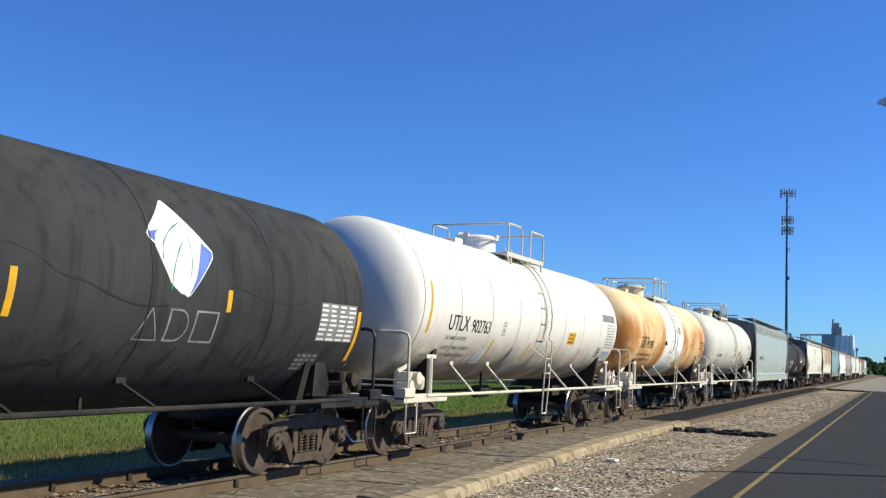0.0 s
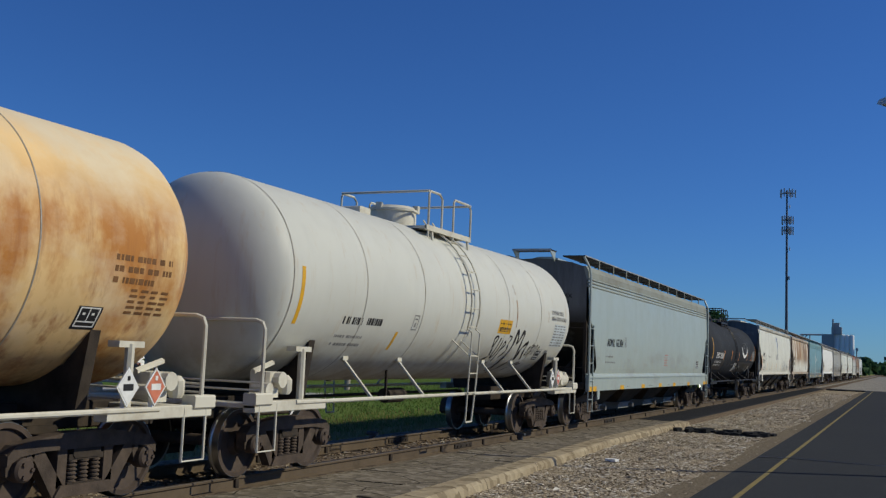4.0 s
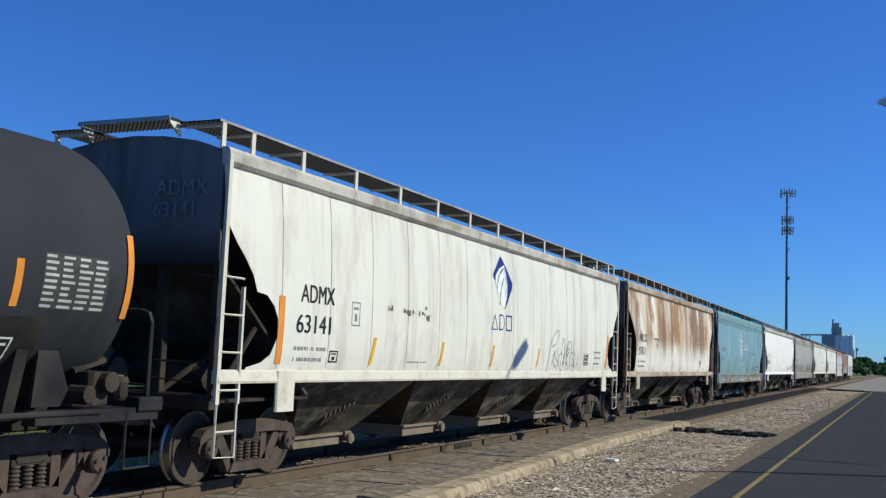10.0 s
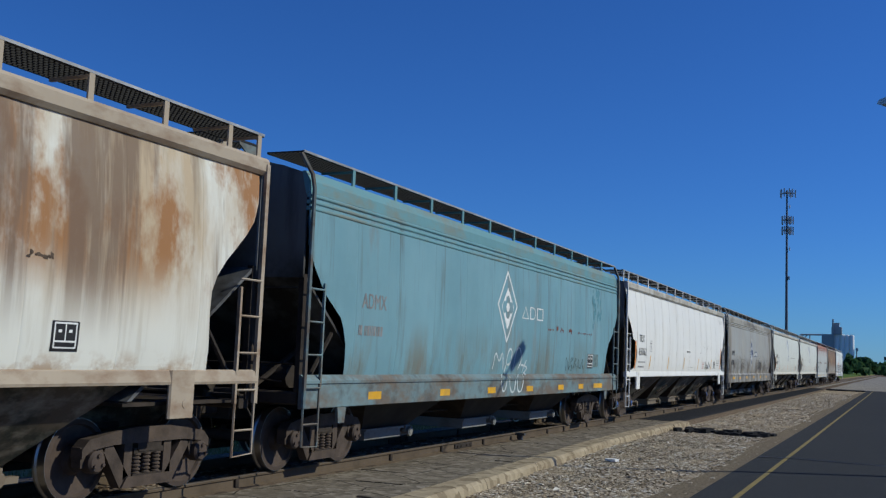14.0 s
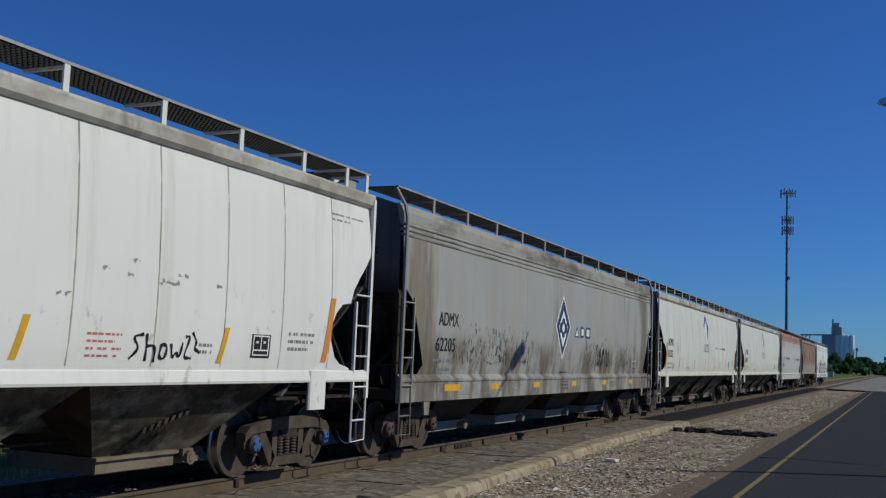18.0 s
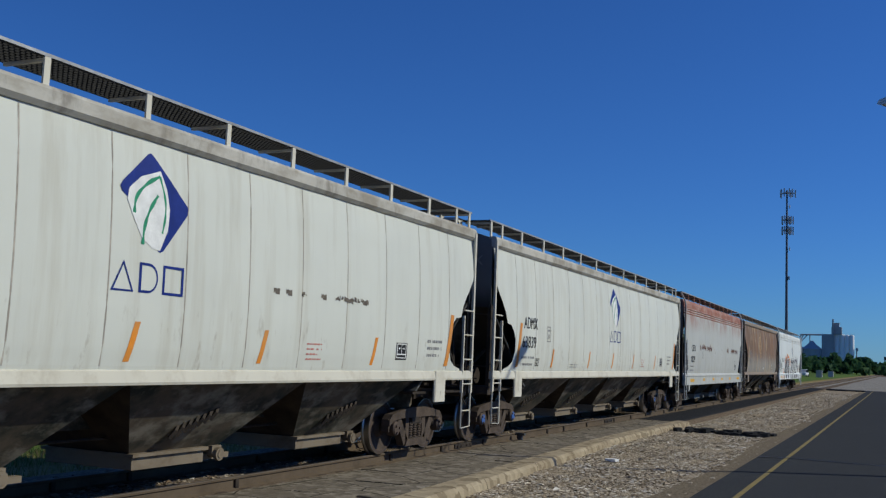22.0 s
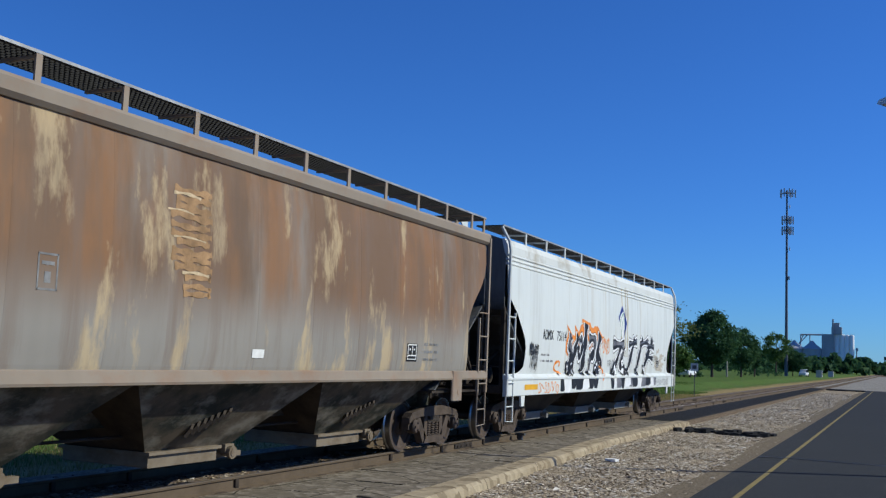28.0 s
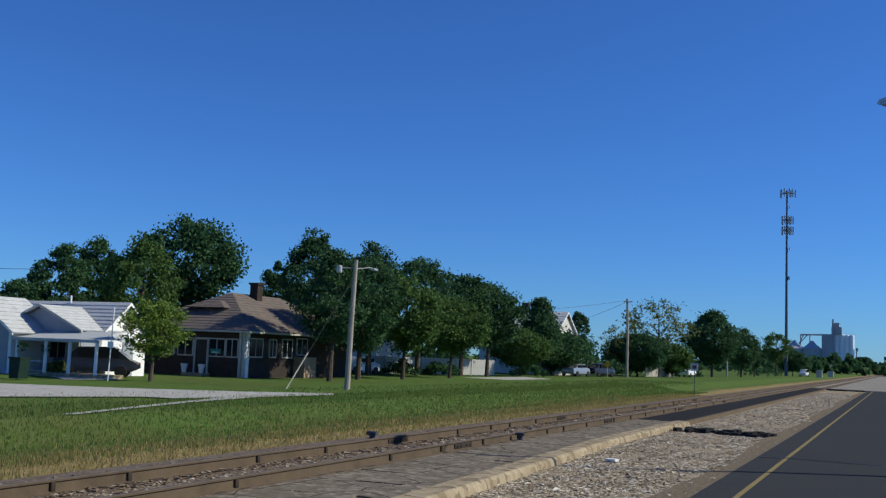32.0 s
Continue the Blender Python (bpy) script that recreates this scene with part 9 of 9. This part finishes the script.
part("outer_leg", B().tube([(37.8, -3, 0), (37.8, -3, 19)], 0.5, 6).box(37.0, 39.0, -4, -2, 18, 20.5), GREY_STEEL, ob)
for x in (-73.0, -59.0):
    ob = thing("grain_bin", "broad steel grain bin with a conical roof", "grain bin", pose(x + 2, 903.0, 0))
    part("bin_wall", B().lathe([(8.0, 0), (8.0, 18.5)], (0, 0, 0), 2, 28), GREY_STEEL, ob)
    part("bin_roof", B().lathe([(8.5, 18.4), (4, 22), (0.6, 25.6)], (0, 0, 0), 2, 28), BIN_ROOF, ob)

# railway signal and small distant things by the crossing
ob = thing("railway_signal", "dark railway signal on a mast by the crossing", "signal", pose(5.4, 420.0, 0))
part("mast", B().tube([(0, 0, -0.2), (0, 0, 6.5)], 0.12, 6), DARK_STEEL, ob)
part("signal_head", B().box(-0.5, 0.5, -0.2, 0.2, 4.6, 6.6, 0.05), BLACK, ob)
part("signal_head", B().box(-1.3, -0.5, -0.2, 0.2, 6.2, 7.6, 0.05), BLACK, ob)
for x, y, h in ((-9.0, 270.0, 1.7), (-8.0, 300.0, 1.5)):
    ob = thing("relay_box", "pale metal equipment cabinet by the crossing", "cabinet", pose(x, y, 0))
    part("cabinet", B().box(-0.7, 0.7, -0.6, 0.6, -0.1, h, 0.05), plain("cabinet_paint", (0.4, 0.4, 0.38), 0.5, 0.2), ob)
    part("cabinet_door", B().box(-0.5, 0.5, -0.64, -0.6, 0.2, h - 0.2), GALV, ob)


# ---- parked vehicles ----
def vehicle(name, label, x, y, turn, paint, tall=1.0):
    """A parked car: lofted body, glass, wheels, lamps."""
    ob = thing(name, label, "car", pose(x, y, 0, 0, 0, turn))
    h = 1.45 * tall
    st = [(-2.2, 0.55, 0.75, 0.7), (-2.1, 0.35, 0.95, 0.82), (-1.2, 0.32, 1.0, 0.88), (1.0, 0.32, 1.02, 0.88), (1.9, 0.34, 0.92, 0.84), (2.2, 0.5, 0.75, 0.72)]
    b = B()
    b.grid([[(s, w, z0), (s, w + 0.02, (z0 + z1) / 2), (s, w - 0.06, z1), (s, 0, z1 + 0.03), (s, -w + 0.06, z1), (s, -w - 0.02, (z0 + z1) / 2), (s, -w, z0), (s, 0, z0)] + [(s, w, z0)] for s, z0, z1, w in st])
    b.add([(st[0][0], y_, z) for y_, z in ((0.7, 0.55), (0.7, 0.75), (-0.7, 0.75), (-0.7, 0.55))] + [(st[-1][0], y_, z) for y_, z in ((0.7, 0.5), (0.7, 0.75), (-0.7, 0.75), (-0.7, 0.5))], [(0, 1, 2, 3), (7, 6, 5, 4)])
    part("body", b, paint, ob, "", 40)
    b = B()
    c = [(-1.5, 0.78, 0.97), (-0.9, 0.68, h - 0.05), (0.9, 0.68, h), (1.75 if tall > 1.05 else 1.55, 0.76, 0.97)]
    b.grid([[(s, w, 0.95), (s, w, z), (s, -w, z), (s, -w, 0.95)] for s, w, z in c])
    part("cabin", b, paint, ob, "", 30)
    part("side_glass", B().box(-0.85, 1.2, -0.80, 0.80, 1.02, h - 0.12), PANE, ob)
    part("windscreen", B().add([(-1.42, 0.66, 1.0), (-1.42, -0.66, 1.0), (-0.93, -0.6, h - 0.1), (-0.93, 0.6, h - 0.1)], [(0, 1, 2, 3)]), PANE, ob)
    for s in (-1.35, 1.35):
        for w in (-0.82, 0.82):
            wh = part("wheel", B().lathe([(0.2, -0.1), (0.32, -0.1), (0.33, -0.05), (0.33, 0.05), (0.32, 0.1), (0.2, 0.1)], (0, 0, 0), 1, 16), BLACK, ob, "", 0, pose(s, w, 0.33))
            part("rim", B().lathe([(0.05, -0.09), (0.2, -0.085), (0.2, 0.085), (0.05, 0.09)], (0, 0, 0), 1, 12), GALV, wh)
    for w in (-0.55, 0.55):
        part("headlight", B().box(-2.2, -2.12, w - 0.15, w + 0.15, 0.62, 0.75, 0.02), GALV, ob)
        part("tail_light", B().box(2.12, 2.2, w - 0.15, w + 0.15, 0.65, 0.8, 0.02), INK_RED, ob)
    return ob


CAR_DARK = plain("dark_car_paint", (0.02, 0.022, 0.028), 0.25, 0, 0.1, 1)
CAR_WHITE = plain("white_car_paint", (0.72, 0.72, 0.72), 0.3, 0, 0.05, 1)
CAR_SILVER = plain("silver_car_paint", (0.36, 0.37, 0.39), 0.3, 0.5, 0.05, 1)
vehicle("parked_car", "dark parked car in the driveway of the white house", -30.2, 42.0, 35, CAR_DARK, 1.12)
vehicle("parked_car", "white parked car by the trees", -32.0, 74.0, 80, CAR_WHITE)
vehicle("parked_car", "dark parked car in front of a house", -23.6, 118.5, 70, CAR_DARK, 1.1)
vehicle("parked_car", "silver parked car in front of a house", -24.6, 112.0, 80, CAR_SILVER)
vehicle("parked_car", "white parked car beyond the fence", -19.5, 152.0, 85, CAR_WHITE)
vehicle("parked_car", "white parked car far down the street", -12.0, 262.0, 85, CAR_WHITE, 1.2)
vehicle("parked_car", "dark parked car far down the road", 7.6, 330.0, 88, CAR_DARK, 1.1)
ob = thing("trash_bin", "dark green wheeled trash bin by the street", "bin", pose(-27.9, 34.6, 0))
part("bin_body", B().extr([(-0.28, 0.05), (0.28, 0.05), (0.34, 0.95), (-0.34, 0.95)], 1, -0.3, 0.3), plain("bin_green", (0.012, 0.03, 0.022), 0.5), ob)
part("bin_lid", B().box(-0.37, 0.37, -0.34, 0.36, 0.95, 1.03, 0.02), plain("bin_lid", (0.012, 0.026, 0.02), 0.5), ob)
ob = thing("flagpole", "thin white pole standing at the driveway", "pole", pose(-25.9, 38.2, 0))
part("pole", B().tube([(0, 0, 0), (0.1, 0, 3.6)], 0.03, 6), WHITE_SIDING, ob)
part("plate", B().box(-0.15, 0.2, -0.02, 0.02, 1.6, 1.9), WHITE_SIDING, ob)
# ---- what moves ----
def way(t):
    """Metres that the train has rolled since the start."""
    u = t / 32
    return 275.24 * u + 4.882 * u ** 2


def motions():
    seconds = [i * 0.5 for i in range(65)]
    for ob, y in zip(CARS, MID):
        walk(ob, [(t, pose(0, y - way(t), RT)) for t in seconds])
    steps = [i / 15 for i in range(481)]
    turns = [(t, Matrix.Rotation((way(t) / WHEEL_R) % (2 * math.pi), 4, "X")) for t in steps]
    for ob, y in WHEELSETS:
        at = Matrix.Translation((0, y, WHEEL_R))
        walk(ob, [(t, at @ m) for t, m in turns])


motions()
